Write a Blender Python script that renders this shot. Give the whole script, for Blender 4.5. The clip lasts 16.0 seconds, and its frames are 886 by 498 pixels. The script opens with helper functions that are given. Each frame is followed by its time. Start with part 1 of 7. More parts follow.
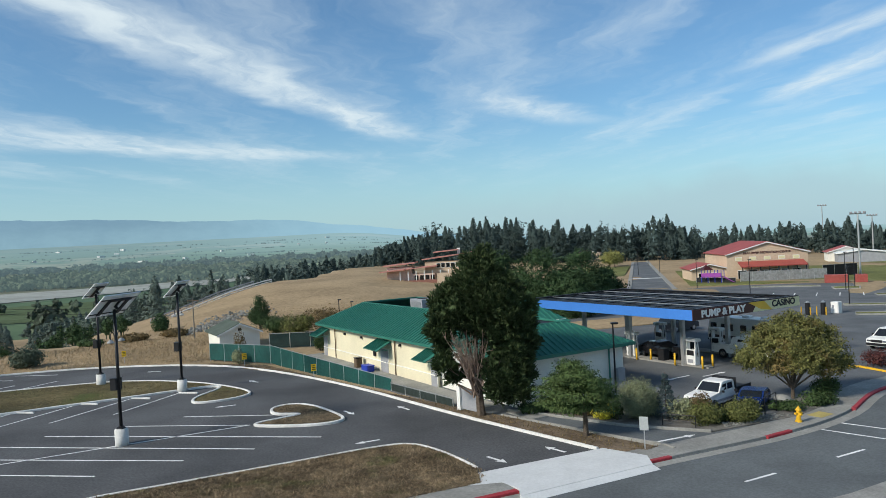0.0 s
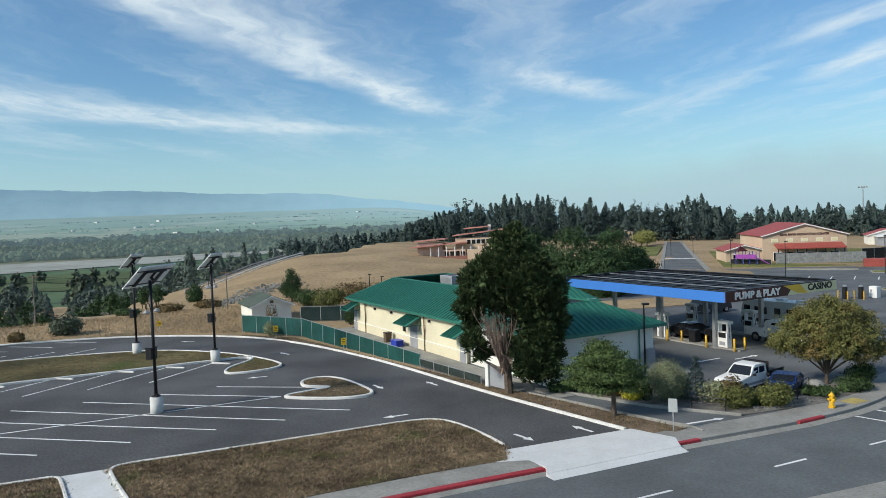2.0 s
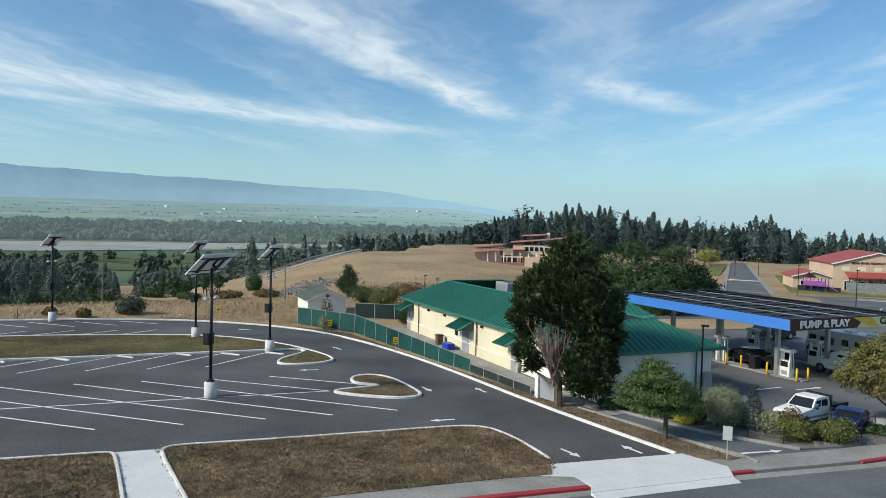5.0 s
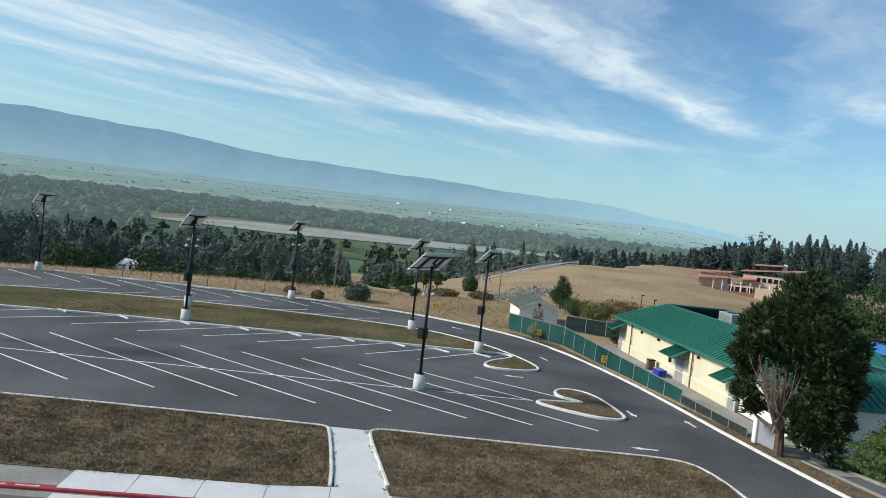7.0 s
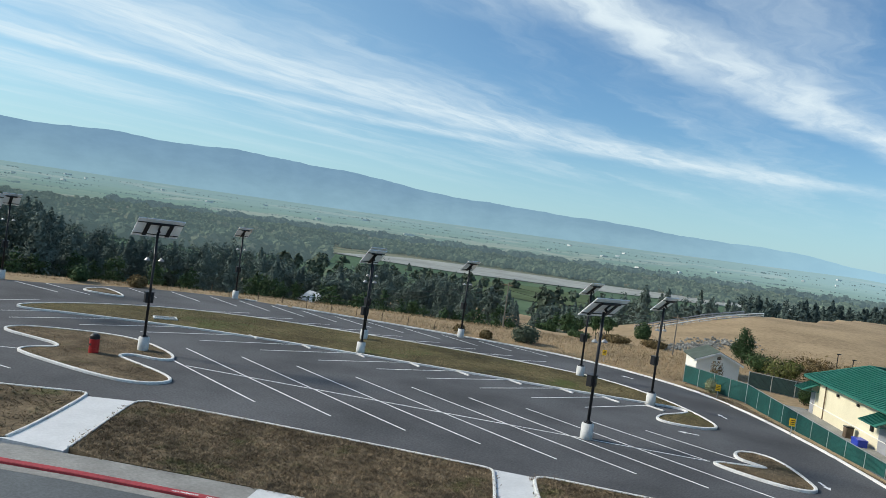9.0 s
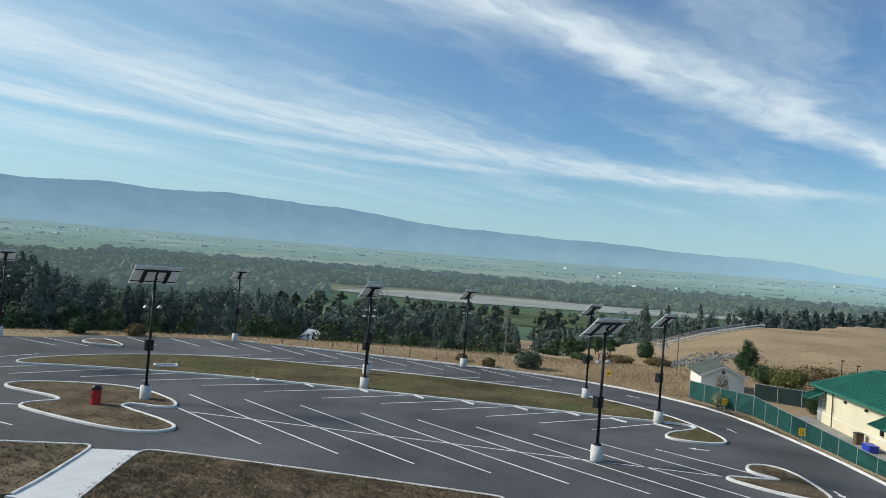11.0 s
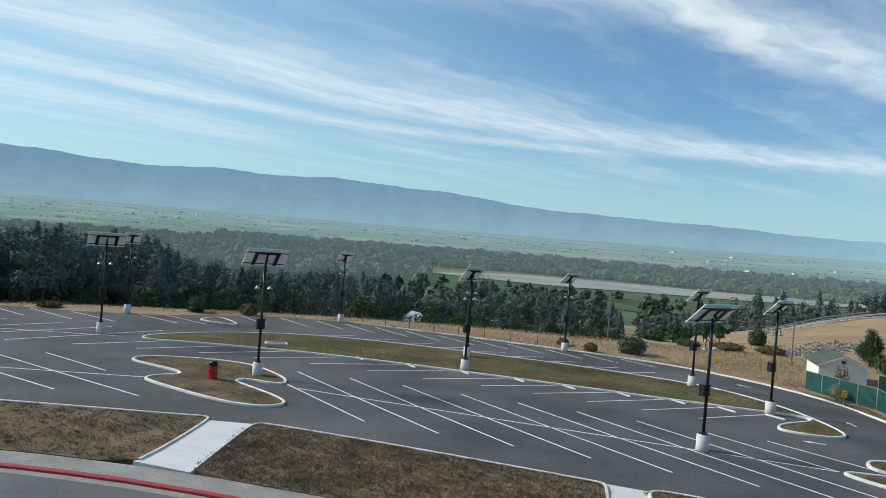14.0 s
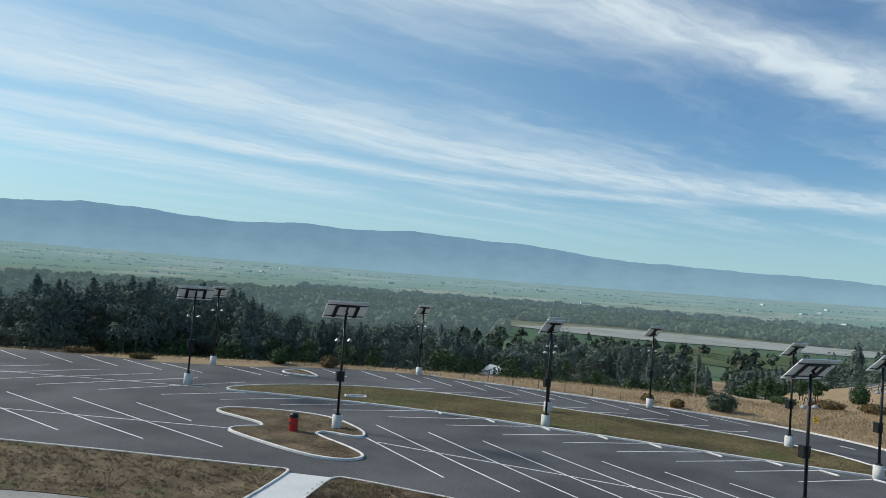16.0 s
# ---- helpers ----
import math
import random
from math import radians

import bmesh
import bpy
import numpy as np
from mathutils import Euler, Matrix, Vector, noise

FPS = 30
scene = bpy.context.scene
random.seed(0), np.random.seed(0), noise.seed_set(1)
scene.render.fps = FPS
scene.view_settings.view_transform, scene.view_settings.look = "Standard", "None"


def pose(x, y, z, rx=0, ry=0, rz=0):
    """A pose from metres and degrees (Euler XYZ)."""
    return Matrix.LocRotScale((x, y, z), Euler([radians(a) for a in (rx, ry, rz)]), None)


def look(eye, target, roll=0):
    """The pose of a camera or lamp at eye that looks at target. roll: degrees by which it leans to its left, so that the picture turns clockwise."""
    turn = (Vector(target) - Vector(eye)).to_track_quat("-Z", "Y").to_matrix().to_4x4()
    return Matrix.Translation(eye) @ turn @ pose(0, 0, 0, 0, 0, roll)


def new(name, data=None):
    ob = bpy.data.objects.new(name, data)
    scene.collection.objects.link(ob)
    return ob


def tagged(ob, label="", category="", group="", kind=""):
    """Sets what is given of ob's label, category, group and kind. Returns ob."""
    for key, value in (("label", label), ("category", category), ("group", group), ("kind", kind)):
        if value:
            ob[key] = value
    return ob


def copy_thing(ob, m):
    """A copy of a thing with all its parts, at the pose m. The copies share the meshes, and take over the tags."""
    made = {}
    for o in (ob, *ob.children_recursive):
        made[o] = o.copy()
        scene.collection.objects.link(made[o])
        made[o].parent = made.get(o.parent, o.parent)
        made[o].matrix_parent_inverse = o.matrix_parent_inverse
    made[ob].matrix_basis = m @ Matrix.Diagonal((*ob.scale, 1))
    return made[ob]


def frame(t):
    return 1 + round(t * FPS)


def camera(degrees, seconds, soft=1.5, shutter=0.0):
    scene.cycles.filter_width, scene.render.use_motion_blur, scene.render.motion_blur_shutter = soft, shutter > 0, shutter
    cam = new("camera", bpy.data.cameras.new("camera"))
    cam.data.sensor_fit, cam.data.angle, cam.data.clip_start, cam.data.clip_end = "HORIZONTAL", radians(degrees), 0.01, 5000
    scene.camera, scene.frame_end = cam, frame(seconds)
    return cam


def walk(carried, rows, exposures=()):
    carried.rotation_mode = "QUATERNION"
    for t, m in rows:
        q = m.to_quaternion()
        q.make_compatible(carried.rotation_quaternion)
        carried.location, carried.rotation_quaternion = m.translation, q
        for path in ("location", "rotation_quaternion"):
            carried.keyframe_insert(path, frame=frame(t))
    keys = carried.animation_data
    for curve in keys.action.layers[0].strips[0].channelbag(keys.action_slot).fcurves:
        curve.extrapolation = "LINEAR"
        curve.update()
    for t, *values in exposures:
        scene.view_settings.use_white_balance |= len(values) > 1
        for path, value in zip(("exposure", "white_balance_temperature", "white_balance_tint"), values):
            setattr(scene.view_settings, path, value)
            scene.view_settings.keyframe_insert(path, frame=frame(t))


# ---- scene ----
cam = camera(61.6, 16.0, soft=0.7)
PATH = [
    (0, (0.115, -0.165, 11.56), (0.098, 1.835, 11.536), -3.1),
    (0.5, (0.156, -0.15, 11.594), (0.128, 1.849, 11.563), -2.9),
    (1, (0.172, -0.221, 11.643), (0.122, 1.778, 11.601), -2.6),
    (1.5, (0.149, -0.18, 11.658), (0.069, 1.818, 11.599), -2.4),
    (2, (0.112, -0.141, 11.64), (0.01, 1.854, 11.555), -2.2),
    (2.5, (0.171, -0.136, 11.63), (0.059, 1.858, 11.52), -2.1),
    (3, (0.092, -0.063, 11.628), (-0.01, 1.931, 11.506), -1.9),
    (5.5, (0.078, 0.043, 11.85), (-0.279, 2.01, 11.78), 3.2),
    (6, (0.206, -0.012, 11.933), (-0.294, 1.923, 11.853), 4.4),
    (6.5, (0.175, 0.071, 11.919), (-0.454, 1.967, 11.834), 5.3),
    (7, (0.108, 0.196, 11.813), (-0.706, 2.021, 11.724), 6.4),
    (7.5, (0.179, 0.122, 11.844), (-0.77, 1.88, 11.755), 7.2),
    (8, (0.115, 0.144, 11.871), (-0.982, 1.814, 11.795), 8.3),
    (8.5, (0.011, 0.177, 11.902), (-1.174, 1.787, 11.842), 8.8),
    (11, (0.013, 0.036, 11.849), (-1.198, 1.626, 11.895), 4.5),
    (11.5, (0.065, 0.022, 11.817), (-1.115, 1.636, 11.865), 4.2),
    (12, (0.078, 0.01, 11.83), (-1.092, 1.632, 11.868), 4.1),
    (12.5, (0.087, 0.008, 11.871), (-1.092, 1.623, 11.879), 3.8),
    (13, (0.116, 0.043, 11.839), (-1.103, 1.628, 11.818), 3.7),
    (13.5, (-0.024, 0.158, 11.867), (-1.33, 1.672, 11.82), 3.8),
    (14, (0.148, 0.028, 11.845), (-1.266, 1.443, 11.825), 4.6),
    (14.5, (-0.033, 0.214, 11.816), (-1.56, 1.505, 11.847), 5.5),
    (15, (-0.142, 0.197, 11.826), (-1.733, 1.407, 11.895), 6.0),
    (15.5, (-0.102, 0.164, 11.84), (-1.726, 1.327, 11.944), 5.8),
    (16, (-0.072, 0.167, 11.796), (-1.63, 1.417, 11.901), 4.4),
]
walk(cam, [(t, look(eye, target, roll)) for t, eye, target, roll in PATH], [(0, 0.1), (3, 0.1), (5.5, 0.18), (8.5, 0.2), (11, 0.08), (14, 0.14), (16, 0.04)])

# ---- world, sun ----
SUN_AZ = math.atan2(-0.50, -0.866)      # towards the sun, in the plan
SUN_EL = radians(33)
world = bpy.data.worlds.new("sky")
scene.world = world
world.use_nodes = True


class Nodes:
    """A short way to write node trees."""

    def __init__(self, tree):
        self.tree = tree

    def add(self, kind, **props):
        n = self.tree.nodes.new(kind)
        for k, v in props.items():
            if k == "blend":
                n.blend_type = v
            elif k == "op":
                n.operation = v
            elif k == "data":
                n.data_type = v
            elif k == "clamp":
                n.use_clamp = v
            elif k == "sky":
                n.sky_type = v
            elif k == "interp":
                n.interpolation_type = v
        return n

    def put(self, socket, value):
        if isinstance(value, bpy.types.NodeSocket):
            self.tree.links.new(value, socket)
        elif value is not None:
            socket.default_value = value

    def math(self, op, a, b=None, c=None, clamp=False):
        n = self.add("ShaderNodeMath", op=op, clamp=clamp)
        for s, v in zip(n.inputs, (a, b, c)):
            self.put(s, v)
        return n.outputs[0]

    def noise(self, vector, scale, detail=3.0, rough=0.55, warp=0.0):
        n = self.add("ShaderNodeTexNoise")
        self.put(n.inputs["Vector"], vector)
        n.inputs["Scale"].default_value, n.inputs["Detail"].default_value = scale, detail
        n.inputs["Roughness"].default_value, n.inputs["Distortion"].default_value = rough, warp
        return n.outputs["Fac"]

    def ramp(self, value, low, high, a=0.0, b=1.0):
        n = self.add("ShaderNodeMapRange", interp="SMOOTHSTEP")
        for s, v in zip(n.inputs, (value, low, high, a, b)):
            self.put(s, v)
        return n.outputs[0]

    def mix(self, fac, a, b, blend="MIX"):
        n = self.add("ShaderNodeMix", data="RGBA", blend=blend)
        self.put(n.inputs[0], fac)
        for s, v in ((n.inputs[6], a), (n.inputs[7], b)):
            self.put(s, (*v, 1) if isinstance(v, tuple) and len(v) == 3 else v)
        return n.outputs[2]

    def join(self, x, y, z=0.0):
        n = self.add("ShaderNodeCombineXYZ")
        for s, v in zip(n.inputs, (x, y, z)):
            self.put(s, v)
        return n.outputs[0]

    def split(self, v):
        n = self.add("ShaderNodeSeparateXYZ")
        self.put(n.inputs[0], v)
        return n.outputs


def build_sky():
    k = Nodes(world.node_tree)
    k.tree.nodes.clear()
    sky = k.add("ShaderNodeTexSky", sky="NISHITA")
    sky.sun_disc = False
    sky.sun_elevation = SUN_EL
    sky.sun_rotation = math.pi / 2 - SUN_AZ
    sky.altitude, sky.air_density, sky.dust_density, sky.ozone_density = 60, 1.0, 0.6, 3.0
    at = k.add("ShaderNodeTexCoord").outputs["Generated"]
    x, y, z = k.split(at)
    up = k.math("MAXIMUM", z, 0.012)
    u, v = k.math("DIVIDE", x, up), k.math("DIVIDE", y, up)
    # the sheet of high cirrus, seen as a plane overhead
    flat = k.join(u, v)
    wob = k.math("SUBTRACT", k.noise(flat, 0.55, 4.0), 0.5)
    wob2 = k.math("SUBTRACT", k.noise(flat, 2.2, 5.0, 0.6), 0.5)
    drift = k.math("ADD", k.math("MULTIPLY", wob, 0.9), k.math("MULTIPLY", wob2, 0.35))
    fine = k.noise(k.join(k.math("ADD", k.math("MULTIPLY", u, 3.6), k.math("MULTIPLY", drift, 2.0)), k.math("MULTIPLY", v, 0.9)), 1.6, 7.0, 0.62)
    wisps = k.noise(k.join(k.math("ADD", k.math("MULTIPLY", u, 1.1), drift), k.math("MULTIPLY", v, 0.22)), 1.0, 6.0, 0.6)

    def band(course, width, v0, v1, amount):
        off = k.math("ABSOLUTE", k.math("ADD", k.math("SUBTRACT", u, course), k.math("MULTIPLY", drift, min(1.0, width * 1.6))))
        core = k.ramp(off, 0.0, width, 1.0, 0.0)
        along = k.math("MULTIPLY", k.ramp(v, v0 - 1.2, v0 + 0.4), k.ramp(v, v1 - 0.6, v1 + 0.7, 1.0, 0.0))
        return k.math("MULTIPLY", k.math("MULTIPLY", core, along), k.math("MULTIPLY", k.ramp(fine, 0.22, 0.72, 0.32, 0.95), amount))

    bend = k.math("MULTIPLY", k.math("POWER", k.math("MAXIMUM", k.math("SUBTRACT", v, 3.3), 0.0), 1.8), 0.14)
    bands = [band(k.math("ADD", k.math("MULTIPLY", v, 0.25), -2.16), 0.40, 0.6, 7.0, 0.95),
             band(k.math("ADD", bend, -4.1), 1.0, 0.0, 8.3, 0.78),
             band(k.math("ADD", k.math("MULTIPLY", bend, 1.4), -5.5), 0.55, 0.4, 6.5, 0.6),
             band(k.math("ADD", k.math("MULTIPLY", v, -0.25), -6.4), 1.0, 0.0, 4.5, 0.5),
             band(k.math("ADD", k.math("MULTIPLY", v, 0.2), -0.55), 0.45, 2.6, 4.6, 0.22),
             band(k.math("ADD", k.math("MULTIPLY", v, 0.55), -2.55), 0.45, 5.6, 6.5, 0.9),
             band(k.math("ADD", k.math("MULTIPLY", v, -0.2), 2.95), 0.20, 3.0, 4.5, 1.0),
             band(k.math("ADD", k.math("MULTIPLY", v, 0.02), 2.62), 0.26, 4.5, 6.0, 0.95)]
    cover = k.math("MULTIPLY", k.ramp(wisps, 0.40, 0.80, 0.0, 0.62), k.ramp(fine, 0.2, 0.75, 0.5, 1.0))
    for b in bands:
        cover = k.math("SUBTRACT", k.math("ADD", cover, b), k.math("MULTIPLY", cover, b))
    cover = k.math("MULTIPLY", cover, k.ramp(z, 0.045, 0.14), clamp=True)
    haze = k.ramp(z, 0.0, 0.18, 0.6, 0.0)
    veil = k.ramp(x, -0.45, -1.0, 0.0, 0.36)       # paler towards the sun
    tint = k.mix(1.0, sky.outputs[0], (0.80, 1.06, 1.16), "MULTIPLY")
    col = k.mix(veil, k.mix(haze, tint, (4.0, 6.2, 7.1)), (4.2, 6.2, 6.5))
    low = k.ramp(k.math("SUBTRACT", z, k.math("MULTIPLY", k.noise(at, 4.0, 5.0, 0.6), 0.13)), -0.035, 0.012, 0.6, 0.0)
    low = k.math("MULTIPLY", low, k.ramp(x, -0.25, 0.25))
    col = k.mix(low, col, (3.8, 5.3, 6.1))        # bank of sea fog beyond the ridge
    col = k.mix(cover, col, (7.1, 8.1, 8.5))
    back = k.add("ShaderNodeBackground")
    k.put(back.inputs[0], col)
    back.inputs[1].default_value = 0.1
    k.tree.links.new(back.outputs[0], k.add("ShaderNodeOutputWorld").inputs[0])


build_sky()
sun = new("sun", bpy.data.lights.new("sun", "SUN"))
sun.data.energy, sun.data.angle, sun.data.color = 3.7, radians(11), (1.0, 0.93, 0.82)
sun.matrix_world = look((0, 0, 60), (-math.cos(SUN_AZ) * math.cos(SUN_EL), -math.sin(SUN_AZ) * math.cos(SUN_EL), 60 - math.sin(SUN_EL)))


# ---- materials ----
def material(name, base, rough=0.8, metal=0.0, vary=0.25, scale=1.0, fine=14.0, bump=0.0, bump_scale=40.0, other=None, patch=0.0, spec=0.4, island=0.0, haze_glow=None, mass=0.0):
    """A surface with a base colour, stains at one scale and grain at another, and a fine relief; metres."""
    m = bpy.data.materials.new(name)
    m.use_nodes = True
    k = Nodes(m.node_tree)
    b = k.tree.nodes["Principled BSDF"]
    at = k.add("ShaderNodeNewGeometry").outputs["Position"]
    large, small = k.noise(at, scale, 4.0), k.noise(at, fine * scale, 3.0, 0.65)
    col = k.mix(1.0, base, k.mix(k.ramp(large, 0.25, 0.75), (1 - vary,) * 3, (1 + vary * 0.6,) * 3), "MULTIPLY")
    col = k.mix(1.0, col, k.mix(k.ramp(small, 0.25, 0.75), (1 - vary * 0.8,) * 3, (1 + vary * 0.7,) * 3), "MULTIPLY")
    if other:
        col = k.mix(k.ramp(k.noise(at, scale * 0.7, 5.0, 0.65), 0.62 - patch, 0.72), col, other)
    if island:
        r = k.add("ShaderNodeNewGeometry").outputs["Random Per Island"]
        col = k.mix(1.0, col, k.mix(r, (1 - island,) * 3, (1 + island,) * 3), "MULTIPLY")
    k.put(b.inputs["Base Color"], col)
    b.inputs["Roughness"].default_value, b.inputs["Metallic"].default_value = rough, metal
    b.inputs["Specular IOR Level"].default_value = spec
    if bump:
        n = k.add("ShaderNodeBump")
        n.inputs["Strength"].default_value, n.inputs["Distance"].default_value = bump, 0.02
        k.put(n.inputs["Height"], k.noise(at, bump_scale, 3.0, 0.6))
        k.put(b.inputs["Normal"], n.outputs[0])
    if mass:       # shading normals pulled to one up-and-sunward direction, evening the light on leaves
        n = k.add("ShaderNodeMix", data="VECTOR")
        n.inputs[0].default_value = mass
        k.put(n.inputs[4], k.add("ShaderNodeNewGeometry").outputs["Normal"])
        n.inputs[5].default_value = (-0.35, -0.25, 0.9)
        v = k.add("ShaderNodeVectorMath", op="NORMALIZE")
        k.put(v.inputs[0], n.outputs[1])
        k.put(b.inputs["Normal"], v.outputs[0])
    # emission that stands in for haze on far surfaces
    if haze_glow:
        b.inputs["Emission Color"].default_value = (*haze_glow[:3], 1)
        b.inputs["Emission Strength"].default_value = haze_glow[3]
    return m


ASPHALT = material("asphalt_lot", (0.095, 0.097, 0.100), 0.9, vary=0.38, scale=0.12, fine=60, bump=0.25, bump_scale=25, spec=0.25)
ROAD = material("asphalt_road", (0.125, 0.137, 0.140), 0.9, vary=0.22, scale=0.2, fine=40, bump=0.25, bump_scale=25, spec=0.25)
OLD_ASPHALT = material("asphalt_forecourt", (0.130, 0.138, 0.142), 0.88, vary=0.3, scale=0.25, fine=30, bump=0.2, bump_scale=25, spec=0.25)
PAINT = material("road_paint", (0.80, 0.80, 0.78), 0.75, vary=0.16, scale=0.8, fine=12)
KERB = material("kerb_paint", (0.70, 0.69, 0.65), 0.8, vary=0.14, scale=0.9, fine=9, bump=0.1)
RED = material("red_kerb_paint", (0.36, 0.035, 0.045), 0.7, vary=0.22, scale=1.2, fine=8)
CONCRETE = material("concrete", (0.28, 0.275, 0.25), 0.9, vary=0.2, scale=0.5, fine=14, bump=0.15)
NEW_CONCRETE = material("new_concrete", (0.62, 0.63, 0.62), 0.85, vary=0.08, scale=0.5, fine=14, bump=0.1)
BASE_CONCRETE = material("lamp_base_concrete", (0.60, 0.60, 0.57), 0.85, vary=0.12, scale=1.5, fine=8, bump=0.15)
LAWN = material("lawn", (0.160, 0.122, 0.076), 0.95, vary=0.5, scale=0.45, fine=11, bump=0.6, bump_scale=9, other=(0.098, 0.098, 0.044), patch=0.08, spec=0.1)
MEDIAN_LAWN = material("median_lawn", (0.135, 0.112, 0.056), 0.95, vary=0.45, scale=0.2, fine=14, bump=0.5, bump_scale=12, other=(0.088, 0.108, 0.036), patch=0.12, spec=0.1)
LAWN_BLADE = material("lawn_blade", (0.240, 0.180, 0.112), 0.9, vary=0.4, scale=0.45, fine=5, other=(0.125, 0.130, 0.052), patch=0.10, spec=0.15, island=0.45)
MEDIAN_BLADE = material("median_blade", (0.200, 0.160, 0.085), 0.9, vary=0.4, scale=0.12, fine=12, other=(0.105, 0.130, 0.045), patch=0.14, spec=0.15, island=0.4)
DRY = material("dry_grass", (0.35, 0.26, 0.155), 0.95, vary=0.25, scale=0.06, fine=22, bump=0.5, bump_scale=4, other=(0.27, 0.205, 0.125), patch=0.06, spec=0.1)
DRY_BLADE = material("dry_blade", (0.38, 0.285, 0.17), 0.9, vary=0.3, scale=0.1, fine=8, spec=0.1, island=0.22)
SOIL = material("soil", (0.17, 0.13, 0.09), 0.95, vary=0.35, scale=0.8, fine=9, bump=0.4, bump_scale=10, spec=0.1)
BLACK = material("black_steel", (0.020, 0.020, 0.022), 0.45, 0.3, vary=0.15, scale=2)
GALV = material("galvanised_steel", (0.45, 0.46, 0.46), 0.45, 0.7, vary=0.15, scale=2)
WHITE = material("white_paint", (0.76, 0.76, 0.73), 0.5, vary=0.06, scale=1.0)
CREAM = material("cream_stucco", (0.70, 0.64, 0.46), 0.9, vary=0.08, scale=0.4, fine=30, bump=0.25, bump_scale=30)
PALE = material("pale_stucco", (0.76, 0.75, 0.68), 0.9, vary=0.08, scale=0.4, fine=30, bump=0.2, bump_scale=30)
GREEN_ROOF = material("green_metal_roof", (0.026, 0.165, 0.120), 0.5, 0.0, vary=0.12, scale=0.4, fine=10, spec=0.5)
GREEN_FENCE = material("green_slats", (0.012, 0.085, 0.075), 0.6, vary=0.2, scale=0.8, fine=8)
BLUE = material("blue_fascia", (0.055, 0.20, 0.58), 0.4, vary=0.06, scale=0.4)
DARK_ROOF = material("dark_deck", (0.018, 0.019, 0.022), 0.6, vary=0.3, scale=0.5)
PANEL_BACK = material("panel_backsheet", (0.88, 0.89, 0.88), 0.5, vary=0.05)
PANEL_FACE = material("panel_cells", (0.012, 0.016, 0.035), 0.12, vary=0.1, spec=0.6)
FRAME_AL = material("aluminium_frame", (0.85, 0.86, 0.86), 0.5, 0.25, vary=0.05)
YELLOW = material("yellow_paint", (0.72, 0.42, 0.02), 0.5, vary=0.12, scale=2)
RED_BARREL = material("red_drum", (0.42, 0.02, 0.02), 0.4, vary=0.15, scale=2)
BLUE_BIN = material("blue_plastic", (0.02, 0.05, 0.42), 0.4, vary=0.1, scale=2)
GLASS_DARK = material("dark_glass", (0.012, 0.014, 0.016), 0.08, vary=0.02, spec=0.7)
RUBBER = material("rubber", (0.016, 0.016, 0.017), 0.8, vary=0.1, scale=3)
CHROME = material("bright_metal", (0.6, 0.6, 0.62), 0.2, 0.9, vary=0.04)
GREY = material("grey_paint", (0.30, 0.31, 0.33), 0.6, vary=0.12, scale=1)
BROWN_WOOD = material("weathered_wood", (0.16, 0.115, 0.075), 0.9, vary=0.3, scale=1.5, fine=9)
BARK = material("bark", (0.115, 0.088, 0.065), 0.95, vary=0.35, scale=3, fine=6, bump=0.6, bump_scale=18)
BARE_TWIG = material("bare_twigs", (0.30, 0.215, 0.165), 0.95, vary=0.25, scale=3, fine=6)
PINE = material("pine_needles", (0.052, 0.078, 0.030), 0.7, vary=0.35, scale=0.9, fine=6, island=0.4, spec=0.2)
CONIFER = material("conifer_needles", (0.112, 0.148, 0.125), 0.85, vary=0.35, scale=0.12, fine=8, island=0.2, spec=0.1)
CYPRESS = material("cypress_leaves", (0.046, 0.082, 0.034), 0.8, vary=0.35, scale=0.4, fine=6, island=0.35, spec=0.15)
RIDGE = material("ridge_needles", (0.062, 0.088, 0.080), 0.9, vary=0.3, scale=0.06, fine=8, island=0.15, spec=0.05)
WOODS = material("valley_leaves", (0.095, 0.12, 0.085), 0.9, vary=0.35, scale=0.03, fine=10, island=0.2, spec=0.1)
HEMLOCK = material("spreading_evergreen_sprays", (0.075, 0.115, 0.036), 0.75, vary=0.3, scale=0.8, fine=6, island=0.35, spec=0.2)
YELLOWING = material("yellowing_leaves", (0.150, 0.150, 0.045), 0.7, vary=0.3, scale=0.8, fine=6, island=0.4, spec=0.25, other=(0.23, 0.16, 0.06), patch=0.10)
OLIVE = material("olive_leaves", (0.115, 0.125, 0.035), 0.7, vary=0.3, scale=1.2, fine=6, island=0.45, spec=0.25)
SHRUB = material("shrub_leaves", (0.045, 0.078, 0.024), 0.7, vary=0.3, scale=1.2, fine=6, island=0.45, spec=0.25)
SILVER = material("silver_leaves", (0.24, 0.26, 0.145), 0.75, vary=0.25, scale=1.2, fine=6, island=0.3, spec=0.2)
LIME = material("lime_leaves", (0.42, 0.38, 0.03), 0.7, vary=0.25, scale=1.2, fine=6, island=0.3)
DULL_LIME = material("dull_lime_leaves", (0.25, 0.25, 0.07), 0.75, vary=0.3, scale=0.6, fine=6, island=0.3)
SPRUCE = material("blue_spruce_needles", (0.055, 0.085, 0.085), 0.75, vary=0.3, scale=1.2, fine=6, island=0.4)
SCRUB = material("dry_scrub", (0.17, 0.125, 0.06), 0.9, vary=0.35, scale=0.7, fine=6, island=0.45, spec=0.1)
RED_ROOF = material("red_roof", (0.34, 0.075, 0.06), 0.6, vary=0.12, scale=0.4, fine=8)
TAN = material("tan_wall", (0.55, 0.42, 0.30), 0.9, vary=0.1, scale=0.3, fine=10)
PEACH = material("peach_wall", (0.64, 0.46, 0.37), 0.9, vary=0.1, scale=0.3, fine=10)
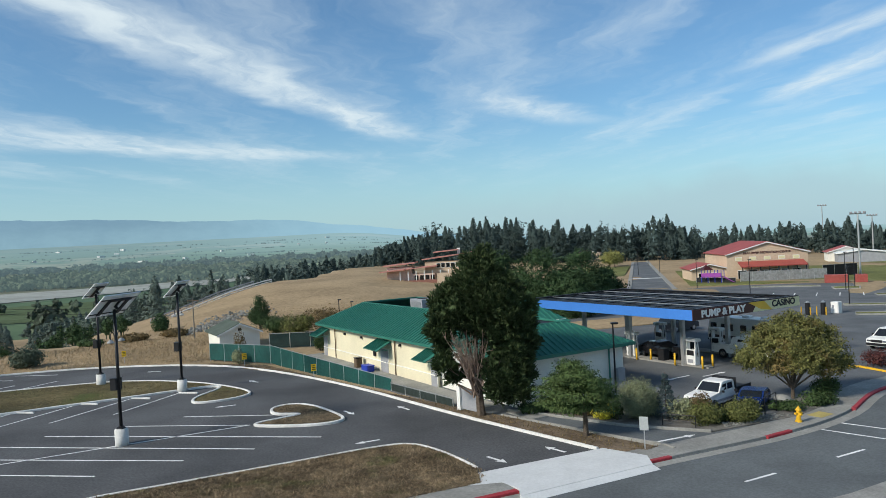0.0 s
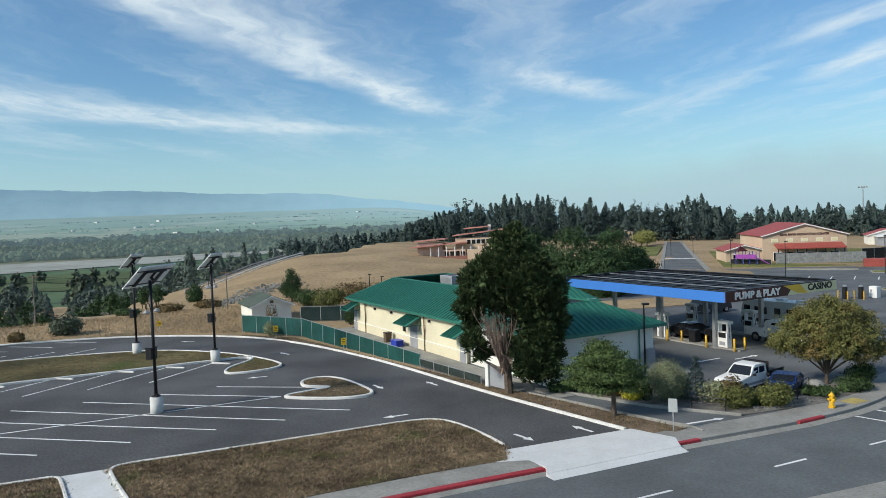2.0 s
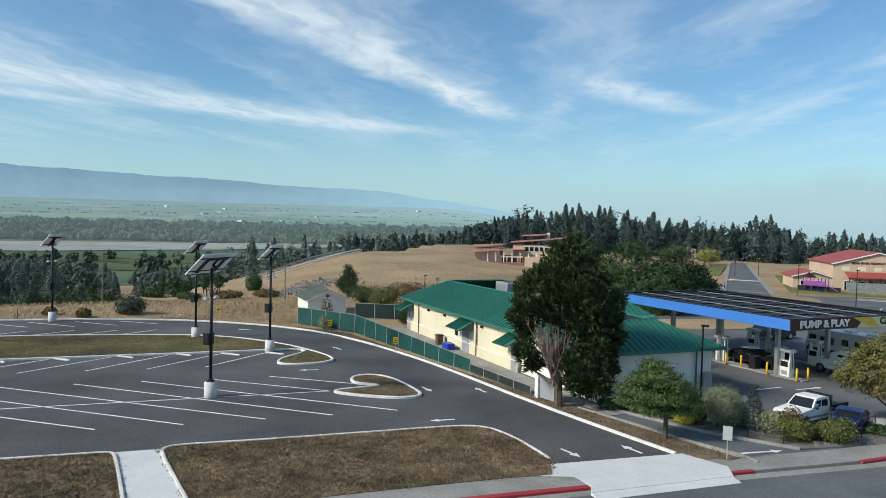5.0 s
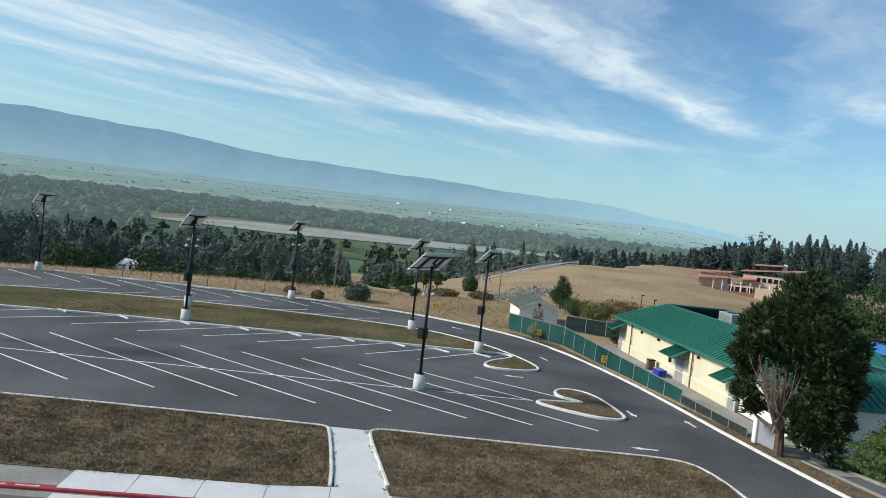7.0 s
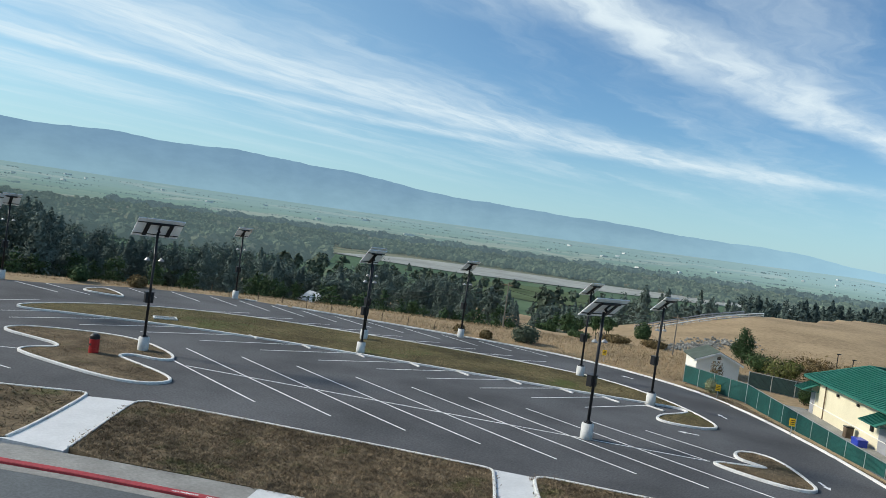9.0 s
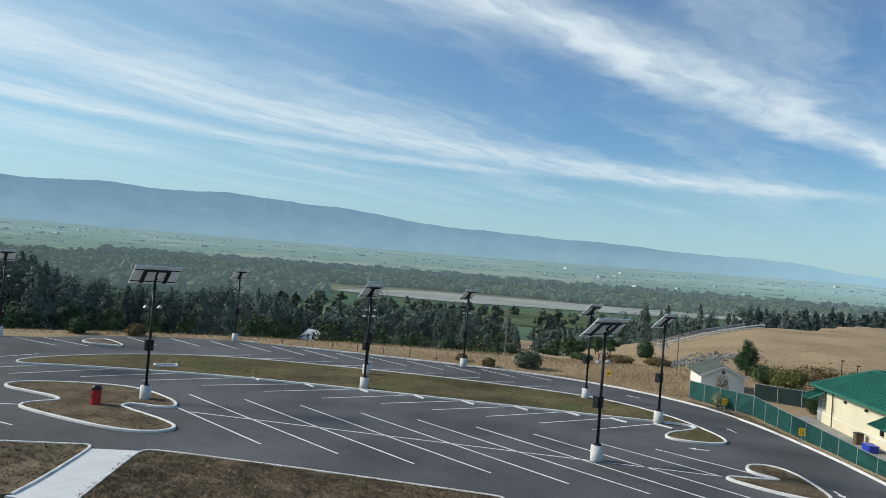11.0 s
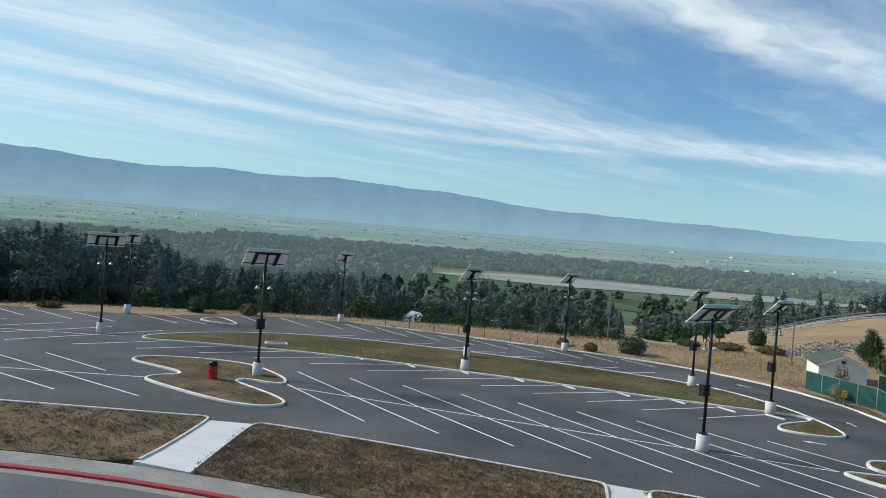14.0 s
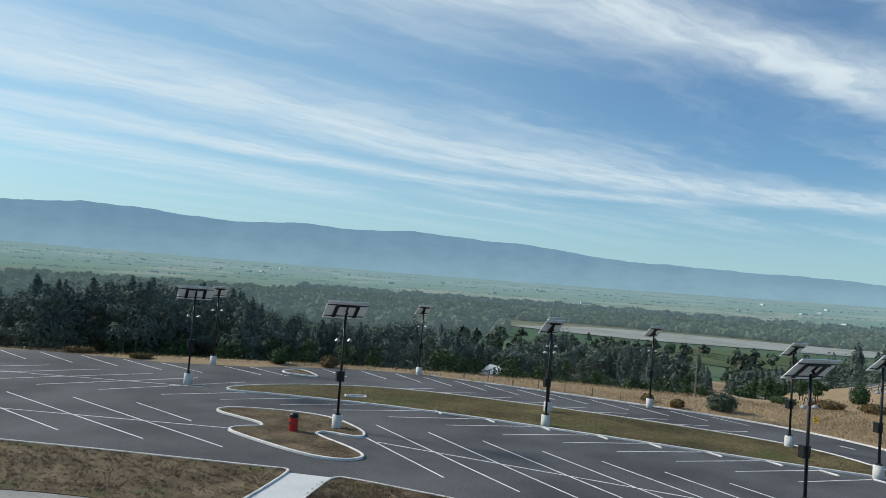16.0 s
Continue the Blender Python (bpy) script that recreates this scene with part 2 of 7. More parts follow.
STONE = material("grey_rubble", (0.22, 0.22, 0.20), 0.95, vary=0.3, scale=0.8, fine=6, island=0.35)
GRAVEL = material("bed_gravel", (0.16, 0.15, 0.13), 0.95, vary=0.4, scale=1.2, fine=16, bump=0.6, bump_scale=16)
MAROON = material("maroon_sign", (0.055, 0.012, 0.012), 0.4, vary=0.05)
SIGN_GOLD = material("gold_sign", (0.75, 0.48, 0.05), 0.4, vary=0.05)
SIGN_CREAM = material("cream_sign", (0.68, 0.66, 0.40), 0.4, vary=0.05)
RIVER_WATER = material("river", (0.33, 0.34, 0.30), 0.7, vary=0.2, scale=0.012, fine=5, spec=0.15)


# ---- building helpers ----
def link(name, bm, mat, parent=None, smooth=False):
    me = bpy.data.meshes.new(name)
    bmesh.ops.recalc_face_normals(bm, faces=bm.faces)
    bm.to_mesh(me)
    bm.free()
    for m in (mat if isinstance(mat, (list, tuple)) else [mat]):
        me.materials.append(m)
    if smooth:
        me.shade_smooth()
    ob = new(name, me)
    if parent:
        ob.parent = parent
    return ob


def part(name, bm, mat, parent, label="", smooth=False):
    return tagged(link(name, bm, mat, parent, smooth), label)


def thing(name, x, y, z, turn, label, category, group=""):
    ob = new(name)
    ob.empty_display_size = 0.3
    ob.matrix_world = pose(x, y, z, 0, 0, turn)
    return tagged(ob, label, category, group)


def box(bm, c, s, bevel=0.0, turn=None):
    """A box of size s round c, with its edges bevelled; turn: a matrix round c."""
    made = bmesh.ops.create_cube(bm, size=1.0)["verts"]
    m = Matrix.Translation(c) @ (turn or Matrix.Identity(4)) @ Matrix.Diagonal((*s, 1))
    bmesh.ops.transform(bm, matrix=m, verts=made)
    if bevel:
        edges = {e for v in made for e in v.link_edges}
        bmesh.ops.bevel(bm, geom=list(edges), offset=bevel, segments=1, affect="EDGES", profile=0.5)
    return bm


def rod(bm, a, b, r0, r1=None, sides=10):
    """A round bar from a to b."""
    a, b = Vector(a), Vector(b)
    m = Matrix.Translation((a + b) / 2) @ (b - a).to_track_quat("Z", "Y").to_matrix().to_4x4()
    bmesh.ops.create_cone(bm, cap_ends=True, segments=sides, radius1=r0, radius2=r0 if r1 is None else r1, depth=(b - a).length, matrix=m)
    return bm


def prism(bm, pts, z0, z1):
    """A slab over a polygon in the plan."""
    low, top = [bm.verts.new((x, y, z0)) for x, y in pts], [bm.verts.new((x, y, z1)) for x, y in pts]
    bm.faces.new(top)
    bm.faces.new(low[::-1])
    for i in range(len(pts)):
        j = (i + 1) % len(pts)
        bm.faces.new((low[i], low[j], top[j], top[i]))
    return bm


def side_prism(bm, pts, y0, y1):
    """A body with an outline in x and z, from y0 to y1."""
    a, b = [bm.verts.new((x, y0, z)) for x, z in pts], [bm.verts.new((x, y1, z)) for x, z in pts]
    bm.faces.new(a)
    bm.faces.new(b[::-1])
    for i in range(len(pts)):
        j = (i + 1) % len(pts)
        bm.faces.new((a[i], a[j], b[j], b[i]))
    return bm


def rounded(pts, closed=True, times=2):
    """The line with its corners cut, so that it runs round."""
    for _ in range(times):
        out = [] if closed else [pts[0]]
        for i in range(len(pts) if closed else len(pts) - 1):
            (ax, ay), (bx, by) = pts[i], pts[(i + 1) % len(pts)]
            out += [(ax * 0.75 + bx * 0.25, ay * 0.75 + by * 0.25), (ax * 0.25 + bx * 0.75, ay * 0.25 + by * 0.75)]
        pts = out if closed else out + [pts[-1]]
    return pts


def beside(pts, off, closed=False):
    """The line moved sideways, to its left."""
    out, n = [], len(pts)
    for i in range(n):
        a = pts[i - 1] if closed or i else pts[i]
        b = pts[(i + 1) % n] if closed or i < n - 1 else pts[i]
        dx, dy = b[0] - a[0], b[1] - a[1]
        d = math.hypot(dx, dy) or 1.0
        out.append((pts[i][0] - dy / d * off, pts[i][1] + dx / d * off))
    return out


def strip(bm, pts, width, z0, z1, closed=False, ease=0.03):
    """A kerb: a bar with eased top edges along a line."""
    w = width / 2
    prof = [(-w, z0), (-w, z1 - ease), (-w + ease, z1), (w - ease, z1), (w, z1 - ease), (w, z0)]
    rows = [[bm.verts.new((x, y, z)) for x, y in beside(pts, o, closed)] for o, z in prof]
    for a, b in zip(rows, rows[1:]):
        for i in range(len(pts) if closed else len(pts) - 1):
            j = (i + 1) % len(pts)
            bm.faces.new((a[i], a[j], b[j], b[i]))
    if not closed:
        bm.faces.new([r[0] for r in rows])
        bm.faces.new([r[-1] for r in rows][::-1])
    return bm


def cloud(name, quads, mat, parent=None):
    """A mesh of loose quads, from an array of shape n, 4, 3."""
    q = np.asarray(quads, dtype=np.float32).reshape(-1, 3)
    n = len(q) // 4
    me = bpy.data.meshes.new(name)
    me.vertices.add(4 * n)
    me.vertices.foreach_set("co", q.ravel())
    me.loops.add(4 * n)
    me.loops.foreach_set("vertex_index", np.arange(4 * n, dtype=np.int32))
    me.polygons.add(n)
    me.polygons.foreach_set("loop_start", np.arange(0, 4 * n, 4, dtype=np.int32))
    me.update(calc_edges=True)
    me.materials.append(mat)
    ob = new(name, me)
    if parent:
        ob.parent = parent
    return ob


def unit(v):
    return v / (np.linalg.norm(v, axis=1, keepdims=True) + 1e-9)


def leaves(rng, at, size, aspect=0.5, up=0.0, out=None, spread=0.55):
    """Quads round the points; out: the way each leaf's face looks, else at random."""
    n = len(at)
    if out is None:
        a = rng.normal(size=(n, 3))
        a[:, 2] += up
        a = unit(a)
        b = unit(np.cross(a, rng.normal(size=(n, 3))))
    else:
        face = unit(unit(out) + spread * rng.normal(size=(n, 3)))
        a = rng.normal(size=(n, 3))
        a[:, 2] += up
        a = unit(a - face * np.sum(a * face, 1, keepdims=True))
        b = np.cross(face, a)
    s = size * rng.uniform(0.6, 1.4, (n, 1))
    a, b = a * s, b * s * aspect
    return np.stack([at - a * 0.9, at - b * 0.8 + a * 0.1, at + a, at + b * 0.8 - a * 0.1], 1)


def lumps(rng, n, balls, shell=0.55):
    """Points in balls (x, y, z, rx, ry, rz), more of them near the skin, and the ways they look from the balls' middles."""
    balls = np.array(balls, float)
    w = np.prod(balls[:, 3:], 1) ** 0.67
    pick = rng.choice(len(balls), n, p=w / w.sum())
    d = unit(rng.normal(size=(n, 3)))
    r = shell + (1 - shell) * rng.uniform(0, 1, (n, 1)) ** 0.6
    r *= 1 + 0.16 * rng.normal(size=(n, 1))
    return balls[pick, :3] + d * r * balls[pick, 3:], d


def brushes(rng, tufts, way, each, long, wide, fan=0.45):
    """Needle brushes: each tuft fans out from its foot along its own way."""
    p, d = np.repeat(tufts, each, 0), np.repeat(unit(way), each, 0)
    d = unit(d + fan * rng.normal(size=d.shape))
    side = unit(np.cross(d, rng.normal(size=d.shape))) * wide
    size = long * rng.uniform(0.6, 1.3, (len(p), 1))
    foot = p + d * size * 0.12
    return np.stack([foot - side * 0.5, foot + side * 0.5, foot + d * size * 0.7 + side, foot + d * size - side * 0.4], 1)


# ---- ground: one sheet from the lot to the far end of the valley ----
CREST = ([-8, -3, 2, 6, 8, 10.3, 12.7, 14.9, 17.5, 20, 22, 24, 26.4, 28, 31], [0, 0.8, 2.2, 3.4, 3.7, 3.8, 3.7, 2.9, 1.3, -1.0, -2.8, -4.4, -6.3, -7.0, -9.5])
BRINK = ([-180, -150, -120, 0, 2, 11, 26, 31, 60, 75, 85, 100, 140, 180], [600, 500, 420, 420, 380, 190, 188, 108, 106, 107, 114, 120, 200, 600])
FLOOR = ([0, 950, 1150, 1600, 2300, 3200, 4300, 4900], [-30, -30, -30, -26, -19, 23, 80, 110])


def ease(a, b, x):
    t = np.clip((x - a) / (b - a), 0, 1)
    return t * t * (3 - 2 * t)


def height(x, y):
    x, y = np.asarray(x, float), np.asarray(y, float)
    th, d = np.degrees(np.arctan2(-x, y)), np.hypot(x, y)
    rise = ease(100, 185, d) * np.interp(th, *CREST, left=0, right=0) * (1 - ease(28, 32, th))
    floor = -30 + (np.interp(d, *FLOOR) + 30) * ease(-6, 9, th)
    away = 1 - np.exp(-np.clip(d - np.interp(th, *BRINK), 0, None) / 150)
    bumps = 0.10 * np.sin(x * 0.21 + 1.3 * np.sin(y * 0.13)) * ease(100, 140, d) + 0.5 * np.sin(x * 0.05) * np.cos(y * 0.043) * ease(150, 300, d)
    inside = np.interp(th, [-100, -60, -26, -25, -5, 0, 7, 13, 18, 22, 30, 41, 52, 60, 75, 83, 100, 130], [105, 70, 70, 118, 118, 42, 52, 64, 72, 76, 81, 86, 93, 93, 94, 102, 105, 105])
    near = -0.06 - 0.5 * (1 - ease(inside, inside + 5, d)) + rise + bumps
    return near * (1 - away) + floor * away


def hz(x, y):
    return float(height(x, y))


def valley_material():
    """Fields and brush of the valley floor, with distance haze put into colour and emission."""
    m = bpy.data.materials.new("hazed_valley_fields")
    m.use_nodes = True
    k = Nodes(m.node_tree)
    b = k.tree.nodes["Principled BSDF"]
    at = k.add("ShaderNodeNewGeometry").outputs["Position"]
    px, py, pz = k.split(at)
    far = k.math("SQRT", k.math("ADD", k.math("MULTIPLY", px, px), k.math("MULTIPLY", py, py)))
    cell = k.add("ShaderNodeTexVoronoi")
    k.put(cell.inputs["Vector"], at)
    cell.inputs["Scale"].default_value = 0.0036
    r, g, _ = k.split(cell.outputs["Color"])
    col = k.mix(r, (0.075, 0.122, 0.068), (0.110, 0.158, 0.085))
    col = k.mix(k.ramp(g, 0.66, 0.72), col, (0.20, 0.20, 0.135))
    col = k.mix(k.ramp(k.noise(at, 0.005, 5.0), 0.46, 0.62), col, (0.085, 0.135, 0.085))
    col = k.mix(1.0, col, k.mix(k.noise(at, 0.05, 5.0), (0.82,) * 3, (1.16,) * 3), "MULTIPLY")
    rows = k.noise(k.join(k.math("MULTIPLY", k.math("ARCTAN2", px, py), 9.0), k.math("MULTIPLY", far, 0.011)), 1.0, 5.0, 0.6)
    col = k.mix(k.ramp(rows, 0.57, 0.64, 0.0, 0.8), col, (0.045, 0.075, 0.055))     # hedges and tree lines
    col = k.mix(k.ramp(rows, 0.40, 0.32, 0.0, 0.6), col, (0.19, 0.20, 0.15))
    edge = k.math("ADD", far, k.math("MULTIPLY", k.math("SUBTRACT", k.noise(at, 0.004, 4.0), 0.5), 500.0))
    brush = k.math("MULTIPLY", k.ramp(edge, 1100, 1250), k.ramp(edge, 2150, 2300, 1.0, 0.0))
    scrub = k.mix(k.ramp(k.noise(at, 0.012, 5.0, 0.65), 0.4, 0.62), (0.085, 0.095, 0.060), (0.150, 0.140, 0.100))
    col = k.mix(brush, col, scrub)
    # painted haze: base colour drifts to blue-grey with distance
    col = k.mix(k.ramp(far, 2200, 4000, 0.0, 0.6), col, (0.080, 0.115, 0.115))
    k.put(b.inputs["Base Color"], col)
    b.inputs["Roughness"].default_value = 1.0
    b.inputs["Specular IOR Level"].default_value = 0.0
    # painted haze: the ground emits pale blue, more far off and towards the sea
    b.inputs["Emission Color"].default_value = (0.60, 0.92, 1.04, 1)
    seaward_haze = k.math("MULTIPLY", k.ramp(k.math("ARCTAN2", k.math("MULTIPLY", px, -1.0), py), 0.45, 0.05), k.ramp(far, 1500, 3600, 0.0, 0.14))
    k.put(b.inputs["Emission Strength"], k.math("ADD", k.ramp(far, 600, 3900, 0.02, 0.24), seaward_haze))
    return m


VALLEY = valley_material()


def build_ground():
    radii = np.concatenate([np.arange(4, 250, 6.0), np.geomspace(250, 4450, 66)])
    az = np.radians(np.arange(0, 360, 1.0))
    n, m = len(az), len(radii)
    x, y = np.outer(radii, np.sin(az)), np.outer(radii, np.cos(az))
    co = np.stack([x, y, height(x, y)], -1).reshape(-1, 3)
    co = np.vstack([co, [[0, 0, -0.06]]])
    i = np.arange(m - 1)[:, None] * n + np.arange(n)
    j = np.arange(m - 1)[:, None] * n + (np.arange(n) + 1) % n
    faces = np.stack([i, i + n, j + n, j], -1).reshape(-1, 4).tolist()
    faces += [[n * m, a, (a + 1) % n] for a in range(n)]
    me = bpy.data.meshes.new("ground")
    me.from_pydata(co.tolist(), [], faces)
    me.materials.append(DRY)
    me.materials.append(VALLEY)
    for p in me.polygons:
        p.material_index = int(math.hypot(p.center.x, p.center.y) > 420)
        p.use_smooth = True
    tagged(new("ground", me), "dry golden grass running down into a hazy green river valley", "ground", kind="structure")


build_ground()


def range_material():
    """Wooded slopes far off; painted haze, given off as emission, pales them low down and towards the sea."""
    m = bpy.data.materials.new("hazed_far_range")
    m.use_nodes = True
    k = Nodes(m.node_tree)
    b = k.tree.nodes["Principled BSDF"]
    at = k.add("ShaderNodeNewGeometry").outputs["Position"]
    x, y, z = k.split(at)
    turn = k.math("ARCTAN2", k.math("MULTIPLY", x, -1.0), y)
    fold = k.noise(k.join(k.math("MULTIPLY", turn, 26.0), k.math("MULTIPLY", z, 0.012)), 1.0, 6.0, 0.62, 0.2)
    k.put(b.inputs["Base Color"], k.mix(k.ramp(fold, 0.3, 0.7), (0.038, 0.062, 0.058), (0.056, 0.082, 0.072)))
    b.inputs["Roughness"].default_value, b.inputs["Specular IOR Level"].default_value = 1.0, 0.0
    # haze painted as emitted colour, by height and bearing
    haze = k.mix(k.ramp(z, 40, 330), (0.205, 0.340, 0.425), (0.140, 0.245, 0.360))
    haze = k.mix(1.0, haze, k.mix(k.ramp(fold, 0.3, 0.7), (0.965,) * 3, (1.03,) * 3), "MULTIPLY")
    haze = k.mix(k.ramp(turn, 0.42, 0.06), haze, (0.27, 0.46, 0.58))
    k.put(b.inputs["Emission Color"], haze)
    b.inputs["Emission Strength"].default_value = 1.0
    return m


def build_mountains():
    """The hazy range across the valley, one plain backdrop."""
    az = [-180, -60, -32, -20, -10, 0, 3, 6, 9, 12, 16, 20, 25, 29, 33, 37, 41, 45, 49, 54, 58, 62.5, 66, 71, 74, 77.5, 81, 83, 86, 95, 120, 180]
    el = [-0.6, -0.6, -0.6, -0.6, -0.5, 0.5, 0.9, 1.35, 1.7, 2.1, 2.25, 2.45, 2.72, 2.8, 2.85, 3.0, 3.4, 3.85, 4.0, 4.12, 3.92, 4.06, 3.85, 3.93, 4.1, 4.12, 3.66, 3.59, 3.4, 3.2, 2.5, 1.0]
    a = np.arange(-180, 180, 0.25)
    e = np.interp(a, az, el)
    rng = np.random.default_rng(5)
    for f, s in ((1.3, 0.05), (3.1, 0.035), (7.7, 0.02), (19.0, 0.012)):
        e = e + s * np.sin(np.radians(a) * f * 12 + rng.uniform(0, 6))
    e = e + rng.normal(0, 0.008, len(a))
    rows, steps = [], 9
    for s in range(steps):
        f = s / (steps - 1)
        d = 4150 + 600 * f
        top = 11.8 + 4750 * np.tan(np.radians(e))
        spur = 1 + 0.04 * np.sin(np.radians(a) * 31 + 5 * f + np.sin(np.radians(a) * 17) * 2) * math.sin(math.pi * f)
        z = -45 + (top + 45) * (f ** 0.8) * spur
        rows.append(np.stack([-np.sin(np.radians(a)) * d, np.cos(np.radians(a)) * d, z], -1))
    co, n = np.concatenate(rows), len(a)
    faces = [(s * n + i, s * n + (i + 1) % n, (s + 1) * n + (i + 1) % n, (s + 1) * n + i) for s in range(steps - 1) for i in range(n)]
    me = bpy.data.meshes.new("backdrop")
    me.from_pydata(co.tolist(), [], faces)
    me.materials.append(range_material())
    me.shade_smooth()
    tagged(new("backdrop", me), "hazy blue wooded mountain range beyond the valley", "mountains", kind="structure")


build_mountains()

# ---- parking lot, lawns, road ----
KERB_LINE = [(2.6, 33.5), (-1.6, 31.5), (-6.1, 29.2), (-14.6, 24.6), (-23.3, 19.9), (-31.7, 15.0), (-36.1, 11.7), (-39.5, 8.7), (-42.5, 4.9), (-47.0, -2.5), (-54.0, -14.0)]
KERB_EAST = [(9.2, 36.6), (10.7, 37.3), (16.6, 39.9), (18.4, 40.9), (21.1, 42.5), (24.0, 44.9), (26.2, 47.6), (27.8, 49.3), (30.5, 51.2), (36.0, 53.6), (60.0, 62.0)]
LOT_EDGE = [(7.4, 39.2), (4.5, 42.8), (0.3, 48.1), (-7.3, 58.8), (-11.5, 63.9), (-16.0, 68.8), (-20.0, 72.3), (-23.9, 75.0), (-30.8, 77.3), (-38.0, 77.9), (-44.0, 77.0), (-51.0, 74.6),
            (-62.3, 70.0), (-72.5, 65.2), (-80.1, 61.8), (-84.5, 56.5), (-87.5, 50.0), (-89.0, 41.0), (-93.6, 32.4), (-97.5, 28.6), (-105.5, 20.8), (-109.5, 13.0), (-110.0, 2.0), (-106.0, -12.0)]

lot = tagged(link("parking_lot", prism(bmesh.new(), [(0.6, 36.0)] + LOT_EDGE + [(-60.0, -14.0), (-50.0, 4.0), (-40.0, 16.0), (-20.0, 28.0), (-4.0, 36.0)], -0.4, 0.0), ASPHALT),
             "dark asphalt car park with white angled stall lines", "car park", kind="structure")
road_pts = KERB_LINE[::-1] + [(6.0, 34.8)] + KERB_EAST + [(64.0, 52.0), (38.0, 42.6), (26.0, 36.3), (16.4, 31.0), (10.3, 28.4), (-4.0, 20.9), (-20.0, 11.8), (-30.0, 5.5), (-36.0, -1.0), (-44.0, -14.0)]
tagged(link("road", prism(bmesh.new(), road_pts, -0.6, -0.085), ROAD), "worn grey asphalt street with dashed white centre line", "road", kind="structure")


def lawn(name, pts, label, kerbed, mat=LAWN, top=0.09):
    tagged(link(name, prism(bmesh.new(), pts, -0.3, top), mat), label, "lawn", kind="structure")
    if kerbed:
        tagged(link("kerb", strip(bmesh.new(), kerbed, 0.17, -0.2, 0.15), KERB), "white-painted concrete kerb along dry lawn", "kerb", kind="structure")


BACK = beside(rounded(KERB_LINE, False, 1), -1.85)   # back edge of the pavement


def back_between(x0, x1):
    return [p for p in BACK if x1 < p[0] < x0]


edge_r = rounded([(0.9, 36.9), (0.1, 38.5), (-1.2, 40.6), (-2.6, 42.0), (-4.2, 41.9), (-9.1, 39.4), (-14.6, 36.7), (-17.6, 35.4), (-18.3, 34.7), (-17.7, 33.6), (-13.7, 28.2)], False)
lawn("lawn", edge_r + [(-13.2, 27.4)] + back_between(0.2, -13.2)[::-1] + [(1.0, 34.7)], "dry brown mown lawn between street and car park", edge_r)
edge_m = rounded([(-15.6, 26.6), (-16.6, 28.3), (-19.7, 32.9), (-20.3, 33.6), (-21.4, 33.1), (-27.3, 30.3), (-33.3, 27.3), (-37.6, 25.0), (-38.6, 24.2), (-37.8, 23.0), (-32.6, 17.3)], False)
lawn("lawn", edge_m + back_between(-16.0, -32.4)[::-1], "dry brown mown lawn between street and car park", edge_m)
edge_l = rounded([(-35.2, 15.7), (-36.6, 17.6), (-40.3, 21.8), (-41.2, 22.5), (-42.0, 21.6), (-45.8, 17.8), (-51.3, 12.2), (-56.7, 6.4), (-64.0, -1.6), (-70.0, -9.0)], False)
lawn("lawn", edge_l + [(-62.0, -12.0)] + back_between(-35.4, -70.0)[::-1], "dry olive-brown lawn beside the street", edge_l)

MEDIAN = rounded([(-16.4, 60.0), (-19.8, 63.4), (-23.5, 66.0), (-28.4, 68.0), (-33.0, 68.4), (-43.4, 65.3), (-52.4, 61.0), (-61.9, 55.6), (-67.2, 51.6), (-71.3, 46.5), (-73.4, 40.0), (-73.6, 34.6), (-72.6, 31.4), (-70.6, 31.4),
                  (-68.1, 34.4), (-64.2, 38.0), (-59.8, 41.9), (-54.6, 45.4), (-49.9, 48.3), (-44.0, 51.4), (-37.0, 55.1), (-27.8, 59.8), (-23.2, 62.4), (-21.0, 63.6), (-19.9, 63.0), (-20.0, 61.4), (-20.8, 58.9), (-20.4, 56.8), (-19.0, 56.7), (-16.8, 58.0)], True, 2)
ISLANDS = [
    (MEDIAN, "long kerbed grass median with patchy dry turf"),
    (rounded([(-13.7, 48.6), (-12.1, 47.9), (-8.9, 47.6), (-7.2, 48.6), (-8.4, 50.9), (-10.6, 53.9), (-12.3, 54.5), (-13.4, 53.3), (-12.8, 51.4), (-11.4, 51.2), (-10.6, 50.9), (-11.8, 50.1)]), "small wedge island of dry turf in white kerb"),
    (rounded([(-61.0, 25.6), (-62.1, 27.2), (-60.7, 29.7), (-58.4, 32.2), (-55.3, 33.9), (-50.2, 33.5), (-47.9, 32.4), (-48.0, 31.4), (-50.4, 30.4), (-50.2, 29.2), (-48.7, 29.1), (-44.2, 29.2), (-42.0, 28.6), (-42.0, 26.6), (-44.7, 25.0), (-52.6, 23.5), (-53.9, 24.0), (-54.0, 25.6), (-53.6, 26.6), (-55.0, 27.1), (-57.0, 26.6)]), "kerbed turf island round a litter drum"),
    (rounded([(-83.8, 42.8), (-85.7, 46.5), (-83.4, 46.9), (-78.4, 45.7), (-79.6, 44.9)]), "small kerbed island of bare soil"),
]
for pts, label in ISLANDS:
    bm = prism(bmesh.new(), pts, -0.2, 0.10)
    tagged(link("island", bm, MEDIAN_LAWN if pts is MEDIAN else LAWN), label, "island", kind="structure")
    tagged(link("kerb", strip(bmesh.new(), pts, 0.22, -0.1, 0.16, True), KERB), "rounded white concrete kerb of a turf island", "kerb", kind="structure")
lot_kerb = rounded(LOT_EDGE[:14], False, 1)
tagged(link("kerb", strip(bmesh.new(), lot_kerb, 0.18, -0.2, 0.15), KERB), "white concrete kerb along the driveway", "kerb", kind="structure")


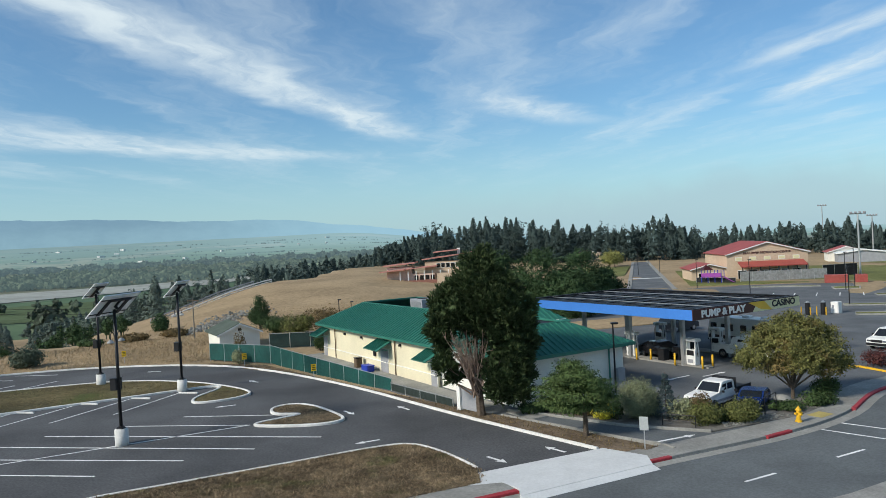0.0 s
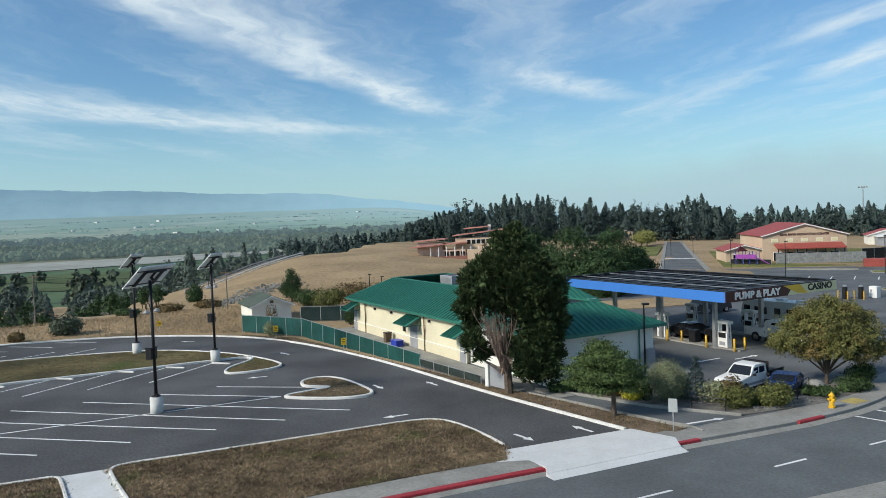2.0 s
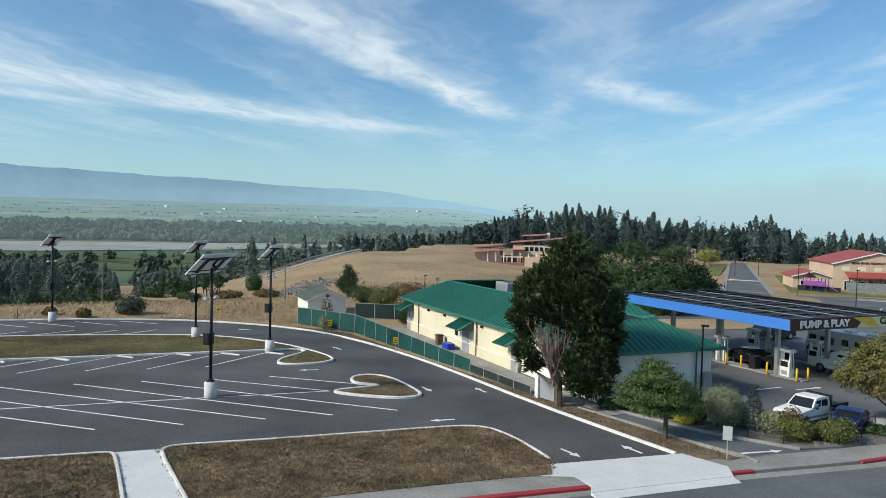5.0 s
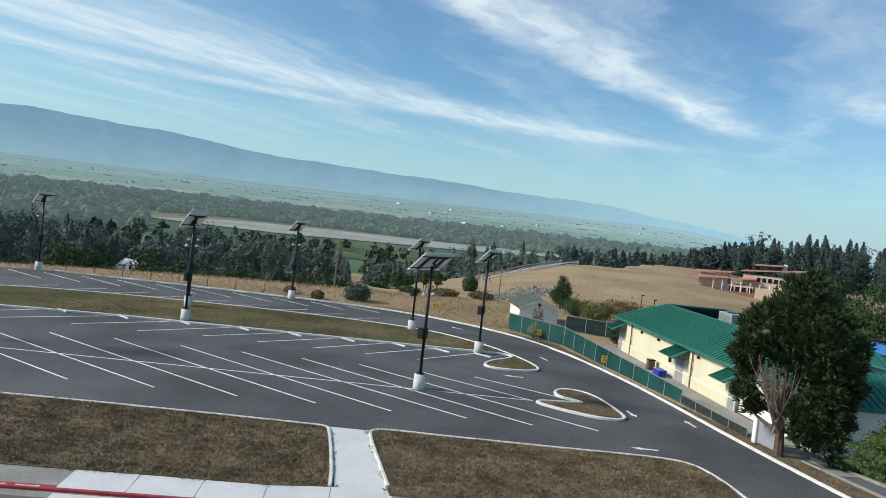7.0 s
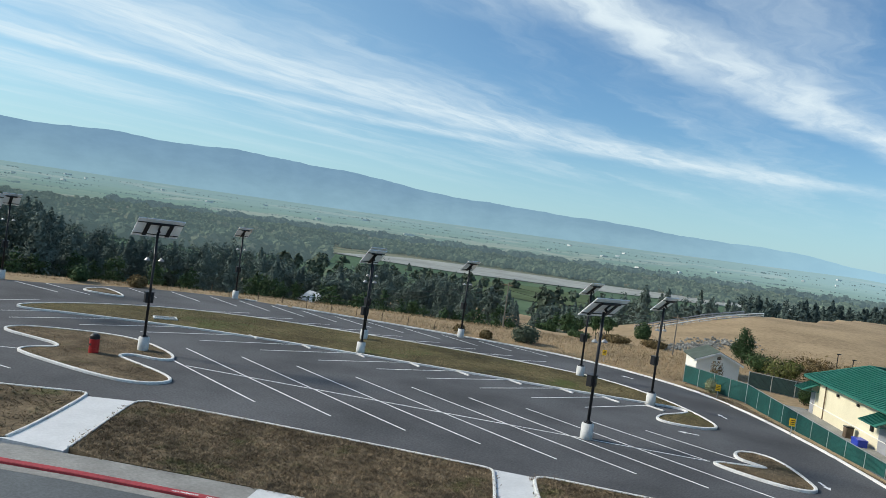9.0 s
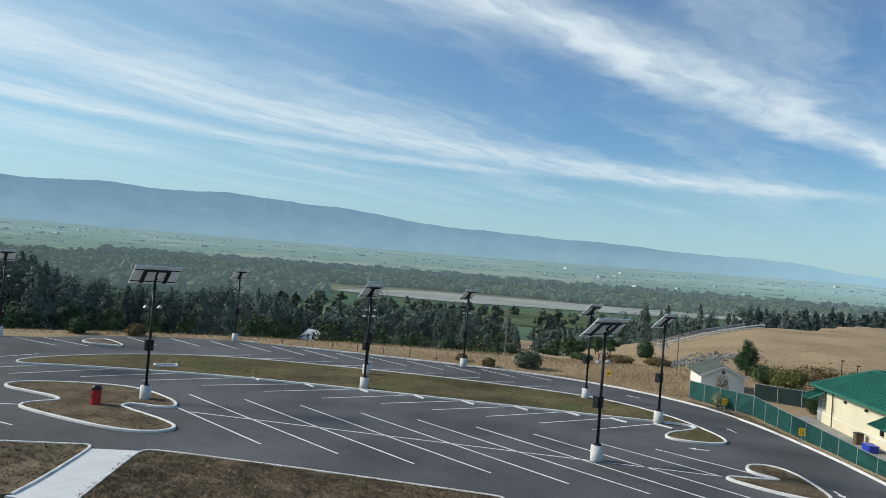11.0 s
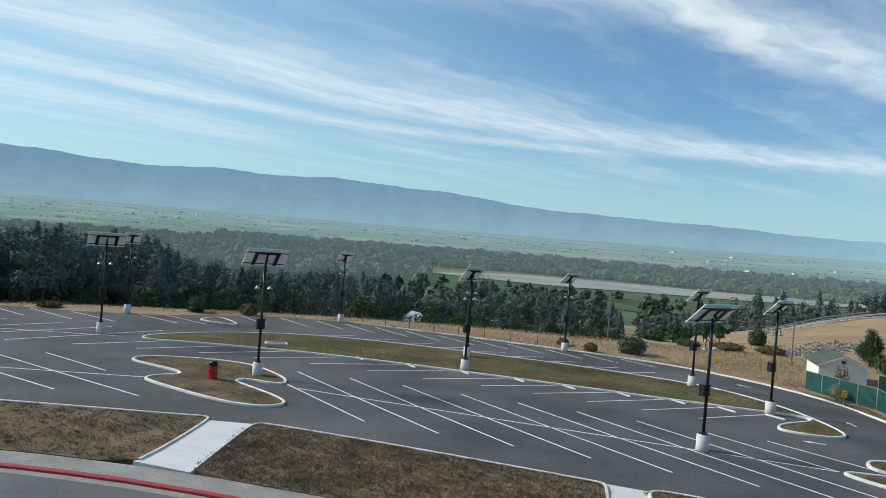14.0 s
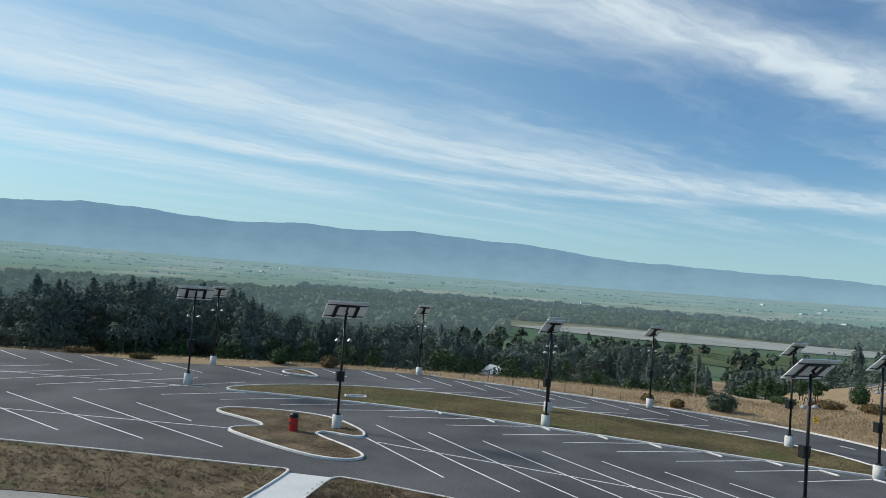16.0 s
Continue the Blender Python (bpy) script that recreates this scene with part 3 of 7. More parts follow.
def stripe(a, b, w=0.13, z=0.006, parent=lot, mat=PAINT, name="stripe"):
    (ax, ay), (bx, by) = a, b
    d = math.hypot(bx - ax, by - ay)
    me = bpy.data.meshes.get("stripe_%d_%d" % (round(d * 20), round(w * 100)))
    if me is None:
        bm = box(bmesh.new(), (0, 0, -0.01), (d, w, 0.02))
        me = bpy.data.meshes.new("stripe_%d_%d" % (round(d * 20), round(w * 100)))
        bm.to_mesh(me)
        bm.free()
        me.materials.append(mat)
    ob = new(name, me)
    ob.parent = parent
    ob.matrix_basis = pose((ax + bx) / 2, (ay + by) / 2, z, 0, 0, math.degrees(math.atan2(by - ay, bx - ax)))


STALL_ENDS = [(-23.1, 61.4), (-26.5, 60.1), (-30.2, 58.9), (-34.1, 56.8), (-38.2, 54.6), (-42.3, 52.7), (-46.85, 50.4), (-51.2, 47.8), (-56.1, 45.6)]      # where the stalls meet the median
STOP_TURN = -15


def build_stripes():
    low = [(-31.8, 32.9), (-27.5, 35.0), (-23.5, 37.2), (-19.4, 39.1), (-15.4, 41.2), (-11.85, 42.9), (-8.3, 44.85)]
    top = [(-51.8, 36.0), (-47.9, 38.5), (-43.9, 40.8), (-39.4, 42.9), (-35.3, 44.9), (-31.2, 46.85), (-27.3, 48.7)]
    for a, b in zip(low, top):  # double row beside the first lamp
        stripe(a, b)
    stripe((-36.2, 30.6), (-48.0, 32.4))
    stripe((-22.7, 50.4), (-13.9, 48.9))
    stripe((-19.4, 52.4), (-12.8, 51.5))
    stripe((-46.2, 32.3), (-13.7, 48.9))
    outer = [(-25.3, 54.4), (-29.1, 52.6), (-33.0, 50.9), (-37.1, 49.05), (-41.15, 47.2), (-45.3, 44.35), (-50.0, 42.05), (-54.65, 39.2), (-58.9, 36.1)]
    for a, b in zip(outer, STALL_ENDS):  # row along the median
        stripe(a, b)
    for a, b in (((-62.6, 32.6), (-60.6, 42.6)), ((-66.3, 28.4), (-65.0, 40.2)), ((-70.0, 24.2), (-69.6, 33.4)), ((-73.7, 19.7), (-76.3, 35.3)), ((-77.5, 15.2), (-80.0, 31.5)), ((-81.3, 10.6), (-83.8, 27.8)), ((-85.1, 6.2), (-87.6, 23.4)), ((-89.0, 2.0), (-91.4, 19.0)),
                 ((-89.0, 11.0), (-73.4, 30.0)), ((-48.4, 21.2), (-69.9, 16.7)), ((-52.4, 17.2), (-73.7, 12.2)), ((-56.7, 12.8), (-77.4, 8.0)), ((-60.8, 8.3), (-81.0, 3.4)), ((-57.4, 22.4), (-66.2, 20.9)), ((-68.8, 7.4), (-53.9, 24.2)),
                 ((-108.6, 12.2), (-100.5, 13.3)), ((-106.6, 16.2), (-96.9, 17.6)), ((-104.0, 20.4), (-93.6, 21.8)), ((-100.6, 24.4), (-90.2, 25.9)), ((-96.6, 28.3), (-86.7, 29.7)), ((-93.0, 31.8), (-84.0, 33.4)), ((-89.6, 38.4), (-81.6, 39.6)), ((-88.4, 41.4), (-80.2, 42.4)),
                 ((-86.5, 50.6), (-79.0, 49.8)), ((-84.0, 55.0), (-76.4, 54.0)), ((-80.6, 58.4), (-73.2, 57.0)), ((-77.4, 60.6), (-69.8, 59.2)), ((-73.8, 62.8), (-66.0, 61.3)), ((-70.0, 64.6), (-62.4, 63.2)), ((-66.0, 66.5), (-58.6, 65.2)), ((-62.0, 68.2), (-55.0, 67.0)),
                 ((-57.5, 70.2), (-51.0, 68.9)), ((-53.2, 72.0), (-47.0, 70.6)), ((-49.0, 73.8), (-43.6, 72.6)), ((-45.0, 75.5), (-40.2, 74.8)),
                 ((-69.6, 49.6), (-68.4, 55.2)), ((-66.0, 52.8), (-64.6, 58.4)), ((-62.4, 55.5), (-60.8, 60.6)), ((-58.8, 57.8), (-57.0, 62.8)), ((-55.2, 59.9), (-53.2, 64.6)), ((-51.4, 62.0), (-49.4, 66.6)), ((-47.6, 64.0), (-45.5, 68.2)), ((-43.8, 65.6), (-41.6, 69.6)), ((-40.0, 67.0), (-38.2, 71.0))):
        stripe(a, b)


build_stripes()


def arrow(x, y, turn, long=1.55, parent=lot, z=0.005):
    bm = bmesh.new()
    h, w = long / 2, 0.09
    prism(bm, [(-h, -w), (h - 0.6, -w), (h - 0.6, -0.26), (h, 0), (h - 0.6, 0.26), (h - 0.6, w), (-h, w)], -0.01, 0.0)
    ob = link("arrow", bm, PAINT, parent)
    ob.matrix_basis = pose(x, y, z, 0, 0, turn)


for x, y, turn in ((-5.3, 43.2, 205), (-3.7, 51.6, 125), (-7.4, 51.0, -55), (-17.8, 65.2, 135), (-17.3, 55.3, 200), (2.0, 38.4, -52), (5.2, 39.7, 128), (-30.0, 73.6, 172)):
    arrow(x, y, turn)

for x, y in STALL_ENDS:
    ob = tagged(link("wheel_stop", box(bmesh.new(), (0, 0, 0.065), (1.8, 0.16, 0.13), 0.03), KERB), "white concrete wheel stop at a parking stall", "wheel stop", "wheel stops along the median")
    ob.matrix_world = pose(x + 0.98, y - 0.34, 0.0, 0, 0, STOP_TURN)
for k in range(8):
    ob = tagged(link("wheel_stop", box(bmesh.new(), (0, 0, 0.065), (1.7, 0.16, 0.13), 0.03), KERB), "white concrete wheel stop facing the dry field", "wheel stop", "wheel stops along the field")
    ob.matrix_world = pose(-49.5 - 4.05 * k, 75.0 - 1.75 * k, 0.0, 0, 0, 25)

# pavement, kerbs and walks along the street
old_walk = [p for p in rounded(KERB_LINE, False, 1)]
bm = bmesh.new()
prism(bm, old_walk + beside(old_walk, -1.85)[::-1], -0.4, 0.05)
pavement = tagged(link("pavement", bm, CONCRETE), "grey concrete pavement with tooled joints", "pavement", kind="structure")
red = rounded(KERB_LINE, False, 1)
tagged(link("red_kerb", strip(bmesh.new(), red, 0.36, -0.3, 0.060), RED), "red-painted fire lane kerb", "kerb", kind="structure")
gutter = beside(red, 0.42)
tagged(link("gutter", strip(bmesh.new(), gutter, 0.6, -0.5, -0.073, ease=0.005), CONCRETE), "pale concrete gutter beside the kerb", "gutter", kind="structure")
gutter_e = beside(rounded(KERB_EAST, False, 1), -0.42)
tagged(link("gutter", strip(bmesh.new(), gutter_e, 0.6, -0.5, -0.073, ease=0.005), CONCRETE), "pale concrete gutter beside the kerb", "gutter", kind="structure")
for piece in ([(9.4, 36.75), (10.7, 37.35)], [(16.65, 39.95), (18.4, 40.95)], rounded([(24.0, 44.9), (26.2, 47.6), (27.8, 49.3), (30.5, 51.2), (36.0, 53.6)], False, 2)):
    tagged(link("red_kerb", strip(bmesh.new(), piece, 0.28, -0.3, 0.056), RED), "red-painted kerb section", "kerb", kind="structure")
east = rounded(KERB_EAST, False, 1)
tagged(link("pavement", prism(bmesh.new(), east + beside(east, 1.9)[::-1], -0.4, 0.05), CONCRETE), "grey concrete pavement along the street", "pavement", kind="structure")
tagged(link("driveway", prism(bmesh.new(), [(2.7, 32.7), (9.5, 36.2), (9.6, 37.6), (7.7, 39.3), (0.3, 35.9), (0.4, 34.4), (2.0, 34.6), (2.7, 33.6)], -0.5, 0.062), NEW_CONCRETE), "pale new concrete driveway apron", "driveway", kind="structure")
bm = bmesh.new()
slope_in, slope_out = [(9.45, 36.25, 0.058), (2.65, 32.75, 0.058)], [(2.95, 32.2, -0.078), (9.75, 35.7, -0.078)]
top = [bm.verts.new(p) for p in slope_in + slope_out]
low = [bm.verts.new((x, y, -0.4)) for x, y, z in slope_in + slope_out]
bm.faces.new(top)
for q in range(4):
    bm.faces.new((top[q], low[q], low[(q + 1) % 4], top[(q + 1) % 4]))
bmesh.ops.recalc_face_normals(bm, faces=bm.faces)
tagged(link("driveway", bm, NEW_CONCRETE), "pale new concrete slope of the apron", "driveway", kind="structure")
for pts in ([(-13.1, 27.2), (-15.5, 26.8), (-17.0, 29.0), (-19.8, 33.0), (-20.2, 33.7), (-18.0, 34.8), (-17.2, 33.6)], [(-32.3, 16.9), (-35.2, 15.4), (-36.6, 17.5), (-40.6, 22.1), (-38.4, 24.2), (-37.8, 23.0)]):
    tagged(link("walkway", prism(bmesh.new(), pts, -0.3, 0.056), NEW_CONCRETE), "pale new concrete footpath across the lawn", "footpath", kind="structure")
for a, b in zip([(-23.3 + 2.22 * i, 19.65 + 1.245 * i) for i in range(5)], [(-23.3 + 2.22 * i + 2.19, 19.65 + 1.245 * i + 1.228) for i in range(5)]):
    n = Vector((-(b[1] - a[1]), b[0] - a[0])).normalized()
    slab = prism(bmesh.new(), [(a[0] + n.x * 0.13, a[1] + n.y * 0.13), (b[0] + n.x * 0.13, b[1] + n.y * 0.13), (b[0] + n.x * 2.3, b[1] + n.y * 2.3), (a[0] + n.x * 2.3, a[1] + n.y * 2.3)], -0.3, 0.062)
    link("slab", slab, NEW_CONCRETE, pavement)
    lip = prism(bmesh.new(), [(a[0] - n.x * 0.75, a[1] - n.y * 0.75), (b[0] - n.x * 0.75, b[1] - n.y * 0.75), (b[0] - n.x * 0.12, b[1] - n.y * 0.12), (a[0] - n.x * 0.12, a[1] - n.y * 0.12)], -0.4, -0.066)
    link("slab", lip, NEW_CONCRETE, pavement)
near_side = [(10.3, 28.4), (16.4, 31.0), (26.0, 36.3), (38.0, 42.6), (64.0, 52.0)]
tagged(link("pavement", prism(bmesh.new(), near_side + beside(near_side, -4.0)[::-1], -0.4, 0.05), CONCRETE), "grey concrete pavement on the near side", "pavement", kind="structure")
for a, b in (((12.9, 33.4), (14.7, 34.35)), ((18.5, 36.2), (20.4, 37.2)), ((6.0, 29.9), (7.7, 30.8)), ((24.3, 39.4), (26.1, 40.5)), ((0.0, 26.8), (1.7, 27.7)), ((20.1, 41.3), (23.2, 37.9)), ((21.9, 42.3), (25.0, 39.0))):
    stripe(a, b, 0.14, -0.079, lot)


# ---- solar lamps of the car park ----
def solar_lamp(wide, label):
    lamp = thing("solar_lamp", 0, 0, 0, 0, label, "street lamp", "solar lamps in the car park")
    bm = rod(bmesh.new(), (0, 0, -0.3), (0, 0, 1.02), 0.40, sides=20)
    bmesh.ops.bevel(bm, geom=[e for e in bm.edges if all(v.co.z > 1 for v in e.verts)], offset=0.04, segments=2, affect="EDGES")
    part("pedestal", bm, BASE_CONCRETE, lamp, "white concrete pedestal", True)
    bm = box(bmesh.new(), (0, 0, 1.05), (0.42, 0.42, 0.06), 0.01)
    for x in (-0.15, 0.15):
        for y in (-0.15, 0.15):
            rod(bm, (x, y, 1.05), (x, y, 1.14), 0.025, sides=6)
    box(bm, (0, 0, 1.13), (0.24, 0.24, 0.12), 0.02)
    part("base_plate", bm, BLACK, lamp)
    part("pole", rod(bmesh.new(), (0, 0, 1.05), (0, 0, 8.4), 0.105, 0.095, 12), BLACK, lamp, smooth=True)
    bm = box(bmesh.new(), (0.02, 0.20, 3.78), (0.62, 0.42, 0.72), 0.02)
    box(bm, (0.02, 0.20, 4.16), (0.68, 0.48, 0.04))
    cab = part("battery_box", bm, BLACK, lamp)
    part("hasp", box(bmesh.new(), (0.26, 0.42, 3.8), (0.04, 0.03, 0.12)), GALV, cab)
    for side in (-1, 1):
        bm = bmesh.new()
        pts = [(0.08 * side, 0, 6.5), (0.18 * side, 0, 6.9), (0.34 * side, 0, 7.05), (0.48 * side, 0, 6.9), (0.52 * side, 0, 6.55)]
        for a, b in zip(pts, pts[1:]):
            rod(bm, a, b, 0.025, sides=6)
        part("arm", bm, BLACK, lamp)
        bm = rod(bmesh.new(), (0.52 * side, 0, 6.58), (0.52 * side, 0, 6.42), 0.06, 0.22, 12)
        rod(bm, (0.52 * side, 0, 6.42), (0.52 * side, 0, 6.37), 0.22, 0.20, 12)
        part("light_head", bm, GALV, lamp)
    tilt = Matrix.Translation((0, 0, 8.68)) @ Matrix.Rotation(radians(-43), 4, "X")
    def tilted(bm):
        bmesh.ops.transform(bm, matrix=tilt, verts=bm.verts)
        return bm
    pitch = 0.88 if wide > 3 else 1.0
    span = pitch * round(wide)
    bm = box(bmesh.new(), (0, -0.58, -0.14), (0.55 * span, 0.10, 0.12))
    box(bm, (0, -0.28, -0.14), (0.12, 0.6, 0.10))
    rod(bm, (0, 0, -0.4), (0, 0, -0.1), 0.09, sides=8)
    for x in ((-pitch, pitch) if wide > 3 else (0.0,)):
        box(bm, (x, 0.16, -0.07), (0.30, 1.25, 0.06))
    for y in (-0.55, 0.66):
        box(bm, (0, y, -0.045), (span - 0.1, 0.05, 0.05))
    part("rack", tilted(bm), BLACK, lamp)
    count = round(wide)
    for i in range(count):
        x = (i - (count - 1) / 2) * pitch
        p = part("panel", tilted(box(bmesh.new(), (x, 0, 0.0), (pitch - 0.07, 1.80, 0.03))), PANEL_BACK, lamp)
        part("cell_face", tilted(box(bmesh.new(), (x, 0, 0.0175), (pitch - 0.09, 1.78, 0.004))), PANEL_FACE, p)
        bm = bmesh.new()
        for y in (-0.90, 0.90):
            box(bm, (x, y, 0.0), (pitch - 0.01, 0.08, 0.07))
        for xx in (-1, 1):
            box(bm, (x + xx * (pitch / 2 - 0.03), 0, 0.0), (0.04, 1.8, 0.05))
        part("frame", tilted(bm), FRAME_AL, p)
    return lamp


LAMP_TURN = 78.0
TALL = [(-20.7, 45.4, 1.0), (-51.4, 31.9, 1.09), (-75.8, 28.75, 1.08)]
SHORT = [(-23.0, 62.2, 1.0), (-32.3, 67.3, 1.0), (-51.45, 73.4, 1.0), (-46.7, 51.0, 1.04), (-79.5, 61.4, 1.0), (-91.0, 37.5, 1.06), (-52.4, 57.4, 1.04)]
for places, wide, label in ((TALL, 4.0, "black solar light pole with four panels on white pedestal"), (SHORT, 2.0, "black solar light pole with two panels on white pedestal")):
    first = solar_lamp(wide, label)
    for x, y, tall in places[1:]:
        copy_thing(first, pose(x, y, 0.0, 0, 0, LAMP_TURN)).scale = (1, 1, tall)
    first.matrix_basis = pose(*places[0][:2], 0, 0, 0, LAMP_TURN)


# ---- the store with its green metal roof ----
def ribbed_slope(name, a, b, c, d, mat, parent, gap=0.5):
    """A metal roof face a, b (eave), c, d (ridge), with standing seams from eave to ridge."""
    a, b, c, d = (Vector(p) for p in (a, b, c, d))
    bm = bmesh.new()
    n = (b - a).cross(d - a).normalized()
    if n.z < 0:
        n = -n
    top = [bm.verts.new(p) for p in (a, b, c, d)]
    bm.faces.new(top)
    low = [bm.verts.new(p - n * 0.08) for p in (a, b, c, d)]
    bm.faces.new(low[::-1])
    for i in range(4):
        bm.faces.new((top[i], low[i], low[(i + 1) % 4], top[(i + 1) % 4]))
    face = link(name, bm, mat, parent)
    along = (b - a).normalized()
    run = (b - a).length
    up = n.cross(along).normalized()
    if up.z < 0:
        up = -up
    sa, sb = (d - a).dot(along), (c - a).dot(along)
    rise = (d - a).dot(up)
    bm = bmesh.new()
    for i in range(1, int(run / gap)):
        s = i * gap
        t = min(1.0, s / sa if sa > 0.01 else 1.0, (run - s) / (run - sb) if run - sb > 0.01 else 1.0) * rise
        p, q = a + along * s + n * 0.02, a + along * s + up * t + n * 0.02
        m = Matrix.Translation((p + q) / 2) @ Matrix(((along.x, up.x, n.x, 0), (along.y, up.y, n.y, 0), (along.z, up.z, n.z, 0), (0, 0, 0, 1)))
        box(bm, (0, 0, 0), (0.06, t, 0.12))
        bmesh.ops.transform(bm, matrix=m, verts=bm.verts[-8:])
    tagged(link("seams", bm, mat, face), kind="stuff")
    return face


STORE = thing("store", -1.4, 58.3, 0.0, math.degrees(math.atan2(-0.858, 0.514)), "low cream store with green standing-seam metal roof", "store building")


def build_store():
    s = STORE
    part("wall", box(bmesh.new(), (-12.0, 6.5, 1.6), (24.0, 13.0, 3.8)), CREAM, s)
    part("wall", box(bmesh.new(), (5.35, 5.0, 1.6), (10.6, 9.3, 3.8)), PALE, s)
    part("wall", box(bmesh.new(), (-3.0, 8.9, 4.0), (11.4, 4.4, 1.0)), PALE, s)
    # base band on the long wall
    part("plinth", box(bmesh.new(), (-12.0, -0.03, 0.45), (23.9, 0.10, 0.9)), CREAM, s)
    part("trim", box(bmesh.new(), (-12.0, -0.06, 0.93), (24.0, 0.12, 0.07)), PALE, s)
    # mansard over the long part
    z0, z1, o, w = 3.38, 5.45, 0.65, 3.3
    x0, x1, y0, y1 = -24.0 - o, o, -o, 13.0 + o
    corners = [(x0, y0), (x1, y0), (x1, y1), (x0, y1)]
    ridge = [(x0 + w + o, y0 + w + o), (x1 - w - o, y0 + w + o), (x1 - w - o, y1 - w - o), (x0 + w + o, y1 - w - o)]
    for i in range(4):
        j = (i + 1) % 4
        ribbed_slope("roof", (*corners[i], z0), (*corners[j], z0), (*ridge[j], z1), (*ridge[i], z1), GREEN_ROOF, s)
    bm = bmesh.new()
    for i in range(4):
        rod(bm, (*corners[i], z0 + 0.03), (*ridge[i], z1 + 0.03), 0.07, sides=6)
        rod(bm, (*ridge[i], z1 + 0.03), (*ridge[(i + 1) % 4], z1 + 0.03), 0.07, sides=6)
    part("ridge_cap", bm, GREEN_ROOF, s)
    part("soffit", box(bmesh.new(), ((x0 + x1) / 2, (y0 + y1) / 2, z0 - 0.12), (x1 - x0 - 0.05, y1 - y0 - 0.05, 0.06)), PALE, s)
    bm = bmesh.new()
    for a, b in zip(corners, corners[1:] + corners[:1]):
        box(bm, ((a[0] + b[0]) / 2, (a[1] + b[1]) / 2, z0 - 0.05), (abs(a[0] - b[0]) + 0.1, abs(a[1] - b[1]) + 0.1, 0.2))
    part("gutter", bm, GREEN_ROOF, s)
    part("flat_roof", box(bmesh.new(), ((x0 + x1) / 2, (y0 + y1) / 2, 4.5), (x1 - x0 - 2 * w - 1.6, y1 - y0 - 2 * w - 1.6, 0.1)), DARK_ROOF, s)
    # front wing
    a, b, c, d = (0.7, -0.3, 3.42), (11.35, -0.3, 3.42), (11.35, 10.2, 3.42), (0.7, 10.2, 3.42)
    p0, p1, p2, p3 = (0.7, 3.4, 5.05), (7.9, 3.4, 5.05), (7.9, 6.6, 5.05), (0.7, 6.6, 5.05)
    ribbed_slope("roof", a, b, p1, p0, GREEN_ROOF, s)
    ribbed_slope("roof", b, c, p2, p1, GREEN_ROOF, s)
    ribbed_slope("roof", c, d, p3, p2, GREEN_ROOF, s)
    bm = bmesh.new()
    for q in ((b, p1), (c, p2), (p0, p1), (p1, p2), (p2, p3)):
        rod(bm, *q, 0.07, sides=6)
    part("ridge_cap", bm, GREEN_ROOF, s)
    part("flat_roof", box(bmesh.new(), (4.2, 5.0, 4.9), (7.6, 3.3, 0.1)), DARK_ROOF, s)
    bm = box(bmesh.new(), (6.0, -0.3, 3.35), (10.8, 0.12, 0.22))
    box(bm, (11.35, 4.95, 3.35), (0.12, 10.6, 0.22))
    part("gutter", bm, GREEN_ROOF, s)
    part("soffit", box(bmesh.new(), (6.0, 4.95, 3.27), (10.6, 10.3, 0.05)), PALE, s)
    # raised entrance roof behind
    e = [(-9.0, 6.4), (3.0, 6.4), (3.0, 11.4), (-9.0, 11.4)]
    p = [(-6.0, 9.0), (-0.9, 9.0)]
    for i, (k0, k1) in enumerate(((0, 1), (1, 1), (1, 0), (0, 0))):
        f, g = e[i], e[(i + 1) % 4]
        ribbed_slope("roof", (*f, 4.3), (*g, 4.3), (*p[k1], 6.3), (*p[k0], 6.3), GREEN_ROOF, s)
    part("wall", box(bmesh.new(), (-3.0, 8.9, 3.85), (11.2, 4.3, 0.98)), PALE, s)
    # doors, awnings, pipes and lamps on the long wall
    for x, wide in ((-9.2, 1.5), (-0.3, 0.9), (-23.4, 0.9)):
        d = part("door", box(bmesh.new(), (x, -0.07, 1.05), (wide, 0.08, 2.1), 0.01), GREY, s, "plain grey steel door")
        part("door_frame", box(bmesh.new(), (x, -0.045, 1.09), (wide + 0.16, 0.06, 2.2)), PALE, d)
        part("handle", box(bmesh.new(), (x + wide * 0.36, -0.14, 1.0), (0.05, 0.06, 0.16)), CHROME, d)
        ribbed_slope("awning", (x - wide / 2 - 0.7, -1.5, 2.25), (x + wide / 2 + 0.7, -1.5, 2.25), (x + wide / 2 + 0.7, -0.06, 2.95), (x - wide / 2 - 0.7, -0.06, 2.95), GREEN_ROOF, s, 0.3)
        for e2 in (-1, 1):
            bm = bmesh.new()
            xx = x + e2 * (wide / 2 + 0.66)
            for q in (((xx, -1.45, 2.2), (xx, -0.05, 2.2)), ((xx, -0.08, 2.2), (xx, -0.08, 2.9))):
                rod(bm, *q, 0.03, sides=6)
            part("awning_bracket", bm, GREEN_ROOF, s)
    for x in (-20.6, -7.0):
        part("downpipe", rod(bmesh.new(), (x, -0.12, 0.05), (x, -0.12, 3.3), 0.06, sides=8), BROWN_WOOD, s)
    for x in (-18.0, -6.0, -14.0):
        part("wall_light", box(bmesh.new(), (x, -0.12, 2.75), (0.24, 0.2, 0.22), 0.03), BLACK, s)
    part("meter_box", box(bmesh.new(), (-11.2, -0.1, 1.55), (0.35, 0.16, 0.55), 0.02), BLACK, s)
    part("downpipe", rod(bmesh.new(), (10.78, 8.2, 0.05), (10.78, 8.2, 3.3), 0.06, sides=8), GREEN_ROOF, s)
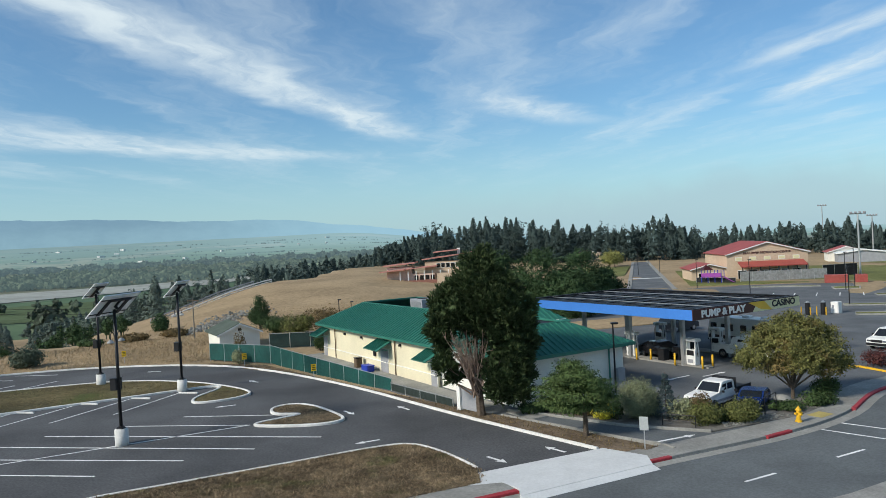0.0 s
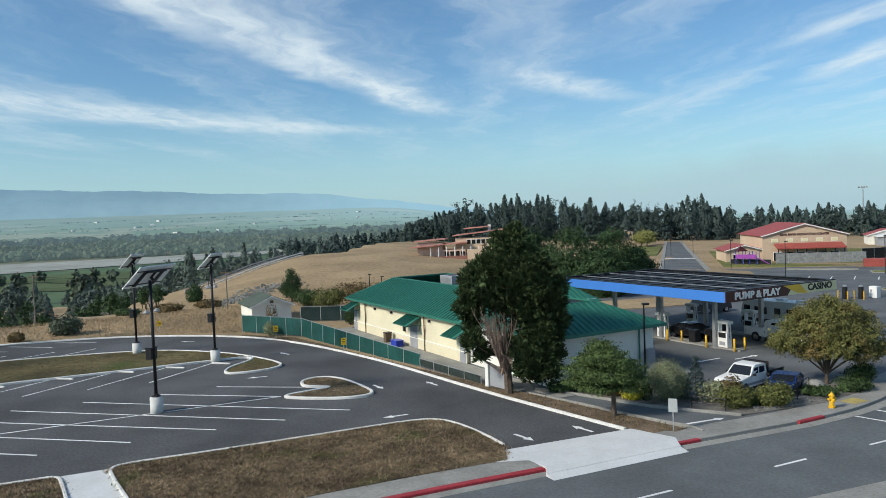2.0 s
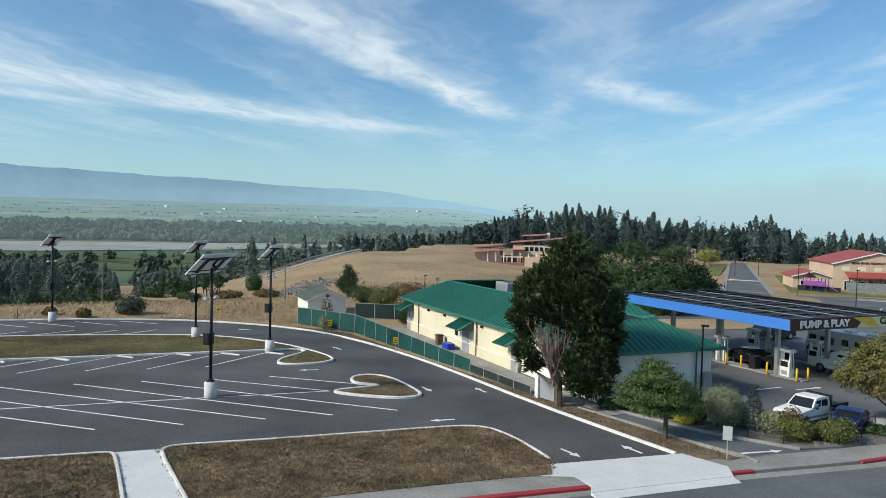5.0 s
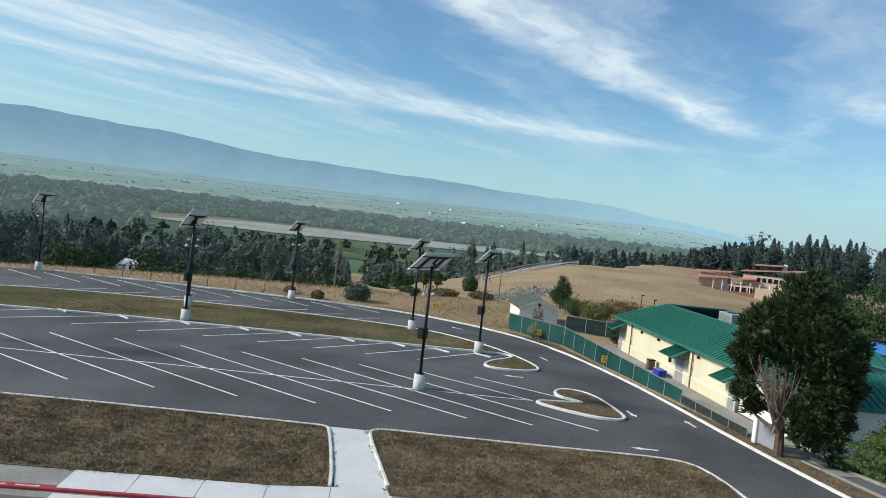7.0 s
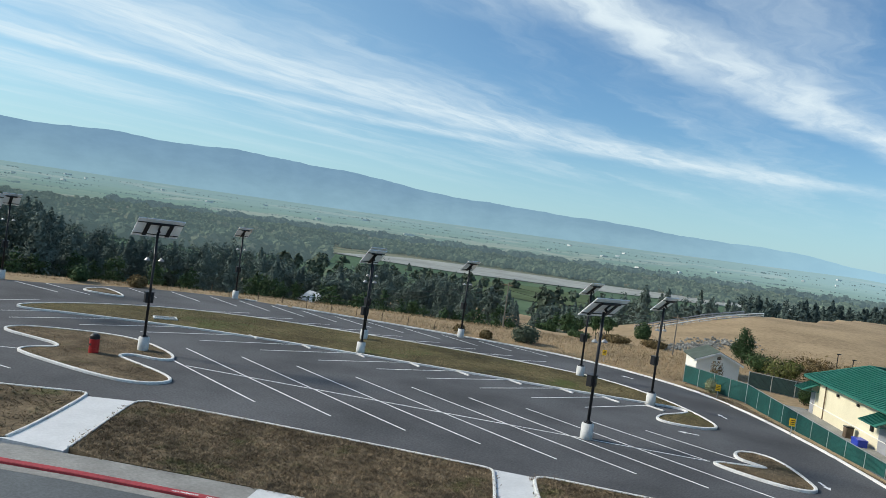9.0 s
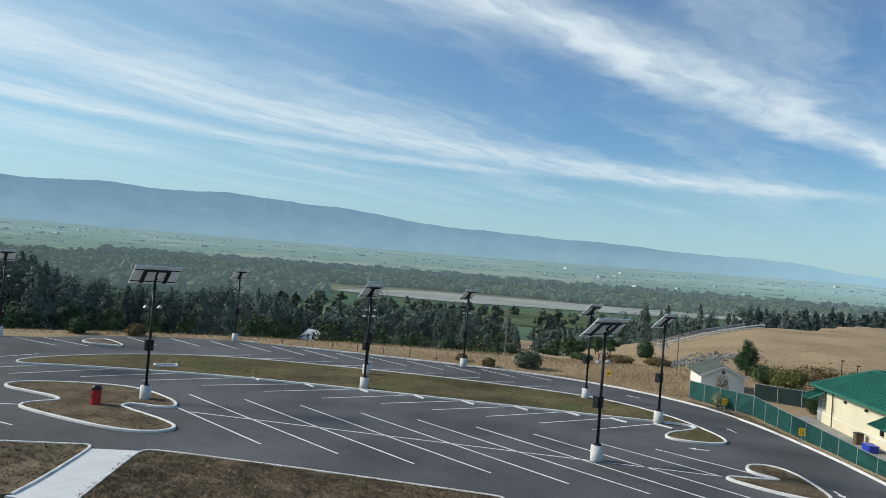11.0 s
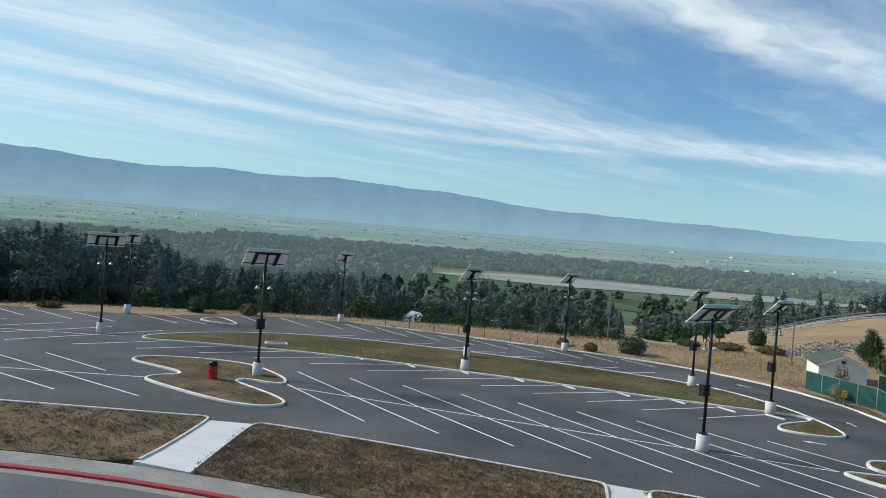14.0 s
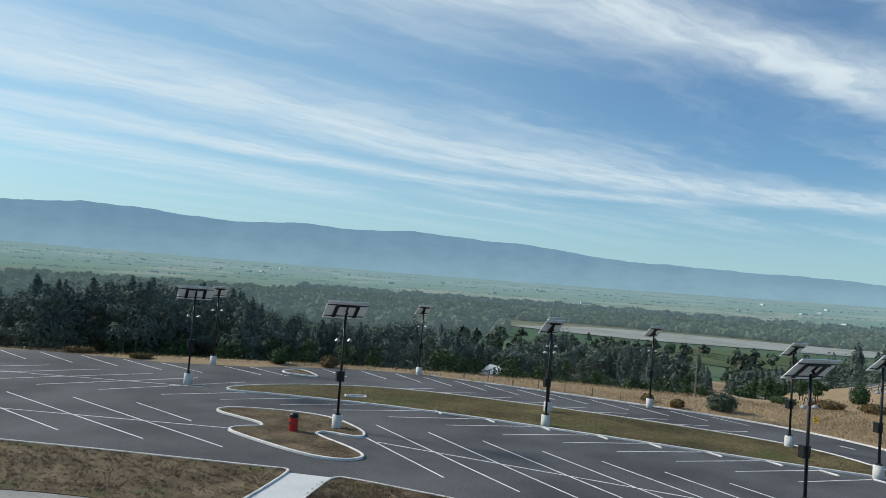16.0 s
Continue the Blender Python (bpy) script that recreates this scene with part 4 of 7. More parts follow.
    part("cabinet", box(bmesh.new(), (10.95, 9.0, 0.9), (0.4, 0.7, 1.5), 0.02), GREY, s)


build_store()


def on_store(s, r):
    p = STORE.matrix_world @ Vector((s, r, 0))
    return p.x, p.y


def roof_unit(s, r, sx, sy, sz):
    x, y = on_store(s, r)
    u = thing("air_conditioner", x, y, 4.55, -59, "grey rooftop air-conditioning unit", "air conditioner", "rooftop units")
    part("casing", box(bmesh.new(), (0, 0, sz / 2), (sx, sy, sz), 0.03), GREY, u)
    part("grille", box(bmesh.new(), (0, -sy / 2 - 0.01, sz * 0.55), (sx * 0.8, 0.03, sz * 0.6)), GALV, u)
    part("fan_guard", rod(bmesh.new(), (0, 0, sz), (0, 0, sz + 0.06), min(sx, sy) * 0.35, sides=16), BLACK, u)


roof_unit(-13.5, 6.5, 2.4, 1.6, 1.35)
roof_unit(-9.5, 6.2, 1.8, 1.5, 1.1)
roof_unit(-6.6, 7.0, 1.4, 1.4, 1.2)


# ---- filling station ----
CAN = thing("canopy", 18.3, 56.4, 0.0, math.degrees(math.atan2(-0.858, 0.514)), "flat filling station canopy with blue fascia and lettered sign face", "canopy")


def letters(body, size, mat, parent, m, depth=0.01, bold=0.025):
    c = bpy.data.curves.new("lettering", "FONT")
    c.body, c.size, c.extrude, c.align_x, c.align_y, c.offset = body, size, depth, "CENTER", "CENTER", size * bold
    tmp = bpy.data.objects.new("lettering", c)
    scene.collection.objects.link(tmp)
    me = bpy.data.meshes.new_from_object(tmp.evaluated_get(bpy.context.evaluated_depsgraph_get()))
    bpy.data.objects.remove(tmp)
    me.materials.clear()
    me.materials.append(mat)
    ob = new("lettering", me)
    ob.parent = parent
    ob.matrix_basis = m
    return ob


def build_canopy():
    c, LEN, WID, ZB, ZT = CAN, 20.8, 13.0, 4.4, 5.2
    part("deck", box(bmesh.new(), (-LEN / 2, WID / 2, 4.95), (LEN - 0.2, WID - 0.2, 0.16)), DARK_ROOF, c)
    part("ceiling", box(bmesh.new(), (-LEN / 2, WID / 2, 4.48), (LEN - 0.2, WID - 0.2, 0.08)), WHITE, c)
    part("fascia", box(bmesh.new(), (-LEN / 2, 0, (ZB + ZT) / 2), (LEN, 0.12, ZT - ZB), 0.01), BLUE, c, "blue fascia")
    part("fascia", box(bmesh.new(), (-LEN / 2, WID, (ZB + ZT) / 2), (LEN, 0.12, ZT - ZB), 0.01), DARK_ROOF, c)
    part("fascia", box(bmesh.new(), (-LEN, WID / 2, (ZB + ZT) / 2), (0.12, WID - 0.2, ZT - ZB), 0.01), DARK_ROOF, c)
    sign = part("sign_face", box(bmesh.new(), (0, WID / 2, (ZB + ZT) / 2), (0.14, WID + 0.1, ZT - ZB), 0.01), MAROON, c, "maroon sign face with gold swoosh")
    bm = bmesh.new()
    for pts in ([(6.4, ZT), (8.4, ZT), (9.4, ZB), (8.0, ZB + 0.15)], ):
        vs = [bm.verts.new((0.080, y, z)) for y, z in pts]
        bm.faces.new(vs)
    part("swoosh", bm, SIGN_GOLD, sign)
    bm = bmesh.new()
    vs = [bm.verts.new((0.076, y, z)) for y, z in ((7.6, ZT - 0.01), (WID + 0.04, ZT - 0.01), (WID + 0.04, ZB + 0.01), (6.9, ZB + 0.01))]
    bm.faces.new(vs)
    part("light_field", bm, SIGN_CREAM, sign)
    face = Matrix(((0, 0, 1, 0), (1, 0, 0, 0), (0, 1, 0, 0), (0, 0, 0, 1)))
    letters("PUMP & PLAY", 0.74, WHITE, sign, Matrix.Translation((0.085, 3.45, (ZB + ZT) / 2)) @ face @ Matrix.Diagonal((1.16, 1, 1, 1)), bold=0.045)
    letters("CASINO", 0.72, BLACK, sign, Matrix.Translation((0.085, 10.9, (ZB + ZT) / 2 + 0.05)) @ face @ Matrix.Diagonal((1.15, 1, 1, 1)), bold=0.04)
    for i in range(10):
        part("purlin", box(bmesh.new(), (-LEN * (i + 0.5) / 10, WID / 2, 5.07), (0.22, WID - 0.5, 0.10)), BLACK, c)
    for i in range(7):
        part("rail", box(bmesh.new(), (-LEN / 2, WID * (i + 0.7) / 7.4, 5.19), (LEN - 0.5, 0.05, 0.05)), GALV if i % 2 else BLACK, c)
    for y in (0.16, WID - 0.16):
        part("coping", box(bmesh.new(), (-LEN / 2, y, 5.22), (LEN, 0.26, 0.08)), BLACK, c)
    for x in (-0.16, -LEN + 0.16):
        part("coping", box(bmesh.new(), (x, WID / 2, 5.22), (0.26, WID - 0.6, 0.08)), BLACK, c)
    for x in (-4.3, -10.4, -16.5):
        for y in (3.6, 9.2):
            part("column", box(bmesh.new(), (x, y, 2.2), (0.34, 0.34, 4.5), 0.02), GALV, c)


build_canopy()


def at_canopy(s, r):
    p = CAN.matrix_world @ Vector((s, r, 0))
    return p.x, p.y


tagged(link("forecourt", prism(bmesh.new(), [(0.9, 48.6), (5.0, 45.6), (9.6, 40.8), (11.4, 38.9), (16.5, 41.5), (21.0, 44.3), (24.6, 47.4), (27.4, 51.2), (33.5, 54.6), (70, 67), (92, 100), (80, 128), (60, 138), (42, 140), (30, 112), (16, 100), (4, 88), (-10.0, 85.0), (-18.2, 76.0), (-16.5, 73.2), (-9.0, 63.2), (-2.0, 53.6)], -0.5, 0.004), OLD_ASPHALT),
       "worn grey asphalt forecourt", "forecourt", kind="structure")


tagged(link("station_verge", prism(bmesh.new(), rounded([(12.0, 87.0), (16.3, 87.6), (21.8, 89.0), (31.6, 92.4), (38.0, 95.5), (36.5, 101.5), (34.7, 101.0), (23.5, 98.4), (12.0, 95.0)], True, 1), -0.3, 0.09), DRY), "dry grass verge behind the pumps", "verge", kind="structure")


# ---- vegetation ----
def limb(bm, pts, r0, r1, sides=7):
    for i, (a, b) in enumerate(zip(pts, pts[1:])):
        n = len(pts) - 1
        rod(bm, a, b, r0 + (r1 - r0) * i / n, r0 + (r1 - r0) * (i + 1) / n, sides)


def tree(name, x, y, trunk_h, balls, count, size, aspect, mat, label, seed, trunk_r=0.2, lean=0.0, z=None, category="tree", limbs=6, up=0.3, group="", shell=0.55, form="leaf"):
    rng = np.random.default_rng(seed)
    t = thing(name, x, y, hz(x, y) if z is None else z, 0, label, category, group)
    bm = bmesh.new()
    limb(bm, [(0, 0, -0.2), (lean * 0.3, 0, trunk_h * 0.5), (lean, 0, trunk_h)], trunk_r * 1.15, trunk_r * 0.7)
    for i in range(limbs):
        b = balls[i % len(balls)]
        end = Vector(b[:3])
        mid = Vector((lean + rng.normal(0, 0.15), rng.normal(0, 0.15), trunk_h * 0.9)).lerp(end, 0.5) + Vector((0, 0, 0.2))
        limb(bm, [(lean, 0, trunk_h * 0.85), tuple(mid), tuple(end)], trunk_r * 0.55, trunk_r * 0.12, 5)
    part("trunk", bm, BARK, t, "rough grey-brown bark")
    each = 16 if form == "brush" else 24
    tufts, way = lumps(rng, count // each, balls, shell)
    ok = tufts[:, 2] > 0.2
    tufts, way = tufts[ok], way[ok]
    if form == "brush":
        quads = brushes(rng, tufts, way * 0.7 + [0, 0, 0.75], each, size * 2.6, size * 0.33)
        core = lumps(rng, count // 22, [(*b[:3], b[3] * 0.72, b[4] * 0.72, b[5] * 0.72) for b in balls], 0.3)
        quads = np.concatenate([quads, leaves(rng, core[0], size * 2.0, 0.6, 0.4, core[1], 0.5)])
    else:
        flat = [1.5, 1.5, 0.35] if form == "spray" else [1.0, 1.0, 0.8]
        off = rng.normal(0, size * 1.6, (len(tufts) * each, 3)) * flat
        at = np.repeat(tufts, each, 0) + off
        look_out = np.repeat(way, each, 0) + unit(off) * 0.7 + ([0, 0, 0.9] if form == "spray" else [0, 0, 0.25])
        quads = leaves(rng, at, size, aspect, up, look_out)
    cloud("crown", quads, mat, t)
    return t


# tall pine beside the driveway, bare brown limbs low on one side
pine = tree("pine_tree", 1.6, 48.0, 3.2, [(0.2, 0, 8.6, 1.7, 1.7, 1.6), (-1.3, 0, 6.9, 1.6, 1.6, 1.5), (1.5, 0, 6.9, 1.8, 1.8, 1.9), (0.7, 0.5, 5.9, 1.8, 1.6, 1.3), (2.2, 0, 4.9, 1.5, 1.5, 1.5), (1.7, -0.2, 2.9, 1.5, 1.5, 1.8),
            (-2.4, 0, 5.6, 0.9, 1.0, 0.9), (-2.2, -0.3, 3.6, 0.7, 0.8, 0.8), (-1.6, 0.3, 2.6, 0.5, 0.6, 0.5), (2.2, -0.2, 1.8, 1.1, 1.1, 1.1), (1.3, -0.6, 2.0, 0.9, 0.9, 1.1), (0.5, 0, 10.0, 0.8, 0.8, 0.75), (2.8, 0, 6.0, 1.0, 1.1, 1.1), (0.9, -0.8, 7.6, 1.4, 1.2, 1.3), (2.7, 0, 3.6, 0.9, 1.0, 1.1), (-1.1, 0.2, 8.3, 0.9, 0.9, 0.8), (1.7, 0.1, 8.6, 0.9, 0.9, 0.9), (-2.3, 0.2, 4.6, 0.45, 0.6, 0.5), (-2.5, 0, 7.4, 0.45, 0.5, 0.5), (3.5, 0, 7.0, 0.45, 0.5, 0.5), (0.8, 0, 10.7, 0.3, 0.3, 0.45), (-0.4, 0, 10.0, 0.4, 0.4, 0.5), (3.5, 0.1, 4.6, 0.5, 0.5, 0.6), (2.6, 0.2, 8.0, 0.5, 0.5, 0.5), (-1.9, 0, 8.2, 0.4, 0.4, 0.45), (3.2, 0, 2.4, 0.5, 0.5, 0.5)], 92000, 0.125, 0.30, PINE,
            "tall dark pine with bare brown lower limbs", 11, 0.27, -0.2, 0.0, limbs=10, up=0.7, shell=0.45, form="brush")
rng = np.random.default_rng(3)
bm = bmesh.new()
for i in range(60):
    a = Vector((-0.2 + rng.normal(0, 0.2), rng.normal(0, 0.3), rng.uniform(1.2, 2.6)))
    b = Vector((-0.7 + rng.normal(0, 0.95), rng.normal(-0.5, 0.8), rng.uniform(3.2, 6.0)))
    m = a.lerp(b, 0.5) + Vector((rng.normal(0, 0.2), rng.normal(0, 0.2), -0.2))
    limb(bm, [tuple(a), tuple(m), tuple(b)], 0.06, 0.012, 5)
    for j in range(4):
        c = m.lerp(b, rng.uniform(0.1, 0.9))
        rod(bm, tuple(c), tuple(c + Vector((rng.normal(0, 0.4), rng.normal(0, 0.4), rng.uniform(0.1, 0.7)))), 0.015, 0.005, 4)
tagged(part("dead_twig", bm, BARE_TWIG, pine, "bare brown twigs"), kind="stuff")

tree("small_tree", 7.3, 41.9, 1.4, [(-0.5, 0, 3.3, 1.2, 1.3, 0.55), (-1.6, 0.2, 2.6, 1.1, 1.1, 0.4), (0.6, 0, 2.7, 1.0, 1.1, 0.4), (-0.5, -0.6, 2.4, 1.4, 1.1, 0.4), (-0.7, 0.2, 3.85, 0.7, 0.8, 0.4), (-2.2, 0, 2.0, 0.6, 0.7, 0.25), (1.1, 0, 2.1, 0.75, 0.8, 0.28), (-0.3, 0, 1.65, 1.3, 1.2, 0.25), (-1.3, -0.3, 1.8, 1.0, 0.9, 0.25), (0.1, -0.3, 3.0, 0.9, 0.9, 0.35), (-1.3, 0.1, 3.2, 0.8, 0.8, 0.3), (0.9, 0.2, 1.5, 0.5, 0.6, 0.2)],
     30000, 0.085, 0.40, HEMLOCK, "small spreading evergreen on a short trunk", 12, 0.15, 0.0, 0.1, limbs=9, shell=0.5, form="spray")
tree("round_tree", 22.0, 48.4, 0.7, [(0, 0, 3.9, 2.0, 2.0, 1.3), (-2.0, 0, 3.0, 1.4, 1.4, 1.1), (2.0, 0, 3.1, 1.5, 1.6, 1.1), (0.5, -1.2, 2.8, 1.6, 1.3, 1.0), (-0.8, 0, 4.6, 1.1, 1.1, 0.8), (1.3, 0.5, 4.4, 1.2, 1.2, 0.8), (-2.9, 0, 2.7, 0.7, 0.7, 0.6), (3.0, 0, 2.3, 1.0, 1.0, 0.7), (-1.2, -0.8, 2.2, 0.9, 0.8, 0.5), (1.9, -0.6, 1.9, 0.9, 0.8, 0.5), (-2.2, 0.3, 4.0, 0.6, 0.6, 0.5), (2.7, 0.3, 4.1, 0.6, 0.6, 0.5), (0.2, 0, 5.3, 0.5, 0.5, 0.35), (-0.6, -1.6, 3.6, 0.9, 0.7, 0.7)],
     36000, 0.085, 0.55, YELLOWING, "broad round tree with yellowing olive leaves", 13, 0.13, 0.0, 0.05, limbs=14, shell=0.55)


def shrub(x, y, rx, rz, mat, label, seed, count=1600, size=0.09, name="shrub", squash=1.0):
    rng = np.random.default_rng(seed)
    t = thing(name, x, y, 0.0, 0, label, "shrub")
    balls = [(0, 0, rz * 0.5, rx * 0.8, rx * 0.75 * squash, rz * 0.5)]
    for i in range(5):
        a = rng.uniform(0, 6.28)
        balls.append((math.cos(a) * rx * 0.5, math.sin(a) * rx * 0.45 * squash, rz * rng.uniform(0.35, 0.65), rx * 0.5, rx * 0.5, rz * 0.36))
    at, way = lumps(rng, count, balls, 0.72)
    cloud("foliage", leaves(rng, np.abs(at) * [0, 0, 1] + at * [1, 1, 0], size, 0.55, 0.3, way + [0, 0, 0.3], 0.5), mat, t)
    bm = bmesh.new()
    for b in balls[1:]:
        rod(bm, (0, 0, -0.05), (b[0], b[1], b[2]), 0.04, 0.012, 5)
    part("stems", bm, BARK, t)
    return t


shrub(9.1, 45.6, 0.8, 1.0, LIME, "low shrub with bright yellow-green leaves", 21)
shrub(9.8, 45.2, 0.45, 1.4, SHRUB, "small upright dark green shrub", 22, 700)
shrub(11.1, 45.2, 1.5, 2.45, SILVER, "large rounded silver-green hedge shrub", 23, 22000, 0.05)
shrub(12.1, 45.9, 0.8, 1.7, SILVER, "smaller rounded silver-green shrub", 24, 2600, 0.06)
shrub(14.35, 43.0, 1.1, 1.35, OLIVE, "rounded yellow-green shrub in the gravel bed", 25, 4200, 0.07)
shrub(16.75, 43.3, 1.15, 1.45, OLIVE, "rounded olive shrub in the gravel bed", 26, 4600, 0.07)
shrub(15.6, 43.7, 0.65, 0.8, SHRUB, "low green shrub in the bed", 27)
shrub(13.5, 44.7, 0.9, 1.3, SILVER, "dull green shrub behind the bed", 28)
shrub(14.6, 44.3, 0.75, 1.7, SCRUB, "twiggy brown-green shrub beside the pickup", 29)
shrub(20.3, 45.5, 1.2, 0.55, SHRUB, "low spreading green groundcover plant", 30)
shrub(22.6, 46.6, 1.3, 0.9, SHRUB, "dark green groundcover under the tree", 31)
shrub(24.2, 48.6, 1.0, 1.3, SHRUB, "dark green shrub under the tree", 32)
shrub(5.0, 48.2, 1.0, 0.7, SHRUB, "low dark green shrub by the store", 33)
shrub(6.8, 47.9, 1.3, 0.8, SHRUB, "low dark green shrub by the store", 34)
shrub(8.0, 46.8, 0.9, 0.7, SCRUB, "low brownish shrub by the store", 35)
shrub(33.0, 57.6, 1.5, 1.3, material("maroon_leaves", (0.09, 0.025, 0.02), 0.7, vary=0.3, scale=1.2, island=0.4), "low shrub with dark red leaves", 36)
shrub(-14.9, 82.5, 0.9, 1.9, SHRUB, "dark shrub at the store corner", 37)
shrub(-22.2, 76.0, 0.7, 1.5, SILVER, "grey-green shrub against the fence", 38, 900)
shrub(-23.2, 80.5, 0.7, 3.0, SCRUB, "thin half-bare bush by the shed", 39, 900)


def spruce(x, y, h, r, mat, label, seed, name="spruce_tree"):
    rng = np.random.default_rng(seed)
    t = thing(name, x, y, 0.0, 0, label, "tree")
    part("trunk", rod(bmesh.new(), (0, 0, -0.1), (0, 0, h * 0.95), 0.06, 0.01, 6), BARK, t)
    n = 2200
    f = rng.uniform(0, 1, n) ** 0.7
    lay = np.floor(f * 9) / 9
    a = rng.uniform(0, 6.28, n)
    rr = r * (1 - lay * 0.95) * rng.uniform(0.2, 1.0, n) ** 0.6
    z = h * (0.08 + 0.9 * lay) - rr * 0.25 + rng.normal(0, 0.05, n)
    cloud("crown", leaves(rng, np.stack([rr * np.cos(a), rr * np.sin(a), z], 1), 0.10, 0.3), mat, t)


spruce(12.7, 44.8, 3.0, 0.95, SPRUCE, "young blue spruce with layered branches", 41)


def far_tree_points(rng, h, r, n, form):
    """Leaf points of one tree of the woods and the ways they look; form: 0 spire, 1 round, 2 pine with a broken top."""
    if form == 0:
        f = rng.uniform(0, 1, n) ** 0.8
        lay = np.clip((np.floor(f * 12) + rng.normal(0.3, 0.45, n)) / 12, 0, 1)
        a = rng.uniform(0, 6.28, n)
        lobe = 1 + 0.3 * np.sin(a * 3 + np.floor(f * 12) * 2.1)
        rr = r * lobe * (1.03 - lay) ** 0.95 * rng.uniform(0.3, 1, n) ** 0.4 * (1 + 0.15 * rng.normal(size=n))
        p = np.stack([rr * np.cos(a), rr * np.sin(a), h * (0.03 + 0.97 * lay) - np.abs(rr) * 0.35], 1) + np.outer(lay ** 2, rng.normal(0, 0.02 * h, 3) * [1, 1, 0])
        return p, np.stack([np.cos(a), np.sin(a), np.full(n, 0.5)], 1)
    balls = []
    for i in range(8 if form == 1 else 12):
        a, f = rng.uniform(0, 6.28), rng.uniform(0.3 if form == 1 else 0.25, 0.86)
        q = r * rng.uniform(0.1, 0.72) * (1.2 - f * 0.6)
        w = 1.15 - 0.55 * f
        balls.append((q * math.cos(a), q * math.sin(a), h * f, r * rng.uniform(0.35, 0.55) * w, r * rng.uniform(0.35, 0.55) * w, h * (0.12 if form == 1 else 0.075)))
    for f in (0.35, 0.5, 0.65, 0.8, 0.92):       # foliage along the stem holds the boughs together
        balls.append((0, 0, h * f, r * 0.42 * (1.25 - f), r * 0.42 * (1.25 - f), h * 0.09))
    p, way = lumps(rng, n, balls, 0.6)
    return p, way + [0, 0, 0.3]


def wood(name, places, mat, label, seed, per=170, leaf=0.55, aspect=0.55, forms=(0, 1, 2)):
    """A far wood as one mesh; places: x, y, foot, height, radius."""
    rng = np.random.default_rng(seed)
    out = []
    for x, y, z, h, r in places:
        p, way = far_tree_points(rng, h, r, per, rng.choice(forms))
        out.append(leaves(rng, p + [x, y, z], leaf * (0.6 + 0.4 * r / 4), aspect, -0.3, way, 0.2))
        w = 0.012 * h + 0.05
        for s in ((1, 0), (0, 1)):
            dx, dy = s[0] * w, s[1] * w
            out.append(np.array([[[x - dx, y - dy, z - 0.5], [x + dx, y + dy, z - 0.5], [x + dx * 0.4, y + dy * 0.4, z + h * 0.8], [x - dx * 0.4, y - dy * 0.4, z + h * 0.8]]]))
    ob = cloud(name, np.concatenate(out), mat)
    return tagged(ob, label, "woods", kind="stuff")


def polar(th, d):
    return -d * math.sin(radians(th)), d * math.cos(radians(th))


def place_wood(rng, n, th0, th1, d0, d1, tops, jitter, wide):
    out = []
    for i in range(n):
        th, d = rng.uniform(th0, th1), rng.uniform(d0, d1)
        x, y = polar(th, d)
        z = hz(x, y)
        top = 11.8 + d * math.tan(radians(np.interp(th, *tops))) + rng.normal(-jitter, jitter)
        h = float(np.clip(top - z, 4.0, 30.0))
        out.append((x, y, z, h, h * wide * rng.uniform(0.75, 1.25)))
    return out


rng = np.random.default_rng(77)
RIDGE_TOPS = ([-34, -30, -28, -25, -22, -18.7, -15.6, -13, -9, -5.5, 0.6, 4.1, 6.3, 8.5, 13], [-0.45, -0.45, -0.4, -0.2, -0.4, -0.25, 0.6, 0.35, 0.6, 1.05, 0.9, 0.05, -0.75, -1.0, -1.1])
wood("conifer_wood", place_wood(rng, 460, -36, 6, 285, 370, RIDGE_TOPS, 2.0, 0.31) + place_wood(rng, 130, 2, 15, 300, 380, RIDGE_TOPS, 1.2, 0.34), RIDGE, "dense line of tall dark conifers", 51, 520, 0.50, 0.5, (0, 0, 0, 2, 2))
wood("bushy_wood", place_wood(rng, 170, -36, 12, 280, 340, ([-36, 12], [-0.95, -1.35]), 0.9, 0.5), RIDGE, "dark undergrowth below the conifers", 50, 260, 0.62, 0.55, (1,))
NEAR_TOPS = ([14, 18, 22, 24.5, 27, 29, 32.5, 37, 40, 42, 44, 45.5, 48, 50, 54, 58, 63, 65, 67, 70, 74, 78, 81, 90, 110], [-1.8, -1.7, -1.9, -2.4, -3.6, -3.9, -3.7, -3.0, -2.9, -2.4, -3.0, -3.9, -3.2, -2.8, -2.7, -2.9, -2.7, -2.1, -1.1, -0.95, -0.9, -1.3, -1.9, -1.9, -1.8])
wood("pine_wood", place_wood(rng, 210, 35, 66, 150, 250, NEAR_TOPS, 1.2, 0.34), CONIFER, "dark pines on the slope below the car park", 52, 1350, 0.29, 0.45, (2, 2, 1, 0))
wood("pine_wood", place_wood(rng, 200, 63, 95, 126, 200, NEAR_TOPS, 0.9, 0.36), CONIFER, "dense dark conifers beside the car park", 53, 1350, 0.30, 0.45, (0, 1, 2, 2))
wood("pine_wood", place_wood(rng, 120, 12, 38, 230, 420, NEAR_TOPS, 1.6, 0.34), CONIFER, "dark trees below the dry hill", 54, 500, 0.55, 0.5, (1, 2, 0))
wood("bushy_wood", place_wood(rng, 90, 24, 92, 122, 165, ([20, 32, 45, 60, 90], [-5.2, -5.0, -4.8, -4.6, -4.6]), 0.8, 0.5), CYPRESS, "green bushes along the brink of the slope", 55, 480, 0.28, 0.6, (1, 1, 2))
